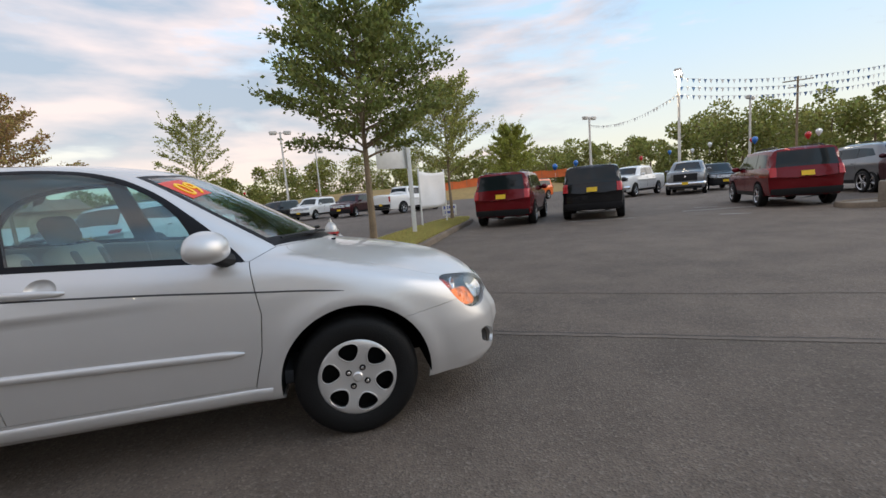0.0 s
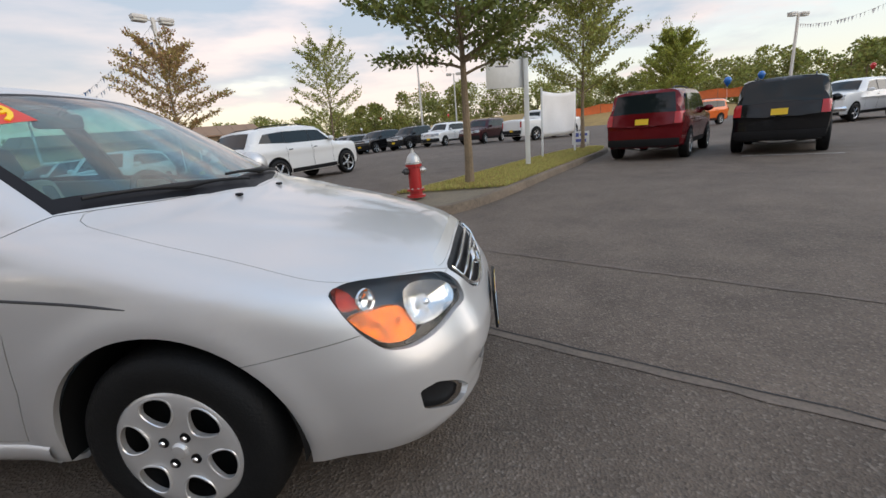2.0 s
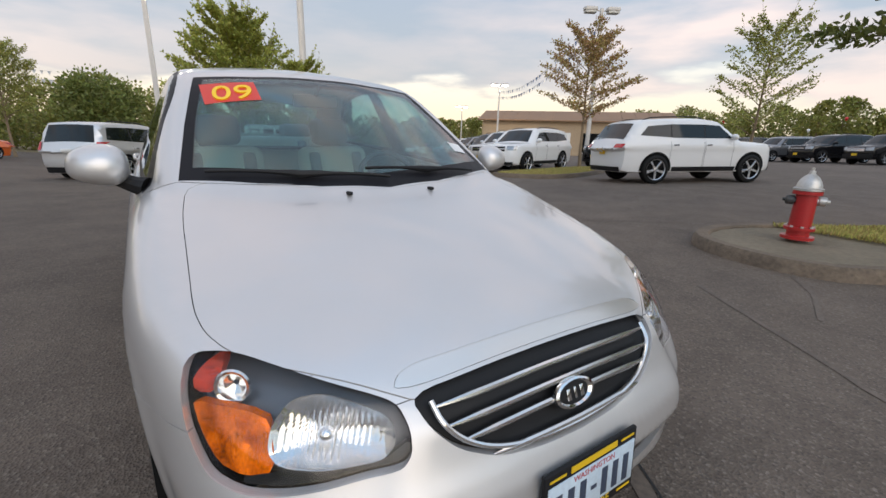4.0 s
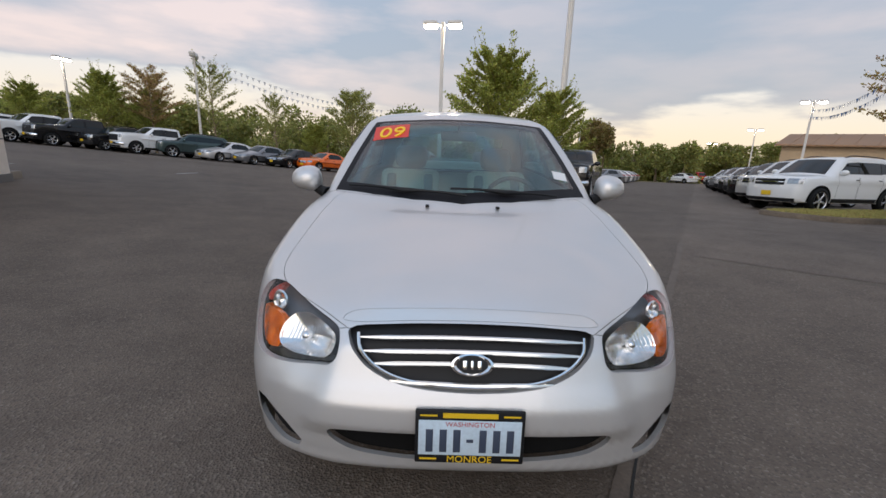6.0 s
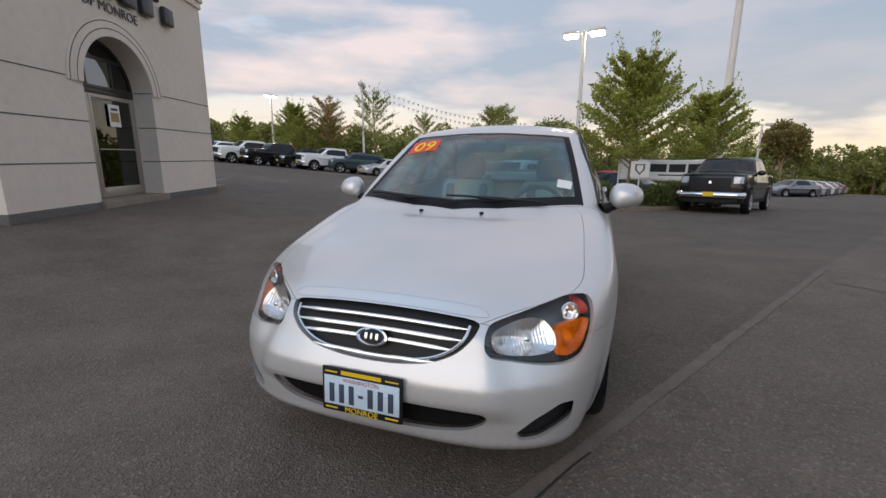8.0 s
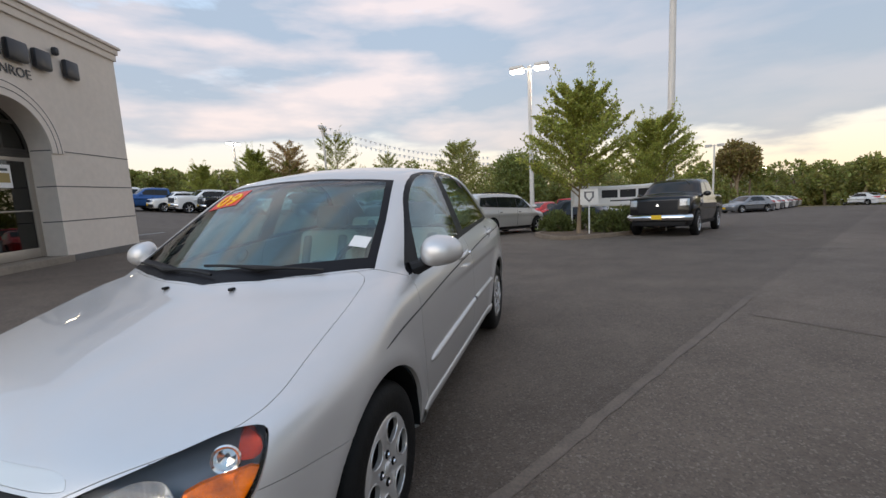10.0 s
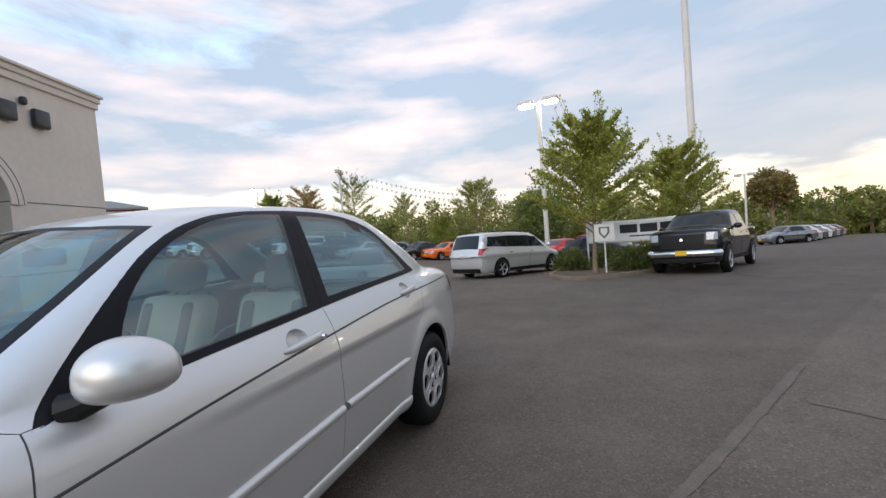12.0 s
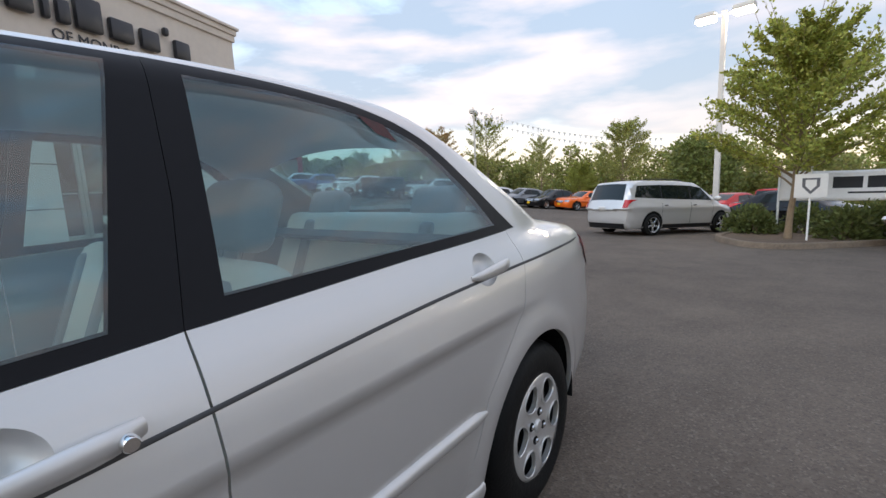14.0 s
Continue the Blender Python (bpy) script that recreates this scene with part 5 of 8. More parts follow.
# outlines (x, z) on the body sides
def arched(points, n=26):
    """A smooth run through (x, z) points, from the first to the last."""
    f = curve_through(points)
    return [(float(x), float(f(x))) for x in np.linspace(points[0][0], points[-1][0], n)]


FRAME_F = [(-0.90, 0.972), (-1.488, 1.006), (-1.524, 1.20)] + arched([(-1.550, 1.449), (-1.35, 1.444), (-1.18, 1.428), (-1.02, 1.390), (-0.86, 1.311), (-0.70, 1.188), (-0.56, 1.058), (-0.455, 0.940)])
GLASS_F = [(-1.400, 1.028)] + arched([(-1.492, 1.430), (-1.35, 1.427), (-1.19, 1.412), (-1.04, 1.374), (-0.885, 1.300), (-0.745, 1.176), (-0.64, 0.982)])
FRAME_R = [(-1.487, 1.006), (-2.0, 1.030)] + arched([(-2.60, 1.050), (-2.50, 1.130), (-2.40, 1.215), (-2.24, 1.338), (-2.10, 1.396), (-1.94, 1.430), (-1.75, 1.446), (-1.549, 1.450)]) + [(-1.523, 1.20)]
GLASS_R = [(-1.558, 1.043)] + arched([(-2.46, 1.071), (-2.36, 1.190), (-2.19, 1.332), (-2.06, 1.378), (-1.94, 1.404), (-1.76, 1.420), (-1.605, 1.423)])
DOOR_F = [(-0.440, 0.945), (-0.405, 0.70), (-0.425, 0.52), (-0.475, 0.345), (-1.475, 0.355), (-1.494, 0.56), (-1.496, 0.80), (-1.488, 1.008), (-0.90, 0.974)]
DOOR_R = [(-1.488, 1.008), (-1.496, 0.80), (-1.494, 0.56), (-1.475, 0.355), (-2.10, 0.365), (-2.155, 0.46), (-2.22, 0.60), (-2.34, 0.70), (-2.47, 0.80), (-2.53, 0.93), (-2.53, 1.048), (-2.0, 1.032)]
FENDER = [(-0.440, 0.945), (-0.33, 0.995), (0.15, 0.975), (0.45, 0.90), (0.66, 0.78), (0.62, 0.58), (0.33, 0.55), (0.30, 0.25), (-0.44, 0.25), (-0.475, 0.345), (-0.425, 0.52), (-0.405, 0.70)]
BUMPER = [(0.20, 0.10), (0.20, 0.583), (0.60, 0.628), (0.74, 0.66), (0.80, 0.706), (1.2, 0.706), (1.2, 0.10)]
# outlines (x, y) from above
HOOD = [(-0.075, 0.0), (-0.12, 0.25), (-0.20, 0.45), (-0.315, 0.665), (-0.10, 0.695), (0.2, 0.708), (0.36, 0.716), (0.44, 0.704), (0.51, 0.672), (0.58, 0.615), (0.67, 0.515), (0.745, 0.425), (0.782, 0.375), (0.82, 0.2), (0.832, 0.0)]
SCREEN = [(-0.085, 0.0), (-0.13, 0.25), (-0.21, 0.45), (-0.335, 0.682), (-0.62, 0.625), (-0.955, 0.545), (-0.90, 0.30), (-0.885, 0.0)]
SCREEN_GLASS = [(-0.165, 0.0), (-0.205, 0.25), (-0.285, 0.45), (-0.375, 0.632), (-0.63, 0.585), (-0.915, 0.512), (-0.868, 0.28), (-0.852, 0.0)]
BACKLIGHT = [(-2.42, 0.0), (-2.425, 0.3), (-2.44, 0.50), (-2.84, 0.575), (-2.93, 0.35), (-2.95, 0.0)]
BOOT = [(-2.985, 0.0), (-2.965, 0.35), (-2.88, 0.60), (-3.3, 0.60), (-3.48, 0.55), (-3.53, 0.0)]
# outlines (y, z) from ahead
GRILLE = [(-0.392, 0.690), (-0.372, 0.640), (-0.320, 0.588), (-0.235, 0.552), (-0.12, 0.537), (0, 0.533)]
TRIM = [(-0.415, 0.694), (-0.400, 0.714), (-0.355, 0.728), (-0.2, 0.740), (0, 0.745)]
INTAKE = [(-0.440, 0.385), (-0.425, 0.405), (-0.3, 0.410), (0, 0.412)]
FOG = [(-0.715, 0.415), (-0.672, 0.420), (-0.590, 0.372), (-0.530, 0.318), (-0.545, 0.290), (-0.605, 0.293), (-0.705, 0.345)]


def both(half, lower=None):
    """A symmetric outline from its half: (y, z) points up to y = 0."""
    return half + [(-a, b) for a, b in half[:-1][::-1]] if lower is None else half + [(-a, b) for a, b in half[:-1][::-1]] + lower


def plan_both(half):
    return half + [(a, -b) for a, b in half[1:-1][::-1]]


def rounded(o, times=2, share=0.25):
    """Cuts the corners of a closed outline until it runs smoothly."""
    o = [tuple(p) for p in o]
    for _ in range(times):
        out = []
        for a, b in zip(o, o[1:] + o[:1]):
            out.append((a[0] + (b[0] - a[0]) * share, a[1] + (b[1] - a[1]) * share))
            out.append((a[0] + (b[0] - a[0]) * (1 - share), a[1] + (b[1] - a[1]) * (1 - share)))
        o = out
    return o


CUPS = ((-1.262, 0.918), (-2.292, 0.958))     # middles of the finger cups (x, z)
LAMP_DIR = Vector((0.77, 0.64, 0))
LAMP_FRAME = Matrix(((0.64, 0, 0.77, 0), (-0.77, 0, 0.64, 0), (0, 1, 0, 0), (0, 0, 0, 1)))   # outline s-z, drawn along LAMP_DIR
LAMP = rounded([(-0.268, 0.742), (-0.18, 0.746), (-0.02, 0.721), (0.10, 0.699), (0.168, 0.681), (0.200, 0.645), (0.208, 0.605), (0.190, 0.580), (0.08, 0.562), (-0.02, 0.550), (-0.10, 0.548), (-0.17, 0.562), (-0.224, 0.62), (-0.254, 0.68)], 2, 0.2)
SILVER = PAINTS["silver"]
CAR_GLASS = glass("car_window_glass", (0.74, 0.88, 0.90), gloss=0.9, least=0.075)
SCREEN_CLEAR = glass("windscreen_glass", (0.58, 0.78, 0.78))
LAMP_CLEAR = glass("lamp_lens_glass", (0.97, 0.97, 0.97), gloss=0.7, least=0.03)
CABIN = mat("cabin_trim_beige", (0.62, 0.57, 0.50), 0.75, scale=4, vary=0.06)
CABIN_DARK = mat("cabin_trim_dark", (0.075, 0.075, 0.08), 0.7, scale=4, vary=0.1)
SEAT_CLOTH = mat("seat_cloth_beige", (0.70, 0.65, 0.57), 0.9, scale=6, vary=0.08, bump=0.3, bscale=300)
SEAT_SHADE = mat("seat_cloth_grey_band", (0.27, 0.27, 0.275), 0.9, scale=6, vary=0.1, bump=0.3, bscale=300)
FRAME_BLACK = mat("window_frame_satin_black", (0.011, 0.011, 0.013), 0.42, spec=0.13, scale=3, vary=0.1)
HOUSING = mat("lamp_housing_grey", (0.13, 0.133, 0.14), 0.34, 0.45)
BOWL = mat("lamp_reflector", (0.80, 0.80, 0.79), 0.10, 0.95, scale=40, vary=0.06)
HUBCAP = mat("hubcap_silver", (0.70, 0.685, 0.665), 0.27, 0.62)
GRILLE_BRIGHT = mat("grille_bar_bright", (0.80, 0.79, 0.77), 0.16, 0.9)
LINE_DARK = mat("crease_shade_grey", (0.05, 0.05, 0.052), 0.6)


def strip_on_side(field, pts, half, proud, side, n=40, taper=True, material=None, name="strip"):
    """A rounded strip that follows the body side along (x, z) points."""
    zc = curve_through(pts)
    xs = np.linspace(min(p[0] for p in pts), max(p[0] for p in pts), n)
    prof = np.array([(-1, -0.001), (-0.9, 0.55), (-0.45, 0.95), (0, 1.0), (0.45, 0.95), (0.9, 0.55), (1, -0.001)])
    k = np.arange(n)
    ends = {"front": n - 1 - k, "rear": k}.get(taper, np.minimum(k, n - 1 - k))
    e = np.minimum(1, 0.35 + ends * 0.25) if taper else np.ones(n)
    z = zc(xs)[:, None] + e[:, None] * half * prof[:, 0]
    o = np.stack([np.broadcast_to(xs[:, None], z.shape), np.zeros_like(z), z], -1)
    p = cast(field, o, np.broadcast_to([0.0, float(side), 0.0], o.shape), 1.3)
    v = p + normal_of(field, p) * (e[:, None] * proud * prof[:, 1])[..., None]
    me = raw_mesh(name, v.reshape(-1, 3), grid_faces(n, len(prof)), material, angle=60)
    return me


def build_sedan():
    car = root("sedan", Matrix(), "silver four-door sedan parked alone on the asphalt lot", "car")
    shell = hero_shell(0.0, 0.018)
    big = 1.3

    def side_prism(o, d=0.0, y0=0.30):
        return prism_mesh(shrink(o, d) if d else dense(ccw(o)), SIDEWAYS, y0, big)

    def front_prism(o, d=0.0, x0=0.35):
        return prism_mesh(shrink(o, d) if d else dense(ccw(o)), FRONTAL, x0, big)

    def top_prism(o, z0, z1, d=0.0):
        return prism_mesh(shrink(o, d) if d else dense(ccw(o)), Matrix(), z0, z1)

    gap = 0.0022
    arch_f = [(0.008 + 0.372 * math.cos(a), 0.312 + 0.372 * math.sin(a)) for a in np.linspace(0, 2 * math.pi, 64, endpoint=False)]
    arch_r = [(x - 2.588, z) for x, z in arch_f]
    arches = [side_prism(arch_f, 0, 0.45), side_prism(arch_r, 0, 0.45)]
    hood_o, screen_o, screen_g = plan_both(HOOD), plan_both(SCREEN), plan_both(SCREEN_GLASS)
    back_o, boot_o = plan_both(BACKLIGHT), plan_both(BOOT)
    grille_o = both(GRILLE)
    trim_o = both(TRIM)
    trim_o = trim_o + [(0.2, 0.712), (0, 0.716), (-0.2, 0.712)]
    grille_o = rounded(grille_o + [(0.2, 0.706), (0, 0.710), (-0.2, 0.706)], 2, 0.2)
    trim_o = rounded(trim_o, 2, 0.2)
    intake_o = both(INTAKE) + [(0.43, 0.355), (0.36, 0.318), (0.2, 0.300), (0, 0.296), (-0.2, 0.300), (-0.36, 0.318), (-0.43, 0.355)]
    intake_o = rounded(intake_o, 2, 0.2)
    hood_o = rounded(hood_o, 2, 0.2)
    lamp_cut = prism_mesh(dense(ccw(LAMP)), LAMP_FRAME, 0.55, big)
    lamp_in = prism_mesh(shrink(LAMP, 0.003), LAMP_FRAME, 0.55, big)
    lamp_cut_r, lamp_in_r = mirrored(lamp_cut), mirrored(lamp_in)

    # what is left of the shell after all openings and panels
    body = shell
    holes = []
    for o in (FRAME_F, FRAME_R, DOOR_F, DOOR_R):
        m = side_prism(o)
        holes += [m, mirrored(m)]
    fender = side_prism(FENDER, 0, 0.30)
    hood_cut = top_prism(hood_o, 0.62, 1.2)
    screen_cut = top_prism(screen_o, 0.90, 1.6)
    back_cut = top_prism(back_o, 1.0, 1.6)
    boot_cut = top_prism(boot_o, 0.98, 1.3)
    grille_cut, trim_cut, intake_cut = front_prism(grille_o), front_prism(trim_o), front_prism(intake_o)
    fog = front_prism(rounded([(-y, z) for y, z in FOG], 2, 0.12))
    fog_r = mirrored(fog)
    bumper_cut = prism_mesh(dense(ccw(BUMPER)), SIDEWAYS, -1.2, 1.2)
    arch_all = arches + [mirrored(a) for a in arches]
    for m in holes + arch_all + [hood_cut, screen_cut, back_cut, boot_cut, grille_cut, trim_cut, intake_cut, lamp_cut, lamp_cut_r, bumper_cut, fender, mirrored(fender)]:
        body = cut(body, m, "DIFFERENCE")
    link_mesh("body", dress(body, SILVER, CABIN), car)

    def panel(name, keep, less, material, inner=None, parent=car, sides=True, label="", src=shell):
        me = cut(src, keep, "INTERSECT")
        for m in less:
            me = cut(me, m, "DIFFERENCE")
        obs = [link_mesh(name, dress(me, material, inner), parent, label)]
        if sides:
            other = mirrored(me)
            obs.append(link_mesh(name, dress(other, material, inner), parent, label))
        return obs

    panel("fender", side_prism(FENDER, gap), [arches[0], hood_cut, lamp_cut, screen_cut, bumper_cut], SILVER, MATTE_DARK)
    cups = [[(xc + 0.060 * math.cos(a), zc + 0.047 * math.sin(a)) for a in np.linspace(0, 2 * math.pi, 40, endpoint=False)] for xc, zc in CUPS]
    doors_f = panel("front_door", side_prism(DOOR_F, gap), [side_prism(cups[0])], SILVER, CABIN)
    doors_r = panel("rear_door", side_prism(DOOR_R, gap), [arches[1], side_prism(cups[1])], SILVER, CABIN)
    # the finger cups behind the handles
    for (xc, zc), doors in zip(CUPS, (doors_f, doors_r)):
        for sg, door in zip((1, -1), doors):
            rr, aa = np.meshgrid(np.linspace(0, 1.02, 12), np.linspace(0, 2 * math.pi, 40, endpoint=False), indexing="ij")
            o = np.stack([xc + 0.060 * rr * np.cos(aa), np.zeros_like(rr), zc + 0.047 * rr * np.sin(aa)], -1)
            p = cast(HERO, o, np.broadcast_to([0.0, float(sg), 0.0], o.shape), 1.3)
            p[..., 1] -= sg * (0.0005 + 0.030 * (1 - np.clip(rr, 0, 1) ** 3))
            link_mesh("handle_cup", raw_mesh("handle_cup", p.reshape(-1, 3), grid_faces(12, 40, wrap=True), SILVER), door, "scooped cup behind the handle")
    panel("hood", top_prism(hood_o, 0.62, 1.2, gap), [trim_cut, grille_cut, lamp_cut, lamp_cut_r], SILVER, CABIN_DARK, sides=False)
    panel("front_bumper", prism_mesh(shrink([(x, max(z, 0.226)) for x, z in BUMPER], gap), SIDEWAYS, -1.2, 1.2), [hood_cut, trim_cut, grille_cut, intake_cut, lamp_cut, lamp_cut_r, fog, fog_r] + arch_all[::2], SILVER, MATTE_DARK, sides=False)
    panel("boot_lid", top_prism(boot_o, 0.98, 1.3, gap), [], SILVER, CABIN_DARK, sides=False)
    panel("hood_trim", front_prism(trim_o, 0.001), [], mat("hood_trim_bright", (0.76, 0.72, 0.67), 0.30, 0.75), sides=False, label="bright trim strip over the grille")
    screen = panel("windscreen", top_prism(screen_g, 0.90, 1.6), [], SCREEN_CLEAR, sides=False)[0]
    panel("windscreen_surround", top_prism(screen_o, 0.90, 1.6, 0.001), [top_prism(screen_g, 0.85, 1.7)], FRAME_BLACK, CABIN_DARK, parent=screen, sides=False, label="black band round the windscreen")
    panel("rear_window", top_prism(back_o, 1.0, 1.6), [], CAR_GLASS, sides=False)
    for o, g, doors in ((FRAME_F, GLASS_F, doors_f), (FRAME_R, GLASS_R, doors_r)):
        frames = panel("window_frame", side_prism(o, 0.0012), [side_prism(g, 0, 0.25)], FRAME_BLACK, CABIN_DARK, label="satin black window frame")
        panes = panel("window_glass", side_prism(g), [], CAR_GLASS)
        for a, b, c in zip(frames, panes, doors):
            a.parent = b.parent = c
    for ob in car.children_recursive:
        if ob.name.startswith(("windscreen", "rear_window", "window_glass")) and "surround" not in ob.name:
            ob.visible_shadow = False

    # lamps
    for k, (c_in, sg) in enumerate(((lamp_in, 1), (lamp_in_r, -1))):
        lens = link_mesh("headlight", dress(cut(shell, c_in, "INTERSECT"), LAMP_CLEAR), car, "headlight with amber indicator under a clear lens")
        lens.visible_shadow = False
        deep = link_mesh("lamp_housing", dress(cut(HOUSING_SHELL, c_in, "INTERSECT"), HOUSING), lens, "dark grey lamp housing")

        def at_lamp(s, z, depth):
            """A point on the lamp's skin, sunk by depth."""
            o = np.array([[0.64 * s, -0.77 * s * sg, z]])
            d = np.array([[0.77, 0.64 * sg, 0.0]])
            p = cast(HERO, o, d, 1.6)
            q = p - depth * normal_of(HERO, p)
            return Vector(q[0])
        fwd = Vector((0.86, 0.5 * sg, 0.1)).normalized()
        # main reflector: a fluted bowl with a squared inner wing
        rim_o = rounded([(0.166, 0.660), (0.10, 0.686), (0.02, 0.703), (-0.036, 0.694), (-0.060, 0.655), (-0.058, 0.612), (-0.032, 0.590), (0.06, 0.584), (0.150, 0.590), (0.176, 0.620)], 2, 0.2)
        rim_o = dense(rim_o, 0.0032)
        nr = 26
        rv = []
        for q in np.linspace(0.06, 1, nr):
            for a, b in rim_o:
                ss, zz = 0.050 + q * (a - 0.050), 0.642 + q * (b - 0.642)
                rv.append((ss, zz, 0.016 + 0.040 * (1 - q**2.2) + 0.0028 * math.sin(ss * 2 * math.pi / 0.0115) * math.sin(math.pi * min(1, q * 1.05))))
        o = np.array([(0.64 * a, -0.77 * a * sg, b) for a, b, _ in rv])
        p = cast(HERO, o, np.broadcast_to([0.77, 0.64 * sg, 0.0], o.shape), 1.6)
        p = p - np.array([c for *_, c in rv])[:, None] * normal_of(HERO, p)
        link_mesh("reflector", raw_mesh("reflector", p, grid_faces(nr, len(rim_o), wrap=True), BOWL), lens, "fluted chrome reflector bowl")
        # black lower lip of the housing
        lip = [(-0.10, 0.560), (-0.02, 0.580), (0.06, 0.578), (0.15, 0.584), (0.19, 0.612), (0.30, 0.60), (0.25, 0.50), (-0.10, 0.50)]
        lm = prism_mesh(dense(ccw(lip)), LAMP_FRAME, 0.55, big)
        lm = lm if sg > 0 else mirrored(lm)
        link_mesh("housing_lip", dress(cut(cut(AMBER_SHELL, lm, "INTERSECT"), c_in, "INTERSECT"), BLACK_PLASTIC), lens, "black lower lip of the lamp housing")
        bm = bmesh.new()
        bmesh.ops.create_uvsphere(bm, u_segments=14, v_segments=10, radius=0.017)
        part("bulb", bm, CHROME, lens, "", Matrix.Translation(at_lamp(0.045, 0.642, 0.036)))
        # small round lamp with a bright ring
        bm = bmesh.new()
        lathe(bm, [(0.006, -0.022), (0.022, -0.014), (0.028, 0.0), (0.034, 0.003), (0.037, -0.002), (0.030, -0.014), (0.010, -0.028)], 24, closed=True)
        m = Matrix.Translation(at_lamp(-0.160, 0.708, 0.024)) @ fwd.to_track_quat("Z", "Y").to_matrix().to_4x4()
        part("side_lamp", bm, BOWL, lens, "small round lamp with a bright ring", m)
        # amber indicator: a ribbed plate over the lower rear corner
        amber = rounded([(-0.240, 0.668), (-0.12, 0.664), (-0.062, 0.650), (-0.040, 0.575), (-0.10, 0.562), (-0.16, 0.574), (-0.21, 0.622)], 1, 0.2)
        am = prism_mesh(dense(ccw(amber)), LAMP_FRAME, 0.55, big)
        am = am if sg > 0 else mirrored(am)
        link_mesh("indicator", dress(cut(AMBER_SHELL, am, "INTERSECT"), AMBER_LENS), lens, "amber indicator")
        red = rounded([(-0.250, 0.700), (-0.225, 0.730), (-0.200, 0.728), (-0.185, 0.684), (-0.236, 0.678)], 1)
        rm = prism_mesh(dense(ccw(red)), LAMP_FRAME, 0.55, big)
        rm = rm if sg > 0 else mirrored(rm)
        link_mesh("side_marker", dress(cut(AMBER_SHELL, rm, "INTERSECT"), MARKER_RED), lens, "red side marker")

    # grille: dark back plate, bright bars and an oval badge
    gr = link_mesh("grille", dress(cut(GRILLE_SHELL, front_prism(grille_o, 0.001), "INTERSECT"), BLACK_PLASTIC), car, "black grille with bright bars")

    def skin_row(yz, lift):
        o = np.array([(0.3, y, z) for y, z in yz], float)
        p = cast(HERO, o, np.broadcast_to([1.0, 0.0, 0.0], o.shape), 1.2)
        return [Vector(q) for q in p + lift * normal_of(HERO, p)]

    def skin_at(y, z, lift):
        return skin_row([(y, z)], lift)[0]
    rows = [(0.672, 0.352), (0.638, 0.340), (0.604, 0.310), (0.570, 0.248)]
    for z0, w in rows:
        bm = bmesh.new()
        pts = skin_row([(y, z0 + 0.010 * (1 - (y / 0.36) ** 2) * (1 if z0 > 0.6 else -1.0) - 0.006) for y in np.linspace(-w, w, 33)], -0.004)
        tube(bm, pts, [0.003 + 0.0048 * min(1, i / 4, (32 - i) / 4) for i in range(33)], 8)
        part("grille_bar", bm, GRILLE_BRIGHT, gr)
    bm = bmesh.new()
    edge = both([(-0.352, 0.676), (-0.345, 0.640), (-0.300, 0.596), (-0.225, 0.565), (-0.12, 0.551), (0, 0.547)])
    for _ in range(3):
        edge = edge[:1] + [((3 * a + c) / 4, (3 * b + d) / 4) if h else ((a + 3 * c) / 4, (b + 3 * d) / 4) for (a, b), (c, d) in zip(edge, edge[1:]) for h in (1, 0)] + edge[-1:]
    pts = skin_row(edge, -0.003)
    tube(bm, pts, 0.0062, 8)
    part("grille_bar", bm, GRILLE_BRIGHT, gr, "bright lower rim of the grille")
    badge_m = Matrix.Translation(skin_at(0, 0.608, 0.006)) @ pose(0, 0, 0, 0, 90 - 22, 0)
    bm = bmesh.new()
    lathe(bm, [(0.046, 0.0), (0.056, 0.006), (0.064, 0.004), (0.066, -0.006), (0.046, -0.006)], 36, closed=True)
    bmesh.ops.scale(bm, verts=bm.verts, vec=(0.52, 1.0, 1.0))
    badge = part("badge", bm, CHROME, gr, "oval chrome badge", badge_m)
    bm = bmesh.new()
    lathe(bm, [(0.0005, 0.002), (0.050, 0.001), (0.052, -0.004)], 36)
    bmesh.ops.scale(bm, verts=bm.verts, vec=(0.52, 1.0, 1.0))
    part("badge_field", bm, BLACK_PLASTIC, badge)
    for y, w in ((-0.022, 0.012), (0.0, 0.008), (0.022, 0.012)):
        part("badge_mark", boxed(-0.013, 0.013, y - w / 2, y + w / 2, 0.001, 0.005, 0.001), CHROME, badge)

    # intake and fog recesses
    link_mesh("lower_intake", dress(cut(RECESS_SHELL, front_prism(intake_o, 0.0006), "INTERSECT"), MATTE_DARK), car, "black lower intake behind the plate")
    for sg in (1, -1):
        me = cut(RECESS_SHELL, fog if sg > 0 else fog_r, "INTERSECT")
        link_mesh("fog_recess", dress(me, BLACK_PLASTIC), car, "black corner recess in the bumper")
    # number plate with its frame
    pm = Matrix.Translation((0.930, -0.004, 0.422)) @ pose(0, 0, 0, 0, -3, 0)
    bm = bmesh.new()
    box(bm, -0.006, 0.006, -0.160, 0.160, -0.084, 0.084, 0.004)
    plate = part("number_plate", bm, BLACK_PLASTIC, car, "pale blue plate in a black dealer frame", pm)
    part("plate_face", boxed(0.003, 0.0085, -0.150, 0.150, -0.056, 0.054, 0.001), PLATE_FACE, plate)
    # plain bars stand for the plate's characters
    for i, y in enumerate((-0.118, -0.078, -0.038, 0.038, 0.078, 0.118)):
        part("plate_mark", boxed(0.008, 0.0096, y - 0.0105, y + 0.0105, -0.046, 0.026, 0.0005), PLATE_BLUE, plate)
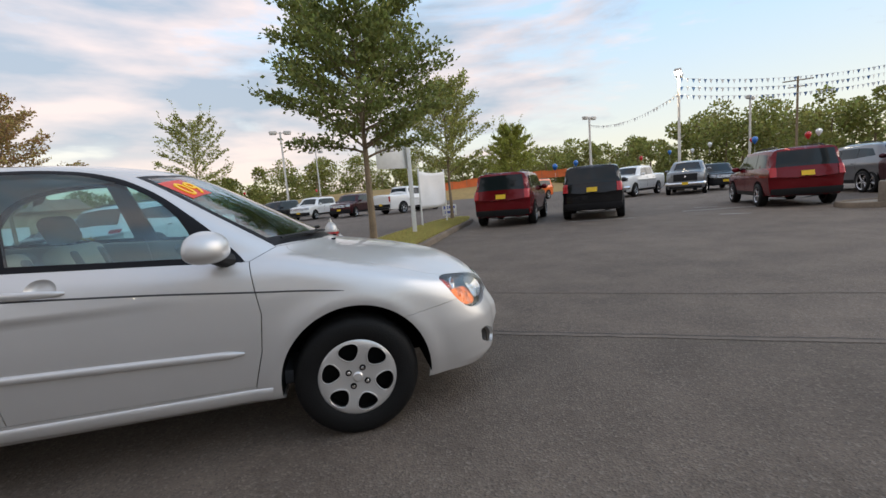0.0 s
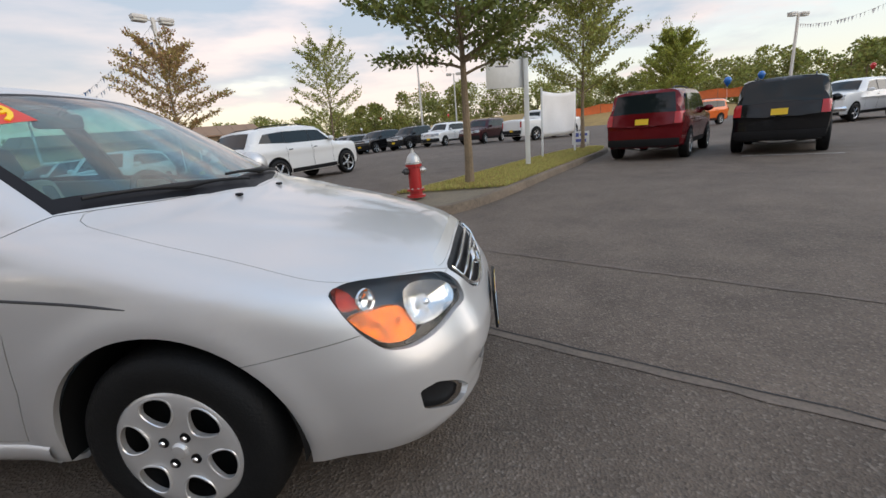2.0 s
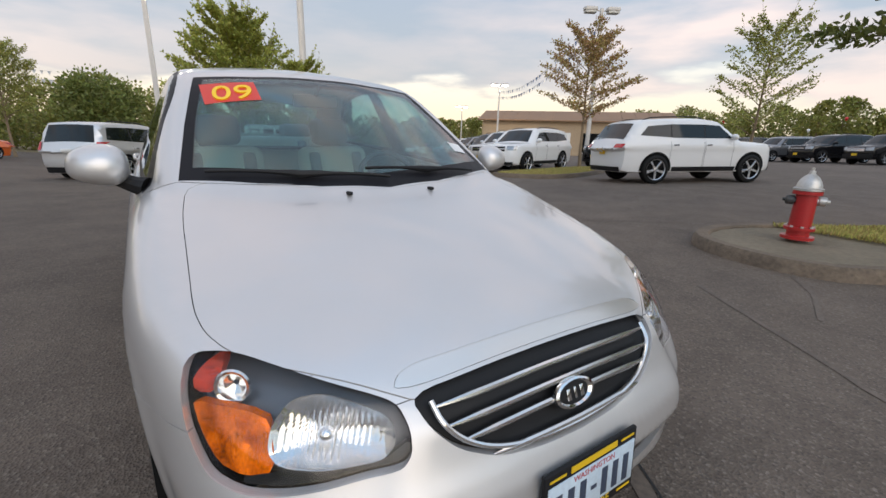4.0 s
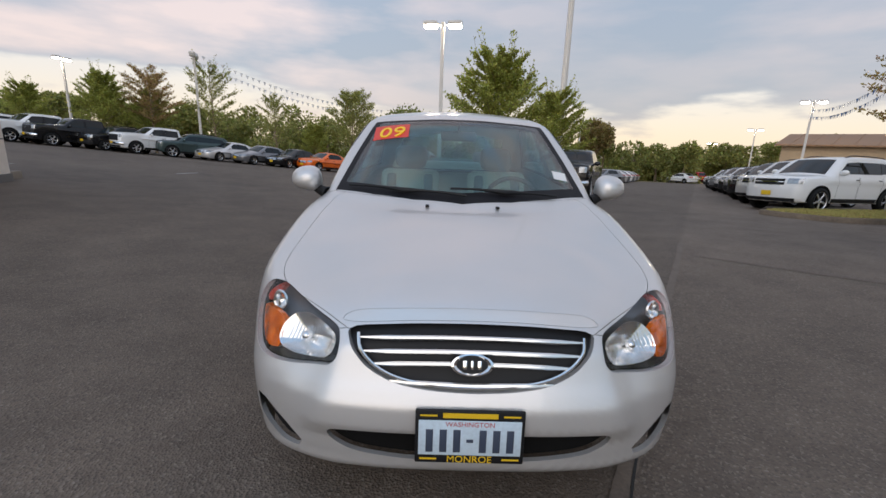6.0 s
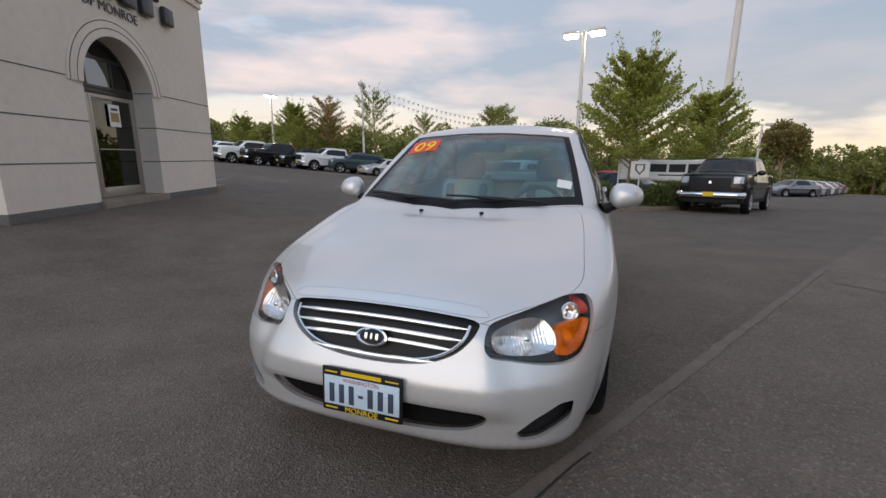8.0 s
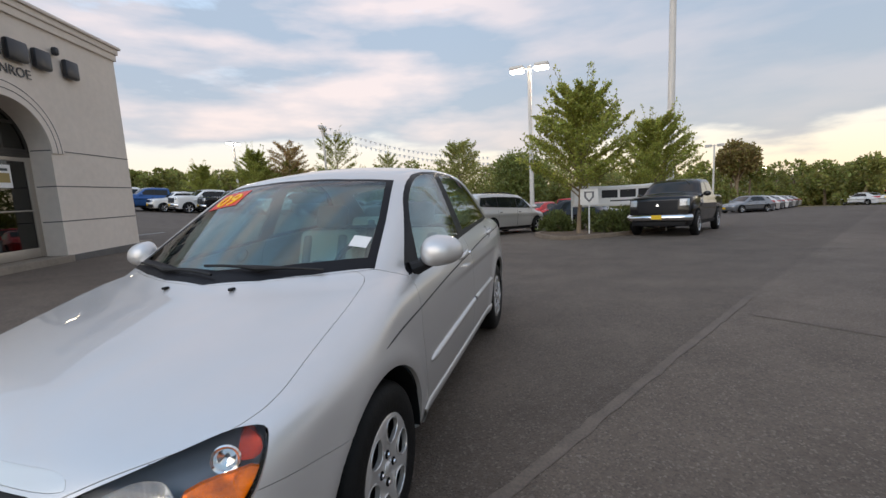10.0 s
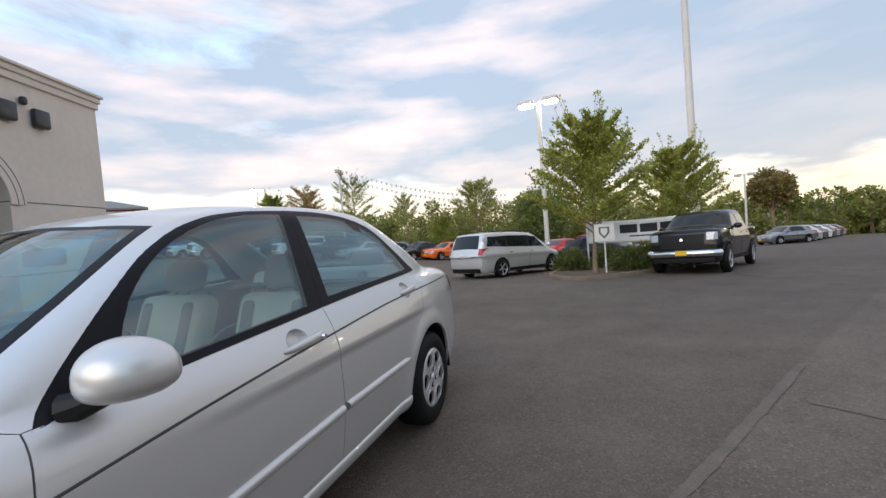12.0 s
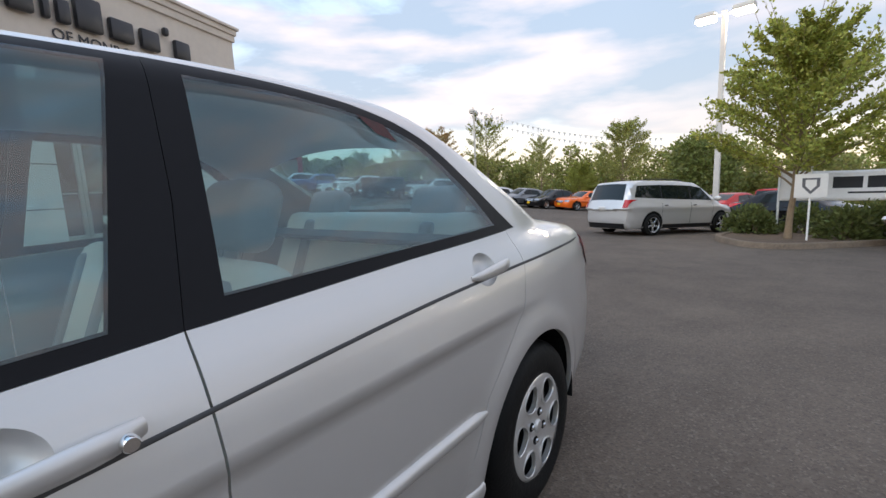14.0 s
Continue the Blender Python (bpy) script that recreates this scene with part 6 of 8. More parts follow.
    part("plate_mark", boxed(0.008, 0.0096, -0.010, 0.010, -0.014, -0.004), PLATE_BLUE, plate)
    part("plate_bar", boxed(0.0055, 0.0078, -0.080, 0.080, 0.062, 0.077), PLATE_YELLOW, plate, "yellow lettering bar")
    for y0, y1 in ((-0.146, -0.096), (0.096, 0.146)):
        part("plate_bar", boxed(0.0055, 0.0076, y0, y1, 0.066, 0.071), PLATE_YELLOW, plate)
        part("plate_bar", boxed(0.0055, 0.0076, y0, y1, -0.072, -0.067), PLATE_YELLOW, plate)
    word("WASHINGTON", 0.021, PLATE_RED, plate, pose(0.0088, 0, 0.036, 90, 0, 90), "state_letter")
    word("MONROE", 0.031, PLATE_YELLOW, plate, pose(0.0064, 0, -0.0805, 90, 0, 90), "town_letter")

    # mouldings, feature line, handles, sill
    for sg, df, dr in ((1, doors_f[0], doors_r[0]), (-1, doors_f[1], doors_r[1])):
        link_mesh("door_moulding", strip_on_side(HERO, [(-0.50, 0.524), (-1.0, 0.545), (-1.480, 0.562)], 0.019, 0.016, sg, taper="front", material=SILVER, name="door_moulding"), df)
        link_mesh("door_moulding", strip_on_side(HERO, [(-1.510, 0.564), (-1.9, 0.565), (-2.205, 0.562)], 0.019, 0.016, sg, taper="rear", material=SILVER, name="door_moulding"), dr)
        # the crease's shade is painted as a thin dark strip
        link_mesh("feature_line", strip_on_side(HERO, FEATURE, 0.0042, 0.0015, sg, n=110, material=LINE_DARK, name="feature_line"), car, "feature line along the flank, its crease's shade as a dark strip")
        link_mesh("sill", strip_on_side(HERO, [(-0.40, 0.300), (-1.3, 0.305), (-2.20, 0.310)], 0.034, 0.012, sg, taper=False, material=SILVER, name="sill"), car)
        for door, xc, zc, l in ((df, -1.290, 0.906, 0.118), (dr, -2.315, 0.953, 0.108)):
            bm = bmesh.new()
            pts = []
            for u in np.linspace(-1, 1, 13):
                x = xc + u * l
                p = cast(HERO, np.array([[x, 0.0, zc - 0.004 * u]]), np.array([[0.0, float(sg), 0.0]]), 1.3)[0]
                pts.append(Vector(p) + Vector((0, sg * (0.015 * (1 - u**4) + 0.001), 0)))
            tube(bm, pts, [0.006 + 0.005 * (1 - u**4) - 0.002 * u for u in np.linspace(-1, 1, 13)], 18)
            for v in bm.verts:
                v.co.z = zc + (v.co.z - zc) * 1.6
            part("door_handle", bm, SILVER, door)
        p = cast(HERO, np.array([[-1.385, 0.0, 0.908]]), np.array([[0.0, float(sg), 0.0]]), 1.3)[0]
        if sg > 0:
            bm = bmesh.new()
            lathe(bm, [(0.0005, 0.034), (0.009, 0.034), (0.011, 0.030), (0.011, 0.0)], 28, "y")
            part("key_lock", bm, CHROME, df, "", Matrix.Translation(p))
        # mirror
        bm = bmesh.new()
        bmesh.ops.create_uvsphere(bm, u_segments=32, v_segments=20, radius=1)
        for v in bm.verts:
            x, y, z = v.co
            back = x < 0
            r = 0.5 + 0.5 * y
            y, z = math.copysign(abs(y) ** 0.82, y), math.copysign(abs(z) ** 0.82, z)
            v.co = Vector(((x * 0.115 if not back else x * 0.06) * (0.85 + 0.15 * r), y * 0.095, (0.085 - 0.010 * y) * z if z > 0 else (0.060 - 0.012 * y) * z))
            if v.co.x < -0.035:
                v.co.x = -0.035
            v.co.x -= 0.025 * y
        mm = Matrix.Translation((-0.600, sg * 0.913, 1.024)) @ (Matrix.Identity(4) if sg > 0 else Matrix.Diagonal((1, -1, 1, 1)))
        bmesh.ops.transform(bm, matrix=mm, verts=bm.verts)
        mir = part("door_mirror", bm, SILVER, df)
        bm = bmesh.new()
        tube(bm, [(-0.53, sg * 0.775, 0.955), (-0.55, sg * 0.81, 0.965), (-0.58, sg * 0.86, 0.985)], [0.040, 0.032, 0.026], 10)
        part("mirror_foot", bm, BLACK_PLASTIC, mir)
    build_wheels(car)
    build_cabin(car)
    # wipers, washer nozzles
    def cowl(y, up):
        return (-0.125 - 0.19 * (y / 0.66) ** 2 - up, y)
    for pts in ([cowl(-0.60, 0.035), cowl(-0.30, 0.022), cowl(0.02, 0.0)], [cowl(-0.06, 0.050), cowl(0.22, 0.030), cowl(0.50, 0.0)]):
        bm = bmesh.new()
        dense_pts = []
        for t in np.linspace(0, 2, 21):
            i = min(int(t), 1)
            u = t - i
            x, y = pts[i][0] * (1 - u) + pts[i + 1][0] * u, pts[i][1] * (1 - u) + pts[i + 1][1] * u
            p = cast(HERO, np.array([[x, y, 0.6]]), np.array([[0.0, 0.0, 1.0]]), 1.2)[0]
            dense_pts.append(Vector(p) + Vector((0.006, 0, 0.016)))
        tube(bm, dense_pts, [0.006 + 0.008 * math.exp(-((t - 1) / 0.25) ** 2) for t in np.linspace(0, 2, 21)], 8)
        part("wiper", bm, BLACK_PLASTIC, car)
    for y in (-0.172, 0.172):
        p = cast(HERO, np.array([[-0.062, y, 0.6]]), np.array([[0.0, 0.0, 1.0]]), 1.2)[0]
        bm = bmesh.new()
        box(bm, -0.014, 0.014, -0.009, 0.009, 0.0, 0.012, 0.004)
        part("washer_nozzle", bm, BLACK_PLASTIC, car, "", Matrix.Translation(p))
    # tail lights
    for sg in (1, -1):
        me = patch_mesh("taillight", side_patch(HERO, [(-3.46, 0.78), (-3.30, 0.80), (-3.24, 0.92), (-3.42, 0.95)], sg, n=(10, 6), proud=0.006), TAILLAMP)
        link_mesh("taillight", me, car)
    return car


def build_wheels(car):
    r, rim_r, h = 0.314, 0.196, 0.098
    bm = bmesh.new()
    lathe(bm, [(rim_r, -h), (rim_r + 0.02, -h - 0.006), (r - 0.05, -h - 0.008), (r - 0.018, -h + 0.008), (r - 0.004, -h + 0.03), (r, -h + 0.06), (r, h - 0.06), (r - 0.004, h - 0.03), (r - 0.018, h - 0.008), (r - 0.035, h + 0.002), (r - 0.05, h + 0.008), (rim_r + 0.03, h + 0.009), (rim_r + 0.012, h + 0.004), (rim_r, h), (rim_r - 0.012, h - 0.05), (rim_r - 0.012, -h + 0.02)], 64, "y", closed=True)
    tyre = finish(bm, "tyre", RUBBER)
    bm = bmesh.new()
    lathe(bm, [(0.001, h - 0.075), (0.12, h - 0.070), (rim_r, h - 0.072), (rim_r, -h)], 40, "y")
    disc = finish(bm, "brake_disc", MATTE_DARK)
    # hubcap: a dished plate with six oval openings
    bm = bmesh.new()
    lathe(bm, [(0.0005, h - 0.004), (0.055, h - 0.006), (0.10, h - 0.002), (0.15, h + 0.004), (0.186, h + 0.002), (0.200, h - 0.006), (0.204, h - 0.016), (0.196, h - 0.022), (0.15, h - 0.012), (0.05, h - 0.02), (0.0005, h - 0.02)], 72, "y")
    bmesh.ops.recalc_face_normals(bm, faces=bm.faces)
    cap = bpy.data.meshes.new("hubcap")
    bm.to_mesh(cap)
    bm.free()
    lips = []
    for k in range(6):
        a = math.pi / 6 + k * math.pi / 3
        pts = []
        for t in np.linspace(0, 2 * math.pi, 28, endpoint=False):
            rad, tan = 0.134 + 0.047 * math.cos(t), 0.0505 * math.sin(t) * (1 + 0.30 * math.cos(t))
            pts.append((rad * math.cos(a) - tan * math.sin(a), rad * math.sin(a) + tan * math.cos(a)))
        cap = cut(cap, prism_mesh(ccw(pts), SIDEWAYS, -0.1, 0.3), "DIFFERENCE")
        lips.append([(x, h + 0.0015 * math.cos(4 * (math.hypot(x, z) - 0.1)), z) for x, z in pts + pts[:1]])
    bm = bmesh.new()
    bm.from_mesh(cap)
    cap = finish(bm, "hubcap", HUBCAP, angle=40)
    rolled = []
    for lp in lips:
        bm = bmesh.new()
        tube(bm, lp, 0.0036, 6)
        rolled.append(finish(bm, "hole_lip", HUBCAP))
    bm = bmesh.new()
    lathe(bm, [(0.0005, h + 0.006), (0.020, h + 0.004), (0.026, h - 0.002), (0.026, h - 0.01)], 28, "y")
    boss = finish(bm, "centre_cap", HUBCAP)
    bm = bmesh.new()
    lathe(bm, [(0.0005, 0.010), (0.007, 0.010), (0.0095, 0.006), (0.0095, -0.004)], 6, "y")
    nut = finish(bm, "wheel_nut", CHROME, smooth=False)
    bm = bmesh.new()
    lathe(bm, [(0.012, -0.001), (0.016, 0.001), (0.016, -0.006)], 20, "y")
    seat = finish(bm, "nut_seat", MATTE_DARK)
    for sg in (1, -1):
        for xw, spin in ((0.0, 14 if sg < 0 else 40), (-2.61, 25)):
            m = pose(xw, sg * 0.742, r - 0.004, 0, spin, 0 if sg > 0 else 180)
            w = link_mesh("wheel", tyre, car, "", m)
            link_mesh("brake_disc", disc, w)
            c = link_mesh("hubcap", cap, w, "silver six-hole hubcap")
            link_mesh("centre_cap", boss, w)
            for me in rolled:
                link_mesh("hole_lip", me, w)
            for k in range(4):
                a = math.pi / 4 + k * math.pi / 2
                p = (0.052 * math.cos(a), h - 0.004, 0.052 * math.sin(a))
                link_mesh("wheel_nut", nut, w, "", Matrix.Translation(p))
                link_mesh("nut_seat", seat, w, "", Matrix.Translation(p))
            bm = bmesh.new()
            pts = [(0.3715 * math.cos(a), 0.3715 * math.sin(a)) for a in np.linspace(-0.10, math.pi + 0.10, 40)]
            lo = [bm.verts.new((xw + 0.008 + (0.014 if xw < 0 else 0) + x, sg * 0.838, 0.312 + z)) for x, z in pts]
            hi = [bm.verts.new((v.co.x, sg * 0.46, v.co.z)) for v in lo]
            for i in range(len(lo) - 1):
                bm.faces.new((lo[i], lo[i + 1], hi[i + 1], hi[i]))
            bm.faces.new(hi)
            part("wheel_well", bm, MATTE_DARK, car)


def cushion(bm, x0, x1, y0, y1, z0, z1, bevel, m=None):
    box(bm, x0, x1, y0, y1, z0, z1, bevel, m, 4)


def build_cabin(car):
    def seat(name, x, y, w, back_h, tilt, rest=True):
        bm = bmesh.new()
        cushion(bm, -0.26, 0.26, -w, w, 0.0, 0.16, 0.06)
        st = part(name, bm, SEAT_CLOTH, car, "beige cloth car seat", Matrix.Translation((x, y, 0.36)))
        bm = bmesh.new()
        cushion(bm, -0.075, 0.075, -w, w, 0.0, back_h, 0.06)
        part("seat_back", bm, SEAT_CLOTH, st, "", pose(-0.24, 0, 0.10, 0, -tilt, 0))
        for s in (-1, 1):
            bm = bmesh.new()
            cushion(bm, 0.02, 0.088, s * w * 0.62 - 0.045, s * w * 0.62 + 0.045, 0.06, back_h - 0.05, 0.03)
            part("seat_bolster", bm, SEAT_SHADE, st, "grey side bolster", pose(-0.24, 0, 0.10, 0, -tilt, 0))
        return st
    for sg in (1, -1):
        st = seat("front_seat", -1.32, sg * 0.37, 0.25, 0.62, 20)
        bm = bmesh.new()
        cushion(bm, -0.055, 0.055, -0.135, 0.135, 0.64, 0.83, 0.05)
        tube(bm, [(0, -0.05, 0.58), (0, -0.05, 0.68)], 0.007, 6)
        tube(bm, [(0, 0.05, 0.58), (0, 0.05, 0.68)], 0.007, 6)
        part("headrest", bm, SEAT_SHADE, st, "grey headrest", pose(-0.24, 0, 0.10, 0, -20, 0))
    st = seat("rear_seat", -2.17, 0.0, 0.62, 0.68, 22)
    for y in (-0.36, 0.36):
        bm = bmesh.new()
        cushion(bm, -0.05, 0.05, -0.13, 0.13, 0.64, 0.80, 0.045)
        part("headrest", bm, SEAT_SHADE, st, "grey headrest", pose(-0.24, y, 0.10, 0, -22, 0))
    # dashboard with an instrument hood, parcel shelf, floor, door cards are the shell's own lining
    bm = bmesh.new()
    o = [(-0.22, 0.80), (-0.22, 0.915), (-0.42, 0.935), (-0.60, 0.925), (-0.70, 0.88), (-0.72, 0.74), (-0.55, 0.55), (-0.30, 0.55)]
    prism(bm, ccw(o), -0.66, 0.66, SIDEWAYS)
    part("dashboard", bm, CABIN_DARK, car)
    bm = bmesh.new()
    prism(bm, ccw([(-0.50, 0.92), (-0.52, 0.965), (-0.62, 0.985), (-0.72, 0.965), (-0.70, 0.90)]), 0.20, 0.54, SIDEWAYS)
    part("instrument_hood", bm, CABIN_DARK, car)
    bm = bmesh.new()
    lathe(bm, [(0.18 + 0.015 * math.cos(a), 0.015 * math.sin(a)) for a in np.linspace(0, 2 * math.pi, 10, endpoint=False)], 36, closed=True)
    box(bm, -0.18, 0.18, -0.022, 0.022, -0.03, 0.0, 0.01)
    box(bm, -0.06, 0.06, -0.17, 0.06, -0.045, 0.01, 0.02)
    part("steering_wheel", bm, CABIN_DARK, car, "", Matrix.Translation((-0.82, 0.37, 0.89)) @ pose(0, 0, 0, 0, 65, 0) @ pose(0, 0, 0, 0, 0, 90))
    bm = boxed(-2.95, -2.36, -0.62, 0.62, 1.0, 1.02, 0.005)
    part("parcel_shelf", bm, CABIN_DARK, car)
    bm = boxed(-2.6, -0.3, -0.72, 0.72, 0.28, 0.36, 0.02)
    part("cabin_floor", bm, CABIN_DARK, car)
    # rear-view mirror on the screen
    bm = bmesh.new()
    box(bm, -0.015, 0.015, -0.115, 0.115, -0.032, 0.032, 0.014)
    tube(bm, [(0.0, 0, 0.02), (0.08, 0, 0.07)], 0.008, 6)
    part("rear_view_mirror", bm, CABIN_DARK, car, "", Matrix.Translation((-0.93, 0, 1.315)))


PLATE_FACE = mat("plate_pale_blue", (0.55, 0.66, 0.74), 0.35, scale=9, vary=0.12)
PLATE_BLUE = mat("plate_dark_blue", (0.045, 0.06, 0.095), 0.5)
PLATE_RED = mat("plate_red", (0.45, 0.03, 0.04), 0.5)


def faceted(name, color):
    """Coloured lamp plastic over a mirror of flat facets."""
    m = mat(name, color, 0.18, 0.5, coat=0.1, spec=0.25, scale=15, vary=0.75)
    nt = m.node_tree
    co, vo, bp = nt.nodes.new("ShaderNodeTexCoord"), nt.nodes.new("ShaderNodeTexVoronoi"), nt.nodes.new("ShaderNodeBump")
    vo.feature, vo.inputs["Scale"].default_value = "SMOOTH_F1", 17
    bp.inputs["Strength"].default_value, bp.inputs["Distance"].default_value = 0.7, 0.03
    nt.links.new(co.outputs["Object"], vo.inputs["Vector"])
    nt.links.new(vo.outputs["Distance"], bp.inputs["Height"])
    nt.links.new(bp.outputs[0], nt.nodes["Principled BSDF"].inputs["Normal"])
    return m


AMBER_LENS = faceted("amber_lens", (0.92, 0.17, 0.0))
MARKER_RED = faceted("marker_red", (0.62, 0.05, 0.015))
GRILLE_SHELL = hero_shell(0.022, 0.02, 120, 130)
RECESS_SHELL = hero_shell(0.035, 0.02, 120, 130)
HOUSING_SHELL = hero_shell(0.062, 0.02, 120, 130)
AMBER_SHELL = hero_shell(0.020, 0.012, 120, 130)
build_sedan()


def screen_labels():
    """What is stuck on the glass: the model year at the top of the screen, a paper tag low down."""
    car = bpy.data.objects["sedan"]

    def on_screen(x, y, lift):
        p = cast(HERO, np.array([[x, y, 0.7]]), np.array([[0.0, 0.0, 1.0]]), 1.2)
        n = normal_of(HERO, p)
        return p[0] + lift * n[0], n[0]

    def sheet(name, x0, x1, y0, y1, lift, material, parent, label=""):
        u, v = np.meshgrid(np.linspace(0, 1, 7), np.linspace(0, 1, 5), indexing="ij")
        o = np.stack([x0 + (x1 - x0) * v + SKEW * (y0 + (y1 - y0) * u - y0), y0 + (y1 - y0) * u, np.full_like(u, 0.7)], -1)
        p = cast(HERO, o, np.broadcast_to([0.0, 0.0, 1.0], o.shape), 1.2)
        p = p + lift * normal_of(HERO, p)
        return link_mesh(name, raw_mesh(name, p.reshape(-1, 3), grid_faces(7, 5), material), parent, label)

    SKEW = 0.14
    tag = sheet("year_sticker", -0.715, -0.865, -0.535, -0.315, 0.0025, mat("sticker_red", (0.70, 0.05, 0.03), 0.4), car, "red sticker with yellow year numerals on the screen")
    p, n = on_screen(-0.728 + SKEW * 0.11, -0.425, 0.004)
    n = Vector(n)
    right = Vector((SKEW, 1, 0)) - n * Vector((SKEW, 1, 0)).dot(n)
    right.normalize()
    up = n.cross(right)
    m = Matrix((right, up, n)).transposed().to_4x4()
    m.translation = Vector(p)
    w = word("09", 0.172, mat("sticker_yellow", (1.0, 0.62, 0.02), 0.4), tag, m, "year_numeral")
    SKEW = -0.2
    sheet("paper_tag", -0.405, -0.475, 0.525, 0.605, 0.0025, WHITE_PAINT, car, "small white paper tag inside the screen")


screen_labels()


def window_tag():
    me = patch_mesh("window_tag", side_patch(HERO, [(-2.115, 1.325), (-2.045, 1.345), (-2.00, 1.392), (-2.085, 1.372)], 1, n=(6, 4), proud=0.003), mat("tag_dark_red", (0.06, 0.012, 0.012), 0.6, scale=60, vary=0.6))
    door = [ob for ob in bpy.data.objects["sedan"].children if ob.name.startswith("rear_door")][0]
    link_mesh("window_tag", me, door, "dark red tag stuck on the rear side glass")


window_tag()

# ---- parked vehicles, each at its place ----
vehicle("suv", "red", 5.9, 11.3, 57, "deep red compact suv with dark rear glass")
vehicle("suv", "black", 8.6, 10.6, 56, "black compact suv with yellow dealer plate")
vehicle("suv", "red", 13.75, 8.3, 57, "glossy deep red suv with dark rear glass")
vehicle("big_suv", "maroon", 18.0, 6.6, 62, "dark maroon suv behind a lamp post")
vehicle("big_suv", "grey", 19.5, 9.5, 62, "silver grey suv behind the red ones")
vehicle("pickup", "white", 18.6, 22.0, -150, "white pickup truck facing the drive")
vehicle("pickup", "grey", 20.5, 19.3, -136, "silver grey pickup truck facing the drive")
vehicle("suv", "black", 23.6, 20.5, -120, "black suv behind the silver pickup")
vehicle("suv", "red", 25.0, 16.8, -120, "deep red suv behind the silver pickup")
vehicle("suv", "orange", 15.0, 30.0, -150, "yellow-orange small suv far down the drive")
vehicle("pickup", "white", 5.0, 29.6, 38, "white crew cab pickup truck across the drive")
for k, (c, kd, lab) in enumerate([("maroon", "suv", "maroon suv"), ("white", "suv", "white suv"), ("black", "suv", "black suv"), ("black", "big_suv", "black suv"), ("grey", "suv", "grey suv"), ("black", "suv", "black suv"), ("grey", "big_suv", "silver grey suv"), ("white", "suv", "white suv"), ("grey", "sedan", "grey sedan")]):
    vehicle(kd, c, 0.7 - 2.95 * k, 30.6 + 2.05 * k - 0.18 * k * k, -118, lab + " parked in the row across the drive", "row across the drive")
vehicle("big_suv", "white", -5.4, 12.2, 66, "white suv beside a grass island")
vehicle("big_suv", "black", -11.2, 18.4, -95, "black suv behind the bronze tree")
for k, (c, kd, lab) in enumerate([("white", "big_suv", "white suv"), ("silver", "big_suv", "silver suv"), ("black", "big_suv", "black suv"), ("grey", "suv", "grey suv"), ("black", "suv", "black suv"), ("silver", "suv", "silver suv"), ("grey", "big_suv", "grey suv"), ("white", "suv", "white suv"), ("black", "suv", "black suv"), ("silver", "suv", "silver suv")]):
    vehicle(kd, c, -12.0 - 2.72 * k, 12.4 + 1.48 * k, -75, lab + " nose-out in the angled row", "angled row")
vehicle("van", "silver", -17.6, -1.4, 149, "silver minivan parked beside the mulch bed")
vehicle("pickup", "black", -16.3, 5.45, -25, "black pickup truck with a chrome bumper")
vehicle("sedan", "bright_red", -27.5, 0.2, 150, "bright red sedan behind the minivan")
vehicle("suv", "bright_red", -32.0, 2.5, 150, "red suv behind the mulch bed")
vehicle("sedan", "black", -22.0, 2.6, 60, "black sedan behind the mulch bed")
for k, (c, kd) in enumerate([("orange", "coupe"), ("black", "sedan"), ("grey", "sedan"), ("silver", "sedan"), ("teal", "big_suv"), ("white", "pickup"), ("black", "suv"), ("black", "pickup"), ("white", "pickup"), ("white", "suv"), ("blue", "pickup"), ("white", "pickup")]):
    vehicle(kd, c, -33 + 0.68 * k, -9.5 - 2.2 * k, (-30, -24, -28, -26, -50, -30, -24, -28, -22, -26, -24, -28)[k], f"{c.replace('teal', 'grey-green')} {SPECS[kd]['name'].replace('_', ' ')} parked in the far row", "far row")
for k in range(8):
    c = ("grey", "silver", "grey", "white", "grey", "silver", "grey", "silver")[k]
    vehicle("sedan", c, -42 - 3.0 * k, 16.5 + 1.6 * k, -60, f"{c} sedan in a long row down the slope", "downhill row")
vehicle("suv", "bright_red", -66, 39.2, -160, "red suv at the foot of the lot")
vehicle("sedan", "white", -61, 35.0, -160, "white sedan at the foot of the lot")

# ---- trees and planting ----
def leaf_sheet(name, centres, dirs, size, aspect, material, rnd):
    """Small folded leaves, one quad pair each, at given places; dirs: their long way."""
    n = len(centres)
    c, d = np.asarray(centres, float), np.asarray(dirs, float)
    d /= np.linalg.norm(d, axis=1, keepdims=True) + 1e-9
    q = rnd.normal(size=(n, 3))
    s = np.cross(d, q)
    s /= np.linalg.norm(s, axis=1, keepdims=True) + 1e-9
    l = size * rnd.uniform(0.6, 1.3, (n, 1))
    w = l * aspect
    v = np.stack([c, c + d * l * 0.5 + s * w * 0.5, c + d * l, c + d * l * 0.5 - s * w * 0.5], 1).reshape(-1, 3)
    me = bpy.data.meshes.new(name)
    me.vertices.add(4 * n)
    me.vertices.foreach_set("co", v.ravel())
    me.loops.add(4 * n)
    me.loops.foreach_set("vertex_index", np.arange(4 * n))
    me.polygons.add(n)
    me.polygons.foreach_set("loop_start", np.arange(n) * 4)
    me.polygons.foreach_set("loop_total", np.full(n, 4))
    me.materials.append(material)
    me.update(calc_edges=True)
    me.validate()
    return me


TREE_KITS = {}


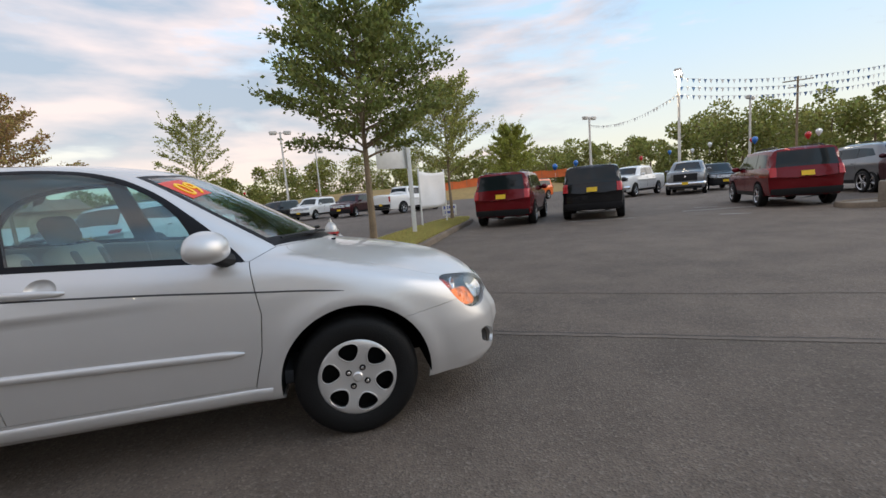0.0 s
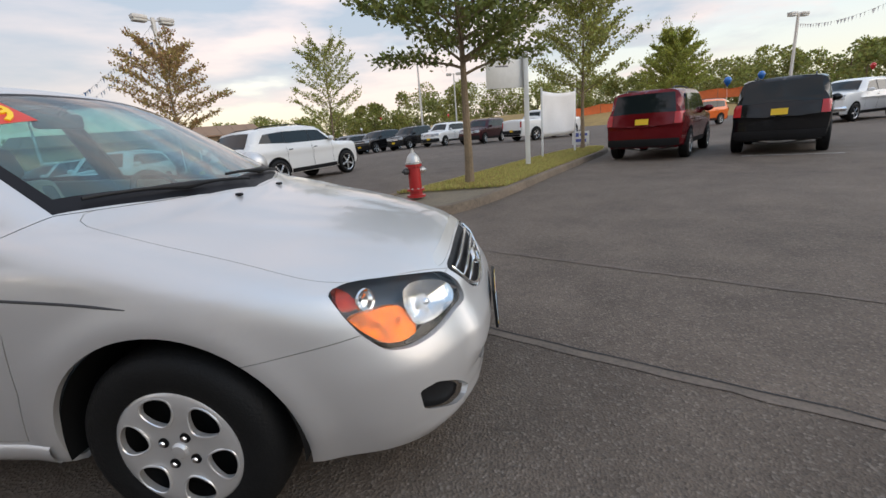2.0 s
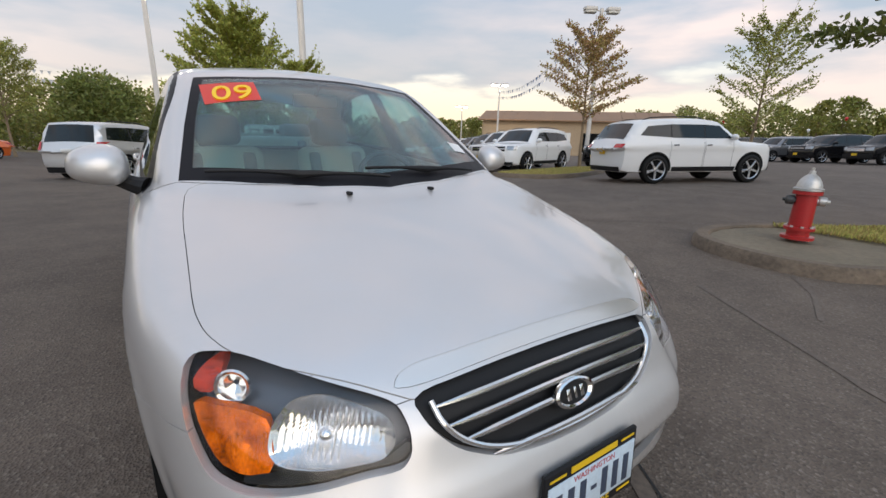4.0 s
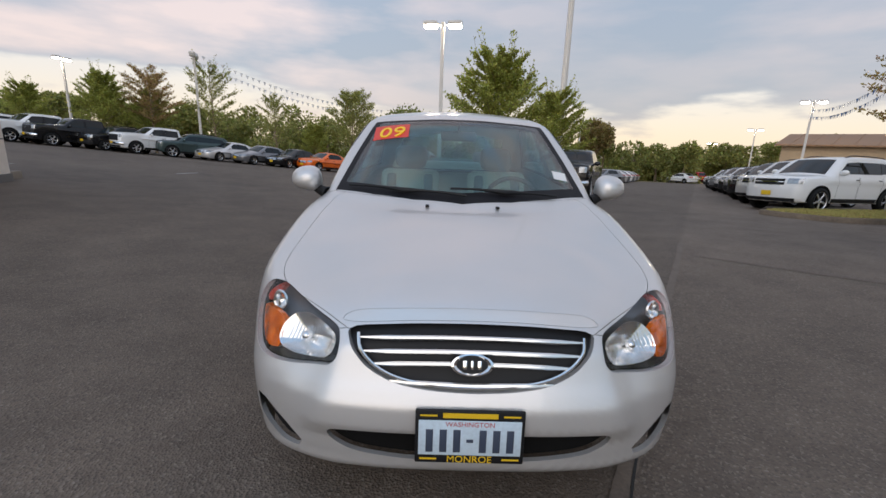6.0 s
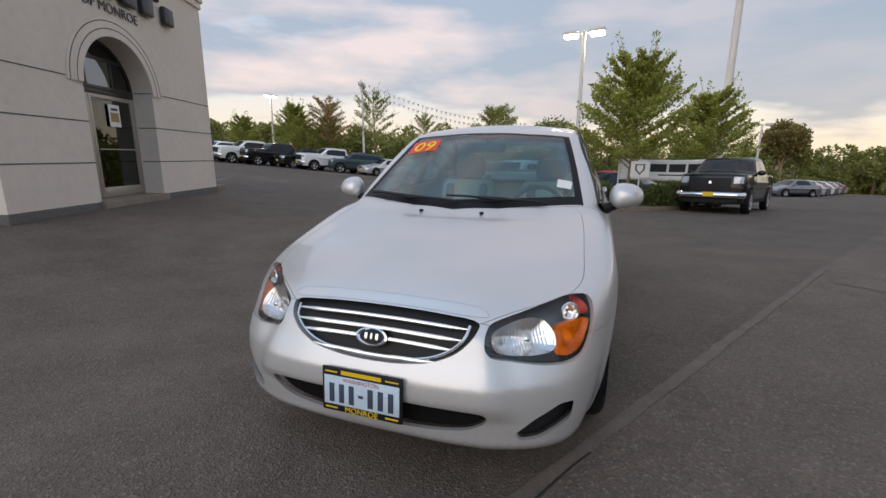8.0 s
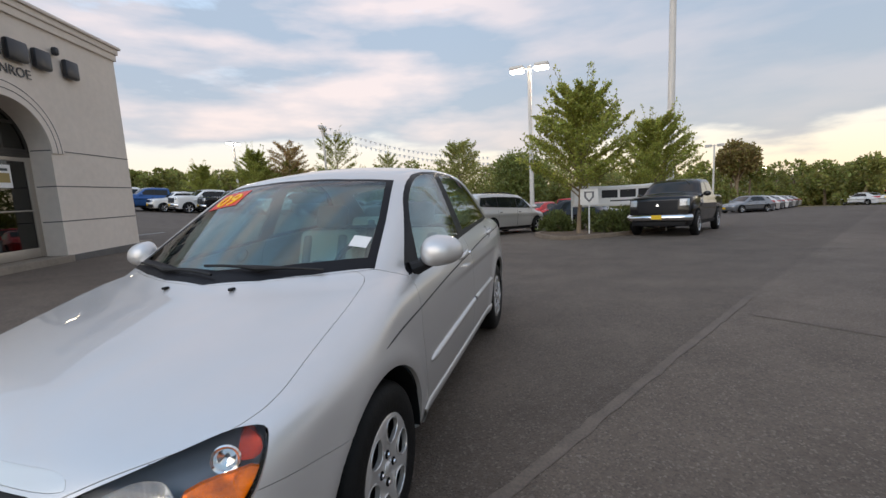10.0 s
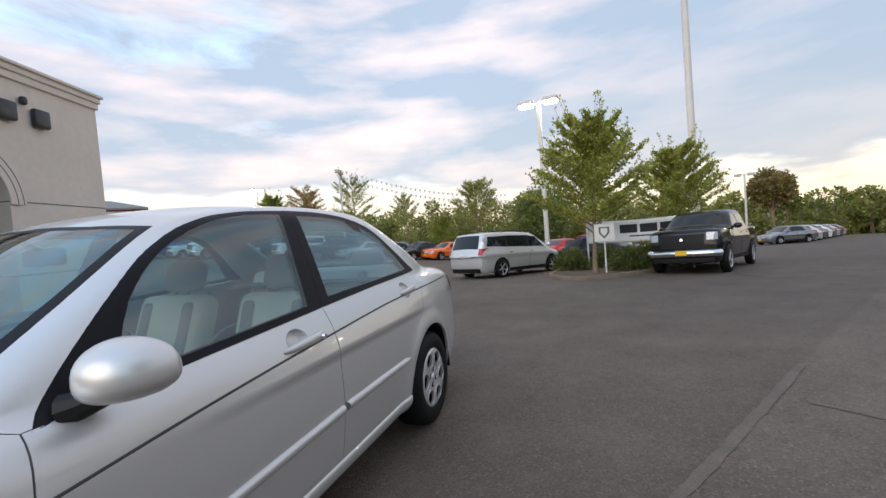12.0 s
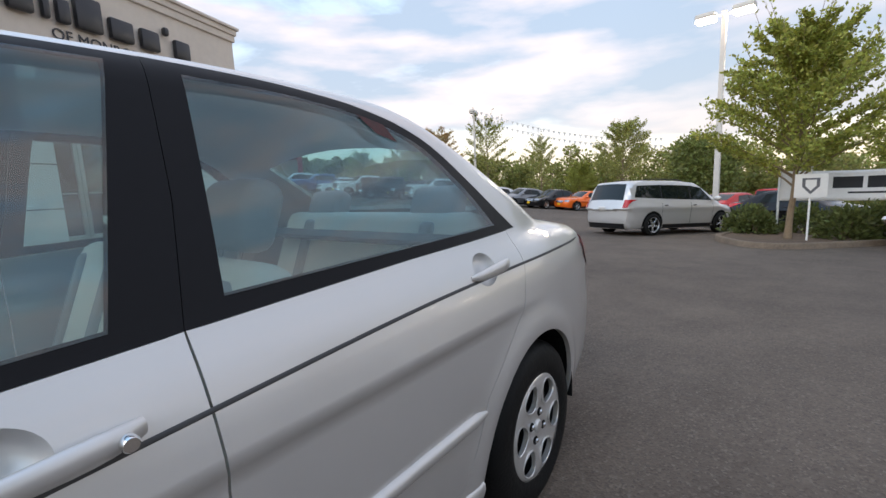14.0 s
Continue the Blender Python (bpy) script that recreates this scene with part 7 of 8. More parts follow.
def tree_kit(kind, height, radius, clear, limbs, leaves, leaf_size, material, seed, rise=0.9, low=0.35, trunk_r=0.07, taper=0.7, spiky=0.35, loose=0.055):
    """Trunk with limbs and a crown of leaf sprays along them. rise: how steeply limbs climb."""
    rnd = np.random.RandomState(seed)
    bm = bmesh.new()
    top = height * 0.93
    bend = rnd.normal(0, 0.05, (9, 2)).cumsum(0) * 0.35
    def stem(z):
        u = np.clip(z / top, 0, 1) * 8
        i = int(min(u, 7))
        o = bend[i] * (1 - (u - i)) + bend[i + 1] * (u - i)
        return np.array([o[0], o[1], z])
    zs = np.linspace(-0.1, top, 14)
    tube(bm, [stem(z) for z in zs], [trunk_r * (1.25 if z < 0.1 else 1) * max(0.12, 1 - 0.9 * z / top) for z in zs], 10)
    sprays = []
    golden = 2.39996
    for k in range(limbs):
        u = (k + 0.5) / limbs
        z0 = clear + (top - clear) * u ** 0.9 * 0.92
        # crown outline: widest low down, drawn in to a pointed top
        f = (z0 - clear) / (height - clear)
        r = radius * (low + (1 - low) * min(1.0, (f + 0.05) / 0.22)) * (1 - f) ** taper * rnd.uniform(0.74, 1.1) + 0.12
        a = k * golden + rnd.normal(0, 0.25)
        base = stem(z0)
        climb = rise * rnd.uniform(0.7, 1.25) * (0.55 + 0.7 * f)
        pts = []
        for t in np.linspace(0, 1, 8):
            out = r * t
            pts.append(base + np.array([math.cos(a) * out, math.sin(a) * out, climb * r * t ** 0.85 + 0.10 * math.sin(3 * t + k) * r * 0.4]))
        tube(bm, pts, [max(0.005, trunk_r * 0.34 * (1 - f * 0.6) * (1 - 0.85 * t)) for t in np.linspace(0, 1, 8)], 5)
        # side twigs in a flat spray
        pts = np.array(pts)
        for t in np.linspace(0.22, 1.0, 9):
            i = min(int(t * 7), 6)
            p = pts[i] + (pts[i + 1] - pts[i]) * (t * 7 - i)
            d = pts[i + 1] - pts[i]
            d /= np.linalg.norm(d) + 1e-9
            for side in (-1, 1):
                w = np.cross(d, [0, 0, 1.0]) * side
                tw = d * 0.9 + w * rnd.uniform(0.6, 1.1) + np.array([0, 0, rnd.uniform(-0.05, 0.45)])
                tw /= np.linalg.norm(tw)
                ln = r * rnd.uniform(0.18, 0.42) * (1.15 - 0.55 * t) + 0.10
                sprays.append((p, tw, ln))
        sprays.append((pts[-1], d, r * 0.22 + 0.1))
        if k % 2:
            up = d * 0.6 + np.array([0, 0, 0.8])
            ln = spiky * (0.6 + 0.5 * f)
            sprays.append((pts[-2], up, ln))
            tube(bm, [pts[-2], pts[-2] + up * ln * 0.5, pts[-2] + up * ln], [0.009, 0.006, 0.003], 4)
    for t in np.linspace(0, 1, 7):
        sprays.append((stem(clear + (top - clear) * (0.55 + 0.45 * t)), np.array([rnd.normal(0, .3), rnd.normal(0, .3), 1.0]), 0.30))
    trunk = finish(bm, "trunk", BARK)
    per = max(3, leaves // len(sprays))
    c, d = [], []
    for p, tw, ln in sprays:
        s = rnd.uniform(0, 1, per)[:, None]
        jit = rnd.normal(0, loose, (per, 3))
        c.append(p + tw * ln * s + jit)
        q = tw * 0.8 + rnd.normal(0, 0.75, (per, 3)) + np.array([0, 0, 0.1])
        d.append(q)
    crown = leaf_sheet("crown", np.concatenate(c), np.concatenate(d), leaf_size, 0.55, material, rnd)
    TREE_KITS[kind] = (trunk, crown)


def tree(kind, x, y, turn, scale, label, lift=0.0, group=""):
    trunk, crown = TREE_KITS[kind]
    top = root("tree", upright(x, y, turn, lift, scale), label, "tree", group)
    link_mesh("trunk", trunk, top)
    link_mesh("crown", crown, top)
    return top


tree_kit("round", 5.10, 1.75, 1.88, 50, 22000, 0.100, LEAF_DARK, 3, rise=0.55, low=0.72, trunk_r=0.085, taper=0.48)
tree_kit("airy", 5.9, 1.95, 1.6, 40, 14000, 0.11, LEAF_LIGHT, 5, rise=0.95, low=0.6, trunk_r=0.075, taper=0.70)
tree_kit("vase", 5.45, 2.10, 1.30, 62, 28000, 0.108, LEAF, 8, rise=1.05, low=0.75, trunk_r=0.085, taper=0.92, spiky=0.8, loose=0.032)
tree_kit("bronze", 5.6, 1.95, 1.75, 34, 9500, 0.105, LEAF_BRONZE, 11, rise=0.72, low=0.6, trunk_r=0.075, taper=0.58, loose=0.035)
tree_kit("thin", 5.9, 1.95, 1.3, 30, 6200, 0.115, LEAF_LIGHT, 14, rise=0.95, low=0.6, trunk_r=0.07, taper=0.68, spiky=0.7, loose=0.03)
tree("round", 0.55, 6.35, 20, 1.0, "young shade tree with dense dark green crown", 0.12)
tree("airy", 4.17, 13.6, 75, 0.92, "slender tree with airy yellow-green leaves", 0.12)
tree("vase", 11.4, 24.8, 130, 0.98, "green tree behind the parked suvs")
tree("bronze", -11.0, 14.6, 10, 1.0, "young tree with bronze-green leaves in a kerbed island", 0.1)
tree("thin", -6.6, 19.6, 200, 0.98, "thin feathery tree with pale leaves")
tree("vase", -15.1, 1.9, 300, 0.95, "many-branched green tree in a mulch bed", 0.1)
tree("vase", -18.9, 5.2, 100, 0.84, "smaller green tree in a mulch bed", 0.1)
for k, (x, y, kd, sc) in enumerate([(-28.5, -28.3, "vase", 0.72), (-31.3, -25.2, "vase", 1.0), (-33.5, -23.0, "bronze", 1.15), (-36.0, -19.4, "thin", 1.3), (-37.5, -14.8, "thin", 1.0), (-39.5, -8.4, "airy", 1.25), (-35.0, -24.0, "vase", 0.9), (-38, -11.5, "vase", 0.7)]):
    tree(kd, x, y, 47 * k, sc, "young tree along the far edge of the lot", group="far edge trees")


def shrub(x, y, r, h, seed, label="low clipped dark green shrub"):
    rnd = np.random.RandomState(seed)
    n = 1500
    u = rnd.normal(size=(n, 3))
    u /= np.linalg.norm(u, axis=1, keepdims=True)
    u[:, 2] = np.abs(u[:, 2])
    lump = 1 + 0.16 * np.sin(5 * u[:, :1] + seed) * np.cos(4 * u[:, 1:2]) + 0.1 * rnd.normal(size=(n, 1))
    c = u * np.array([r, r, h]) * lump * rnd.uniform(0.75, 1.0, (n, 1))
    me = leaf_sheet("foliage", c, u + rnd.normal(0, 0.5, (n, 3)), 0.12, 0.6, SHRUB, rnd)
    top = root("shrub", upright(x, y, 0, 0.1), label, "shrub", "shrubs in the mulch bed")
    link_mesh("foliage", me, top)
    bm = bmesh.new()
    for a in range(5):
        tube(bm, [(0, 0, -0.05), (0.3 * r * math.cos(a * 1.3), 0.3 * r * math.sin(a * 1.3), h * 0.6)], [0.02, 0.008], 5)
    part("stems", bm, BARK, top)


for k, (x, y, r, h) in enumerate([(-15.6, 3.0, 0.55, 0.75), (-16.4, 3.6, 0.6, 0.8), (-17.4, 4.2, 0.6, 0.85), (-16.9, 1.2, 0.5, 0.7), (-18.0, 2.4, 0.55, 0.75), (-17.6, 0.9, 0.5, 0.7)]):
    shrub(x, y, r, h, 30 + k)


def grass_on(outline, name, density, seed, keep=None):
    rnd = np.random.RandomState(seed)
    o = np.array(outline)
    lo, hi = o.min(0), o.max(0)
    n = int(density * np.prod(hi - lo))
    p = rnd.uniform(lo, hi, (n, 2))
    inside = np.zeros(n, bool)
    for (ax, ay), (bx, by) in zip(o, np.roll(o, -1, 0)):
        crosses = ((ay > p[:, 1]) != (by > p[:, 1])) & (p[:, 0] < (bx - ax) * (p[:, 1] - ay) / (by - ay + 1e-12) + ax)
        inside ^= crosses
    if keep is not None:
        inside &= keep(p)
    p = p[inside]
    c = np.column_stack([p, ground_z(p[:, 0], p[:, 1]) + 0.115])
    d = np.column_stack([rnd.normal(0, 0.45, (len(p), 2)), np.ones(len(p))])
    tagged(link_mesh(name, leaf_sheet(name, c, d, 0.062, 0.20, GRASS, rnd)), "short dry yellow-green grass", "grass", kind="stuff")


grass_on(BED_A, "grass", 5200, 61, lambda p: p[:, 1] > 5.7)
grass_on(BED_C, "grass", 1500, 62)


def woods():
    """The belt of trees round the lots: crowns of many leaf clumps."""
    rnd = np.random.RandomState(77)
    belt = curve_through([(-180, 4.6), (-165, 4.3), (-150, 4.2), (-135, 4.3), (-120, 4.2), (-60, 4.0), (0, 5.0), (28, 6.0), (36, 8.4), (44, 7.2), (50, 6.1), (60, 5.6), (72, 4.9), (84, 6.2), (90, 7.0), (97, 6.0), (103, 3.8), (118, 3.4), (130, 2.9), (150, 1.7), (156, 1.6), (164, 2.4), (172, 3.6), (180, 4.6)])
    C, D, S = [], [], []
    trunks = bmesh.new()
    az = -180.0
    while az < 180:
        el = float(belt(az))
        far = rnd.uniform(84, 108) if 55 < az < 150 else rnd.uniform(66, 96)
        a = radians(az)
        x, y = 0.5 + far * math.cos(a), far * math.sin(a)
        g = float(ground_z(max(x, -110), y))
        h = max(2.5, (1.2 + far * math.tan(radians(el)) - g) * rnd.uniform(0.80, 1.06))
        r = h * rnd.uniform(0.32, 0.5)
        lobes = rnd.randint(9, 15)
        tube(trunks, [(x, y, g - 0.3), (x + rnd.normal(0, 0.3), y, g + h * 0.6)], [0.22, 0.08], 5)
        for k in range(lobes):
            v = rnd.uniform(0.0, 0.95) ** 1.25
            rr = r * (0.55 + 0.5 * math.sin(math.pi * min(1, 0.12 + v * 0.85))) * rnd.uniform(0.28, 0.68)
            ang = rnd.uniform(0, 2 * math.pi)
            off = max(0.0, r * (1.0 if v < 0.45 else math.sin(math.pi * min(0.98, 0.15 + 0.8 * v))) - rr * 0.5)
            cc = np.array([x + off * math.cos(ang), y + off * math.sin(ang), g + 0.4 + v * (h - rr * 0.7)])
            m = int(100 + 70 * rr)
            u = rnd.normal(size=(m, 3))
            u /= np.linalg.norm(u, axis=1, keepdims=True)
            C.append(cc + u * rr * rnd.uniform(0.55, 1.05, (m, 1)) * np.array([1, 1, 0.8]))
            D.append(u + rnd.normal(0, 0.6, (m, 3)))
        az += rnd.uniform(1.2, 2.4) * 57.3 * r / far * 0.34
    me = leaf_sheet("woods", np.concatenate(C), np.concatenate(D), 0.46, 0.7, WOODS, rnd)
    tagged(link_mesh("far_woods", me), "belt of mixed green trees beyond the lots", "trees", kind="stuff")
    tagged(part("far_trunks", trunks, BARK), "trunks of the far belt of trees", "trees", kind="stuff")


woods()


def dry_bank():
    """A low bank of dry golden grass across the drive."""
    az = np.radians(np.linspace(52, 150, 60))
    prof = [(60, -0.6), (63, 0.1), (68, 1.5), (74, 2.6), (80, 3.1), (90, 3.2), (110, 3.0)]
    v = []
    for i, a in enumerate(az):
        e = min(1, i / 8, (59 - i) / 8)
        for r, h in prof:
            x, y = r * math.cos(a), r * math.sin(a)
            v.append((x, y, float(ground_z(x, y)) - 0.3 + h * e * (0.85 + 0.15 * math.sin(7 * a + r * 0.05))))
    me = raw_mesh("dry_bank", v, grid_faces(60, len(prof)), mat("dry_bank_grass", (0.33, 0.215, 0.075), 0.95, scale=0.12, vary=0.3, bump=0.6, bscale=4))
    tagged(link_mesh("dry_bank", me), "bank of dry golden grass beyond the drive", "bank", kind="structure")


dry_bank()


def lone_tree(x, y, h, r, seed, label, material=WOODS, squash=0.9):
    rnd = np.random.RandomState(seed)
    top = root("tree", upright(x, y), label, "tree")
    C, D = [], []
    for k in range(34):
        u = rnd.normal(size=3)
        u /= np.linalg.norm(u)
        cc = np.array([0, 0, h - r * squash]) + u * np.array([r, r, r * squash]) * 0.68
        rr = r * rnd.uniform(0.25, 0.42)
        w = rnd.normal(size=(300, 3))
        w /= np.linalg.norm(w, axis=1, keepdims=True)
        C.append(cc + w * rr * rnd.uniform(0.35, 1.15, (300, 1)))
        D.append(w + rnd.normal(0, 0.6, (300, 3)))
    link_mesh("crown", leaf_sheet("crown", np.concatenate(C), np.concatenate(D), 0.36, 0.7, material, rnd), top)
    bm = bmesh.new()
    tube(bm, [(0, 0, -0.2), (0.1, 0, h * 0.4), (0, 0.1, h * 0.75)], [0.3, 0.2, 0.08], 8)
    for a in range(6):
        tube(bm, [(0.05, 0, h * 0.35), (r * 0.5 * math.cos(a), r * 0.5 * math.sin(a), h * 0.7)], [0.1, 0.03], 5)
    part("trunk", bm, BARK, top)


lone_tree(-64, 23.0, 8.6, 2.4, 5, "round-crowned olive tree standing above the far hedge", leaf_mat("olive_brown_leaf", (0.27, 0.225, 0.075), 0.8))
lone_tree(-60, -4.5, 9.0, 4.2, 6, "broad dark tree behind the far row", LEAF_DARK)

# ---- lamp posts, poles, signs ----
LIT = mat("lit_lamp_lens", (1.0, 0.86, 0.66), 0.4, emit=60.0)
UNLIT = mat("unlit_lamp_lens", (0.55, 0.53, 0.48), 0.3)


def lamp_post(x, y, turn, height, label, lit=(True, True), lift=0.0, width=0.19, plinth=True):
    top = root("lamp_post", upright(x, y, turn, lift), label, "lamp post", "lamp posts")
    bm = bmesh.new()
    w = width / 2
    r = bmesh.ops.create_cone(bm, cap_ends=True, segments=4, radius1=w * 1.41, radius2=w * 1.1, depth=height)
    bmesh.ops.rotate(bm, verts=bm.verts, matrix=Matrix.Rotation(math.pi / 4, 3, "Z"))
    bmesh.ops.translate(bm, verts=bm.verts, vec=(0, 0, height / 2 + (0.6 if plinth else 0)))
    part("pole", bm, POLE_PAINT, top, smooth=False)
    z = height + (0.6 if plinth else 0)
    if plinth:
        bm = bmesh.new()
        box(bm, -0.30, 0.30, -0.30, 0.30, -0.1, 0.62, 0.02)
        part("plinth", bm, CONCRETE, top)
        part("base_plate", boxed(-0.18, 0.18, -0.18, 0.18, 0.62, 0.66, 0.005), POLE_PAINT, top)
    for s, on in zip((-1, 1), lit):
        bm = bmesh.new()
        tube(bm, [(0, 0, z - 0.15), (s * 0.35, 0, z - 0.08)], 0.035, 6)
        part("arm", bm, POLE_PAINT, top)
        bm = bmesh.new()
        box(bm, s * 0.62 - 0.34, s * 0.62 + 0.34, -0.22, 0.22, z - 0.14, z + 0.06, 0.05)
        head = part("lamp_head", bm, POLE_PAINT, top)
        bm = bmesh.new()
        box(bm, s * 0.62 - 0.31, s * 0.62 + 0.31, -0.20, 0.20, z - 0.26, z - 0.13, 0.045)
        part("lens", bm, LIT if on else UNLIT, head, "glowing lamp lens" if on else "")
    return top


POSTS = [
    (-21.3, -0.2, 80, 7.5, (True, True)), (-4.9, 39.5, 10, 7.4, (False, False)), (-2.8, 57.0, 0, 7.4, (False, False)),
    (23.0, 22.8, 45, 7.4, (True, False)), (26.8, 39.8, 20, 7.4, (False, False)), (39.3, 32.0, 30, 7.4, (False, False)),
    (-15.2, 20.3, 60, 7.6, (False, False)), (-38.0, 33.0, 60, 7.4, (True, True)), (-61.6, 45.0, 60, 7.4, (True, True)),
    (-89.0, 56.0, 60, 7.4, (True, True)), (-34.6, -19.9, 20, 7.4, (False, False)), (-43.4, -37.6, 0, 7.4, (True, True)),
    (-108.0, 42.0, 60, 7.4, (True, True)), (-56.0, 18.0, 60, 7.0, (False, False)),
]
for x, y, a, h, lit in POSTS:
    lamp_post(x, y, a, h, "tall grey lamp post with two shoebox heads" + (", switched on" if any(lit) else ", dark"), lit)
lamp_post(12.95, 4.70, 30, 8.2, "grey lamp post on a square concrete plinth in the lot", (True, False), 0.0, 0.20)


def flag_pole(x, y, h):
    top = root("flag_pole", upright(x, y), "very tall pale tapered pole behind the planting bed", "pole")
    bm = bmesh.new()
    lathe(bm, [(0.20, -0.2), (0.19, 0.0), (0.15, h * 0.5), (0.10, h)], 16)
    part("shaft", bm, POLE_PAINT, top)
    bm = bmesh.new()
    lathe(bm, [(0.32, -0.1), (0.32, 0.25), (0.22, 0.30), (0.22, -0.1)], 20, closed=True)
    part("collar", bm, CONCRETE, top)


flag_pole(-23.0, 6.55, 22)


def utility_pole(x, y, h, turn):
    top = root("utility_pole", upright(x, y, turn), "dark wooden utility pole with a crossarm above the trees", "pole")
    bm = bmesh.new()
    lathe(bm, [(0.16, -0.3), (0.15, 0), (0.10, h)], 10)
    part("shaft", bm, BARK, top)
    part("crossarm", boxed(-1.4, 1.4, -0.06, 0.06, h - 0.5, h - 0.38, 0.01), BARK, top)
    part("crossarm", boxed(-0.9, 0.9, -0.06, 0.06, h - 1.2, h - 1.1, 0.01), BARK, top)


utility_pole(51.5, 37.0, 11.0, -40)


def pennants(a, b, sag, label, colors, size=1.0):
    """A string of small triangular flags between two points."""
    a, b = Vector(a), Vector(b)
    top = root("pennant_string", Matrix(), label, "pennant string", "pennant strings")
    n = max(8, int((b - a).length / 0.45))
    pts = [a.lerp(b, i / n) - Vector((0, 0, sag * 4 * (i / n) * (1 - i / n))) for i in range(n + 1)]
    bm = bmesh.new()
    tube(bm, pts, 0.008, 4)
    part("cord", bm, WHITE_PAINT, top)
    me = {}
    for i in range(n):
        p, q = pts[i], pts[i + 1]
        col = colors[i % len(colors)]
        d = (q - p).normalized()
        key = id(col)
        if key not in me:
            bmf = bmesh.new()
            vs = [bmf.verts.new(c) for c in ((-0.13, -0.002, 0), (0.13, -0.002, 0), (0.0, -0.002, -0.30), (-0.13, 0.002, 0), (0.13, 0.002, 0), (0.0, 0.002, -0.30))]
            bmf.faces.new(vs[:3]); bmf.faces.new(vs[3:][::-1])
            for u in range(3):
                bmf.faces.new((vs[u], vs[(u + 1) % 3], vs[3 + (u + 1) % 3], vs[3 + u]))
            me[key] = finish(bmf, "pennant", col, smooth=False)
        m = pose(*p.lerp(q, 0.5), 0, 0, math.degrees(math.atan2(d.y, d.x)) + random.uniform(-25, 25))
        link_mesh("pennant", me[key], top, "", m)


FLAG_WHITE = mat("pennant_white", (0.70, 0.70, 0.70), 0.6)
FLAG_BLUE = mat("pennant_blue", (0.06, 0.14, 0.30), 0.6)
for dz in (0.0, -0.55, -1.1):
    pennants((23.0, 22.8, 7.6 + dz), (41.5, 21.7, 8.1 + dz), 0.5, "string of small blue and white pennants between lamp posts", [FLAG_BLUE, FLAG_WHITE])
for dz in (0.0, -0.6):
    pennants((-15.2, 20.3, 7.4 + dz), (-38.0, 33.0, 5.6 + dz), 1.2, "sagging string of pale pennants between lamp posts", [FLAG_WHITE, FLAG_BLUE], 0.6)
    pennants((-34.6, -19.9, 7.9 + dz), (-43.0, -6.0, 4.6 + dz), 0.8, "sagging string of pale pennants between lamp posts", [FLAG_WHITE], 0.5)
pennants((26.8, 39.8, 7.2), (23.0, 22.8, 6.6), 0.8, "string of small pale pennants between lamp posts", [FLAG_WHITE])


def balloon(x, y, z, material, color):
    top = root("balloon", Matrix.Translation((x, y, z)), f"small {color} balloon tied above a parked car", "balloon", "balloons on cars")
    bm = bmesh.new()
    lathe(bm, [(0.004, -0.21), (0.02, -0.20), (0.012, -0.185), (0.07, -0.12), (0.125, -0.02), (0.135, 0.05), (0.10, 0.125), (0.05, 0.158), (0.004, 0.165)], 18)
    bmesh.ops.scale(bm, verts=bm.verts, vec=(0.68, 0.68, 0.68))
    part("skin", bm, material, top)
    bm = bmesh.new()
    tube(bm, [(0, 0, -0.20), (0.02, 0.01, -0.35), (0, 0, -0.50)], 0.004, 4)
    part("string", bm, WHITE_PAINT, top)


B_RED, B_BLUE, B_WHITE = mat("balloon_red", (0.60, 0.03, 0.03), 0.25, coat=0.4), mat("balloon_blue", (0.02, 0.16, 0.50), 0.25, coat=0.4), mat("balloon_white", (0.80, 0.80, 0.78), 0.25, coat=0.4)
for x, y, z, m, c in [(8.4, 11.4, 1.87, B_BLUE, "blue"), (7.3, 10.9, 1.77, B_BLUE, "blue"), (15.0, 16.4, 2.12, B_RED, "red"), (16.7, 16.4, 2.32, B_BLUE, "blue"), (18.0, 16.3, 2.32, B_WHITE, "white"), (17.0, 14.2, 2.42, B_WHITE, "white"), (21.2, 15.8, 2.62, B_RED, "red"), (13.2, 8.6, 2.07, B_BLUE, "blue"), (14.6, 8.0, 2.07, B_RED, "red"), (14.9, 7.9, 2.14, B_WHITE, "white"), (-7.5, 34.0, 2.42, B_RED, "red"), (-2.0, 34.0, 2.22, B_RED, "red"), (-12.0, 29.0, 2.12, B_RED, "red"), (-13.5, 27.0, 2.02, B_BLUE, "blue"), (-9.5, 35.0, 1.72, B_WHITE, "white")]:
    balloon(x, y, z, m, c)


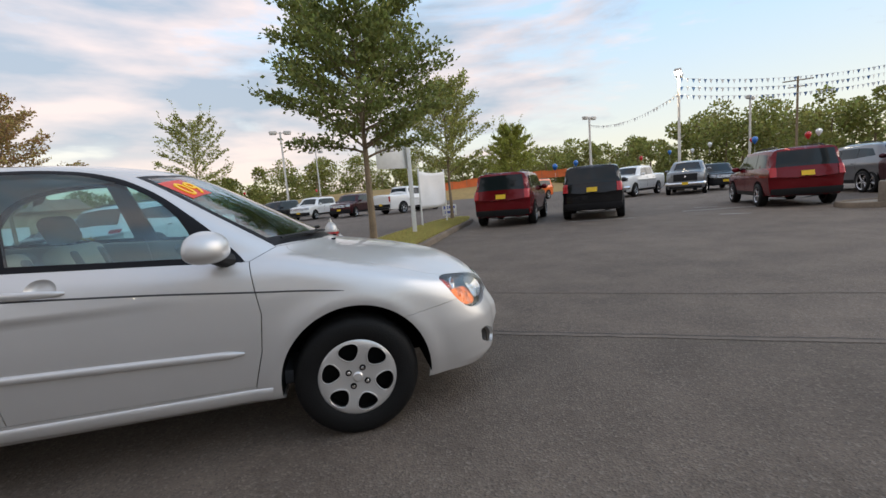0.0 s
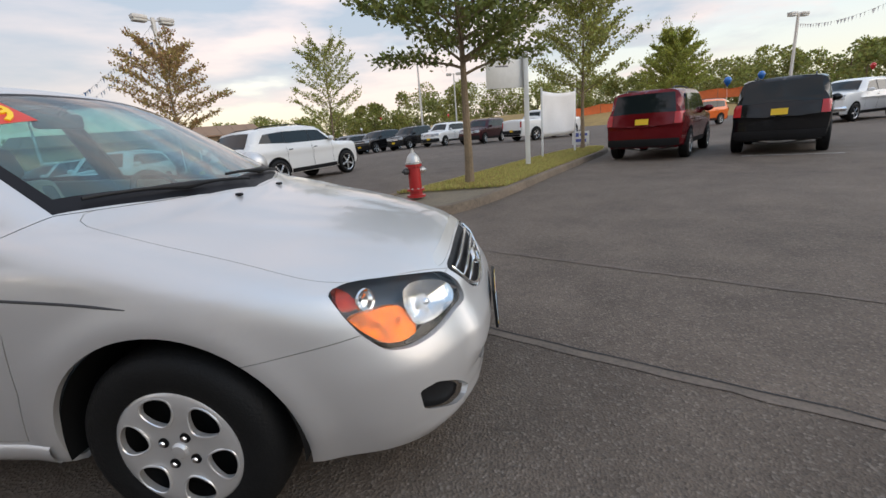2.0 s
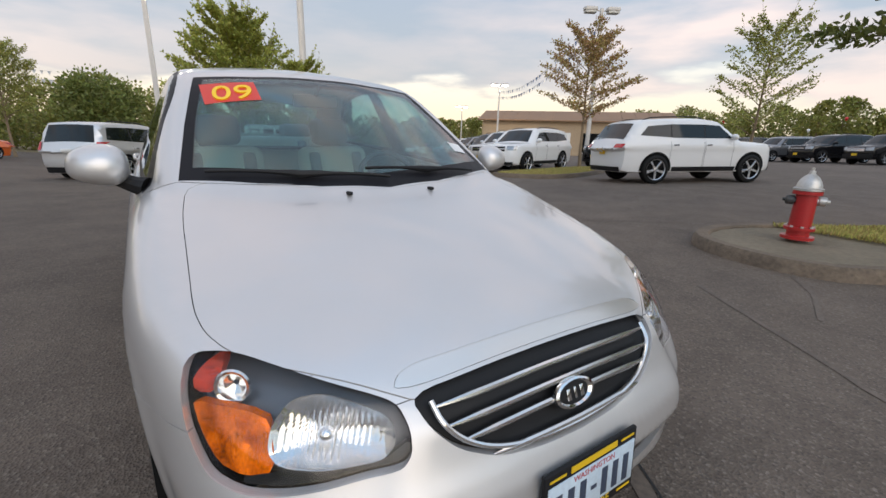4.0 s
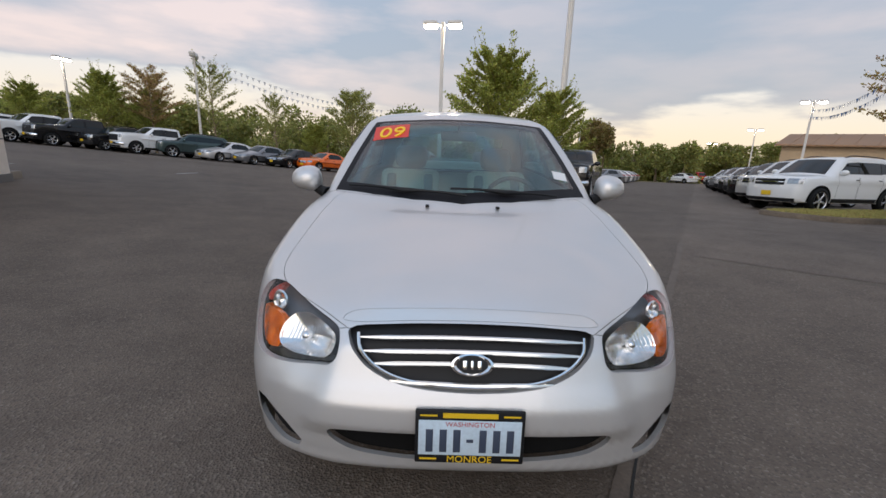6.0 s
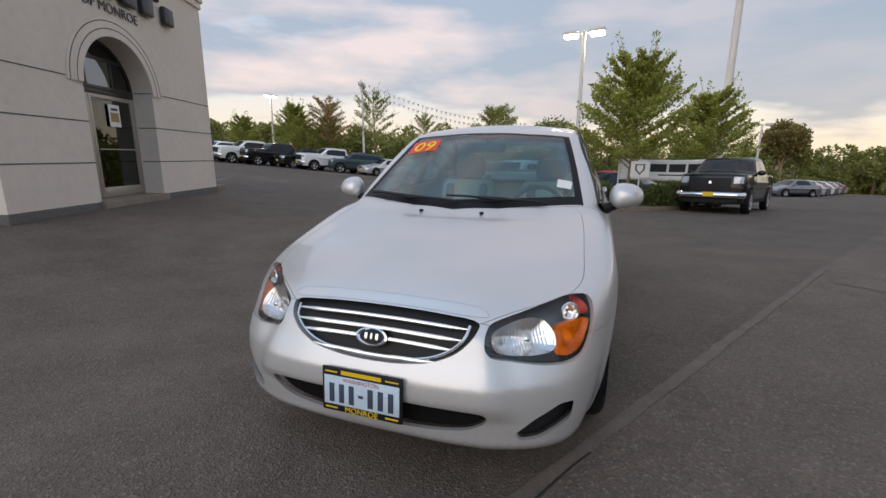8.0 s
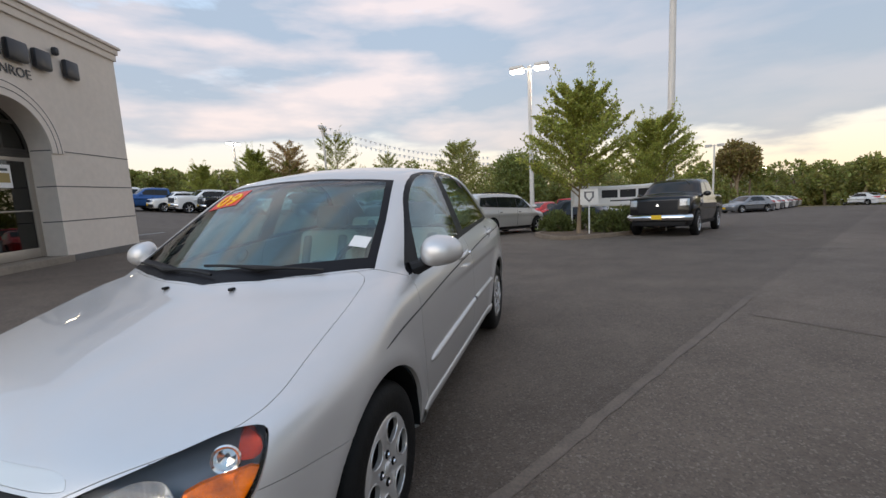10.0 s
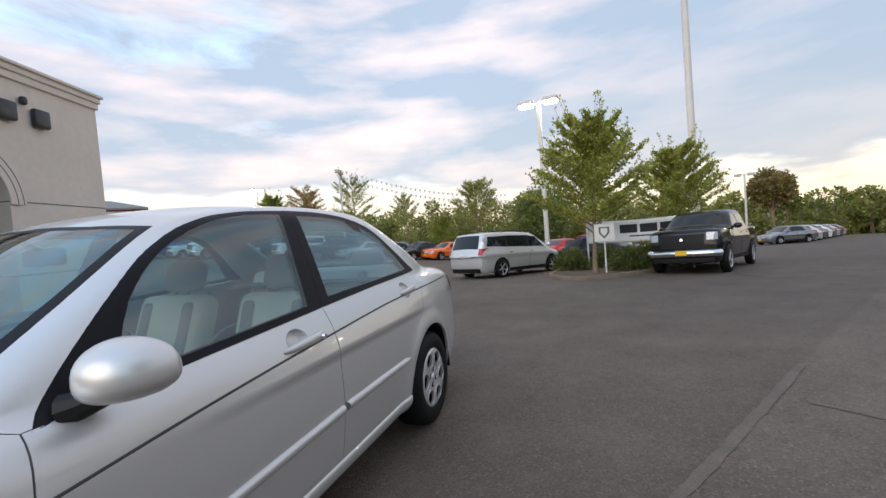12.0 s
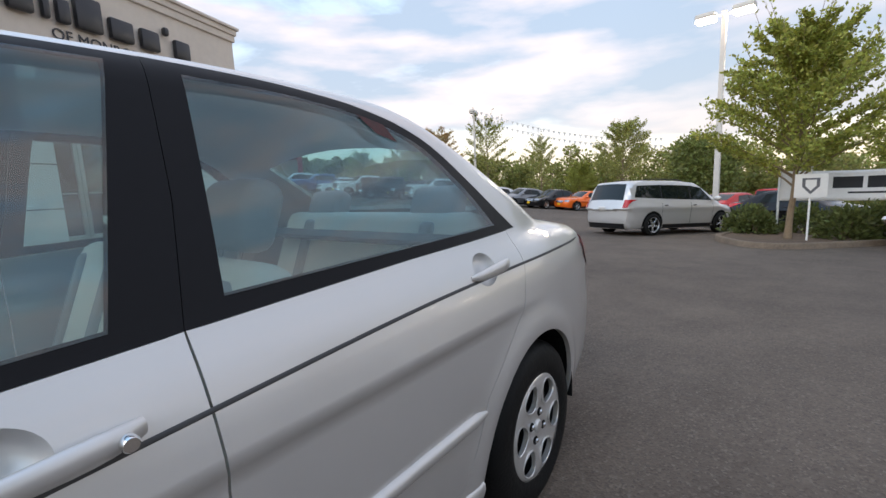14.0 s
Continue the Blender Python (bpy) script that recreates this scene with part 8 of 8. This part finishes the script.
def hydrant(x, y):
    red = mat("hydrant_red", (0.42, 0.018, 0.018), 0.4, coat=0.3, scale=6, vary=0.12)
    cap = mat("hydrant_silver", (0.55, 0.54, 0.52), 0.45, 0.7, scale=6, vary=0.15)
    top = root("fire_hydrant", upright(x, y, 118, 0.14, 1.04), "red fire hydrant with silver bonnet and outlets", "fire hydrant")
    bm = bmesh.new()
    lathe(bm, [(0.145, 0.0), (0.145, 0.03), (0.10, 0.035), (0.098, 0.09), (0.135, 0.095), (0.135, 0.125), (0.098, 0.13), (0.094, 0.46), (0.125, 0.465), (0.125, 0.50), (0.094, 0.505)], 28)
    part("barrel", bm, red, top)
    for k in range(8):
        a = k * math.pi / 4
        part("flange_bolt", boxed(-0.012, 0.012, -0.012, 0.012, 0.124, 0.142), cap, top, "", pose(0.117 * math.cos(a), 0.117 * math.sin(a), 0))
    bm = bmesh.new()
    lathe(bm, [(0.126, 0.505), (0.126, 0.528), (0.108, 0.535), (0.104, 0.565), (0.090, 0.605), (0.066, 0.640), (0.038, 0.663), (0.033, 0.67)], 28)
    part("bonnet", bm, cap, top, "silver domed bonnet")
    bm = bmesh.new()
    lathe(bm, [(0.033, 0.66), (0.030, 0.70), (0.016, 0.705), (0.016, 0.735)], 5)
    part("operating_nut", bm, cap, top)
    for a, r, l in ((0, 0.062, 0.075), (90, 0.048, 0.07), (-90, 0.048, 0.07)):
        bm = bmesh.new()
        lathe(bm, [(r * 0.8, 0.07), (r * 0.8, 0.10), (r, 0.105), (r, 0.09 + l), (r * 0.7, 0.10 + l), (0.018, 0.10 + l), (0.018, 0.125 + l)], 18, "x")
        part("outlet_cap", bm, cap if a <= 0 else mat("outlet_grey", (0.07, 0.07, 0.07), 0.5, 0.3), top, "", Matrix.Translation((0, 0, 0.40)) @ pose(0, 0, 0, 0, 0, a))


hydrant(-0.24, 5.05)


def street_sign():
    top = root("direction_sign", upright(1.93, 9.15, 0, 0.1), "white board on a single square post in the grass", "sign")
    part("post", boxed(-0.055, 0.055, -0.055, 0.055, -0.1, 2.62, 0.006), WHITE_PAINT, top)
    m = pose(0, 0, 0, 0, 0, 208)
    board = part("board", boxed(-0.06, 1.02, -0.075, -0.058, 1.86, 2.63, 0.006), WHITE_PAINT, top, "", m)
    for x0, x1, z0, z1 in ((0.84, 0.97, 2.40, 2.54), (0.40, 0.78, 2.45, 2.48), (0.44, 0.78, 2.32, 2.35)):
        part("sign_bar", boxed(x0, x1, -0.056, -0.054, z0, z1), mat("sign_grey", (0.22, 0.22, 0.23), 0.6), board)
        part("sign_bar", boxed(x0, x1, -0.079, -0.077, z0, z1), mat("sign_grey", (0.22, 0.22, 0.23), 0.6), board)


street_sign()


def cloth_banner(name, p, q, z0, z1, material, label, posts=True, sag=0.06, marks=()):
    """A sheet hung between two places, slack at its edges."""
    top = root(name, Matrix(), label, "banner")
    (ax, ay), (bx, by) = p, q
    l = math.hypot(bx - ax, by - ay)
    nx, ny = -(by - ay) / l, (bx - ax) / l
    nu, nv = 25, 11
    g = float(ground_z((ax + bx) / 2, (ay + by) / 2))
    def at(u, v, lift=0.0):
        bulge = 0.05 * math.sin(math.pi * u) * math.sin(math.pi * v * 0.9) + 0.02 * math.sin(9 * u + 3 * v)
        z = g + z0 + (z1 - z0) * v - sag * 4 * u * (1 - u) * (0.3 + 0.7 * v)
        o = bulge + lift
        return (ax + (bx - ax) * u + nx * o, ay + (by - ay) * u + ny * o, z)
    v = [at(i / (nu - 1), j / (nv - 1)) for i in range(nu) for j in range(nv)]
    me = raw_mesh("sheet", v, grid_faces(nu, nv), material)
    sheet = link_mesh("sheet", me, top)
    md = sheet.modifiers.new("thick", "SOLIDIFY")
    md.thickness = 0.004
    for u0, u1, v0, v1, mt in marks:
        for s in (-0.007, 0.007):
            n2 = (7, 5)
            vv = [at(u0 + (u1 - u0) * i / 6, v0 + (v1 - v0) * j / 4, s) for i in range(7) for j in range(5)]
            link_mesh("banner_mark", raw_mesh("banner_mark", vv, grid_faces(7, 5), mt), sheet)
    if posts:
        for x, y in (p, q):
            bm = bmesh.new()
            tube(bm, [(x, y, float(ground_z(x, y)) - 0.1), (x, y, g + z1 + 0.08)], 0.03, 8)
            part("post", bm, WHITE_PAINT, top)


BANNER_WHITE = mat("banner_cloth", (0.86, 0.83, 0.80), 0.8, scale=2, vary=0.05)
BANNER_BLACK = mat("banner_black", (0.02, 0.02, 0.022), 0.7)
cloth_banner("blank_banner", (2.55, 11.3), (3.75, 12.75), 0.72, 1.98, BANNER_WHITE, "plain white cloth banner hung between posts on the island")
MARKS = [(0.33, 0.50, 0.42, 0.80, BANNER_BLACK), (0.525, 0.69, 0.42, 0.80, BANNER_BLACK), (0.715, 0.93, 0.42, 0.80, BANNER_BLACK), (0.42, 0.82, 0.24, 0.30, BANNER_BLACK)]
cloth_banner("dealer_banner", (-17.2, 1.7), (-17.0, 5.2), 1.05, 1.90, BANNER_WHITE, "white banner with bold black lettering blocks over the mulch bed", marks=MARKS)


def small_sign(x, y, turn):
    top = root("post_sign", upright(x, y, turn, 0.1), "small square white sign with a dark emblem on a thin post", "sign")
    bm = bmesh.new()
    tube(bm, [(0, 0, -0.1), (0, 0, 1.75)], 0.022, 8)
    part("post", bm, WHITE_PAINT, top)
    board = part("board", boxed(0.022, 0.036, -0.30, 0.30, 1.02, 1.58, 0.004), WHITE_PAINT, top)
    bm = bmesh.new()
    prism(bm, [(-0.16, 1.48), (-0.16, 1.28), (0.0, 1.10), (0.16, 1.28), (0.16, 1.48)], 0.037, 0.040, FRONTAL)
    part("emblem", bm, mat("emblem_grey", (0.12, 0.12, 0.13), 0.6), board, smooth=False)
    bm = bmesh.new()
    prism(bm, [(-0.10, 1.44), (-0.10, 1.30), (0.0, 1.18), (0.10, 1.30), (0.10, 1.44)], 0.0405, 0.042, FRONTAL)
    part("emblem", bm, WHITE_PAINT, board, smooth=False)


small_sign(-14.6, 2.25, 0)


def yard_sign(x, y, turn):
    top = root("yard_sign", upright(x, y, turn, 0.1), "small blue and white yard sign in the grass", "sign")
    board = part("board", boxed(-0.01, 0.01, -0.3, 0.3, 0.15, 0.6, 0.003), WHITE_PAINT, top)
    for y0, y1, z0, z1 in ((-0.24, 0.02, 0.45, 0.54), (0.06, 0.24, 0.42, 0.55), (-0.2, 0.2, 0.24, 0.34)):
        part("sign_bar", boxed(-0.014, 0.014, y0, y1, z0, z1), mat("sign_blue", (0.10, 0.13, 0.42), 0.6), board)
    for yy in (-0.2, 0.2):
        bm = bmesh.new()
        tube(bm, [(0, yy, -0.1), (0, yy, 0.2)], 0.006, 5)
        part("stake", bm, POLE_PAINT, top)


yard_sign(4.25, 14.3, 60)


def barrier_fence():
    """Orange mesh fence along the dry bank."""
    top = root("barrier_fence", Matrix(), "orange mesh fence strung along the dry bank", "fence")
    a = np.radians(np.linspace(79, 58, 22))
    r = np.linspace(69, 84, 22)
    g = np.interp(r, [63, 68, 74, 80, 90], [-0.2, 1.1, 2.1, 2.6, 2.7])
    lo = [(ri * math.cos(t), ri * math.sin(t), gi) for t, ri, gi in zip(a, r, g)]
    v = [q for i, (x, y, z) in enumerate(lo) for q in ((x, y, z - 0.2), (x * 1.001, y * 1.001, z + 0.6), (x, y, z + 1.15 + 0.12 * math.sin(2.1 * i)))]
    link_mesh("mesh_sheet", raw_mesh("mesh_sheet", v, grid_faces(22, 3), mat("fence_orange", (0.62, 0.13, 0.03), 0.7, scale=0.8, vary=0.25)), top)
    for x, y, z in lo[::2]:
        bm = bmesh.new()
        tube(bm, [(x, y, z - 0.5), (x, y, z + 1.4)], 0.03, 6)
        part("stake", bm, BARK, top)


barrier_fence()


def canopy_building():
    """A small forecourt canopy with red corner columns, beyond the showroom."""
    g = float(ground_z(-34.0, -47.0))
    m = Matrix(((0.82, -0.57, 0, -35.1), (-0.57, -0.82, 0, -46.4), (0, 0, 1, g), (0, 0, 0, 1)))
    red = mat("canopy_red", (0.42, 0.03, 0.035), 0.5, scale=0.8, vary=0.1)
    top = root("canopy_building", m, "small building with grey hipped roof and red columns", "building")
    bm = bmesh.new()
    lo = [bm.verts.new(p) for p in ((-0.5, -0.5, 4.95), (10.5, -0.5, 4.95), (10.5, 6.5, 4.95), (-0.5, 6.5, 4.95))]
    ev = [bm.verts.new(v.co + Vector((0, 0, 0.22))) for v in lo]
    rg = [bm.verts.new(p) for p in ((3.0, 3.0, 6.3), (7.0, 3.0, 6.3))]
    bm.faces.new(lo[::-1])
    for i in range(4):
        bm.faces.new((lo[i], lo[(i + 1) % 4], ev[(i + 1) % 4], ev[i]))
    bm.faces.new((ev[0], ev[1], rg[1], rg[0])); bm.faces.new((ev[2], ev[3], rg[0], rg[1]))
    bm.faces.new((ev[1], ev[2], rg[1])); bm.faces.new((ev[3], ev[0], rg[0]))
    part("roof", bm, mat("roof_grey", (0.22, 0.22, 0.215), 0.7, scale=0.7, vary=0.15), top, smooth=False)
    part("fascia", boxed(0.0, 10.0, 0.0, 6.0, 4.05, 4.95, 0.02), red, top, "red band under the eaves")
    part("sign_panel", boxed(1.0, 3.6, -0.06, 0.0, 4.2, 4.8, 0.01), WHITE_PAINT, top)
    for x in (0.3, 4.9, 9.6):
        for y in (0.3, 5.6):
            part("column", boxed(x - 0.3, x + 0.3, y - 0.3, y + 0.3, -0.2, 4.05, 0.02), red if x < 1 else STUCCO, top)
    part("rear_wall", boxed(0.6, 9.3, 5.5, 5.7, -0.2, 4.05, 0.02), STUCCO, top)


canopy_building()


def far_hall():
    """A long low hall with a brown metal roof beyond the angled row."""
    (ax, ay), (bx, by) = (-43.5, 35.2), (-26.3, 49.4)
    l = math.hypot(bx - ax, by - ay)
    g = float(ground_z((ax + bx) / 2, (ay + by) / 2))
    top = root("long_hall", pose(ax, ay, g, 0, 0, math.degrees(math.atan2(by - ay, bx - ax))), "long low hall with tan walls and a brown metal roof", "building")
    tan_wall = mat("hall_wall_tan", (0.42, 0.31, 0.20), 0.8, scale=0.5, vary=0.12)
    brown = mat("hall_roof_brown", (0.27, 0.155, 0.085), 0.6, scale=0.4, vary=0.18)
    part("wall", boxed(0, l, 0, 9, -1.0, 4.0), tan_wall, top, smooth=False)
    bm = bmesh.new()
    prism(bm, [(-0.6, 4.0), (4.5, 5.2), (9.6, 4.0), (9.6, 4.15), (4.5, 5.38), (-0.6, 4.15)], -0.5, l + 0.5, FRONTAL)
    part("roof", bm, brown, top, "brown ribbed metal roof", smooth=False)
    for k in range(6):
        x = 2.0 + 3.4 * k
        part("bay_door", boxed(x, x + 2.2, -0.06, 0.0, 0.0, 2.7), MATTE_DARK if k % 2 else WHITE_PAINT, top, smooth=False)
    for k in range(14):
        x = (k + 0.5) * l / 14
        bm = bmesh.new()
        tube(bm, [(x, -0.6, 4.17), (x, 4.5, 5.40), (x, 9.6, 4.17)], 0.03, 4)
        part("roof_rib", bm, brown, top)


far_hall()
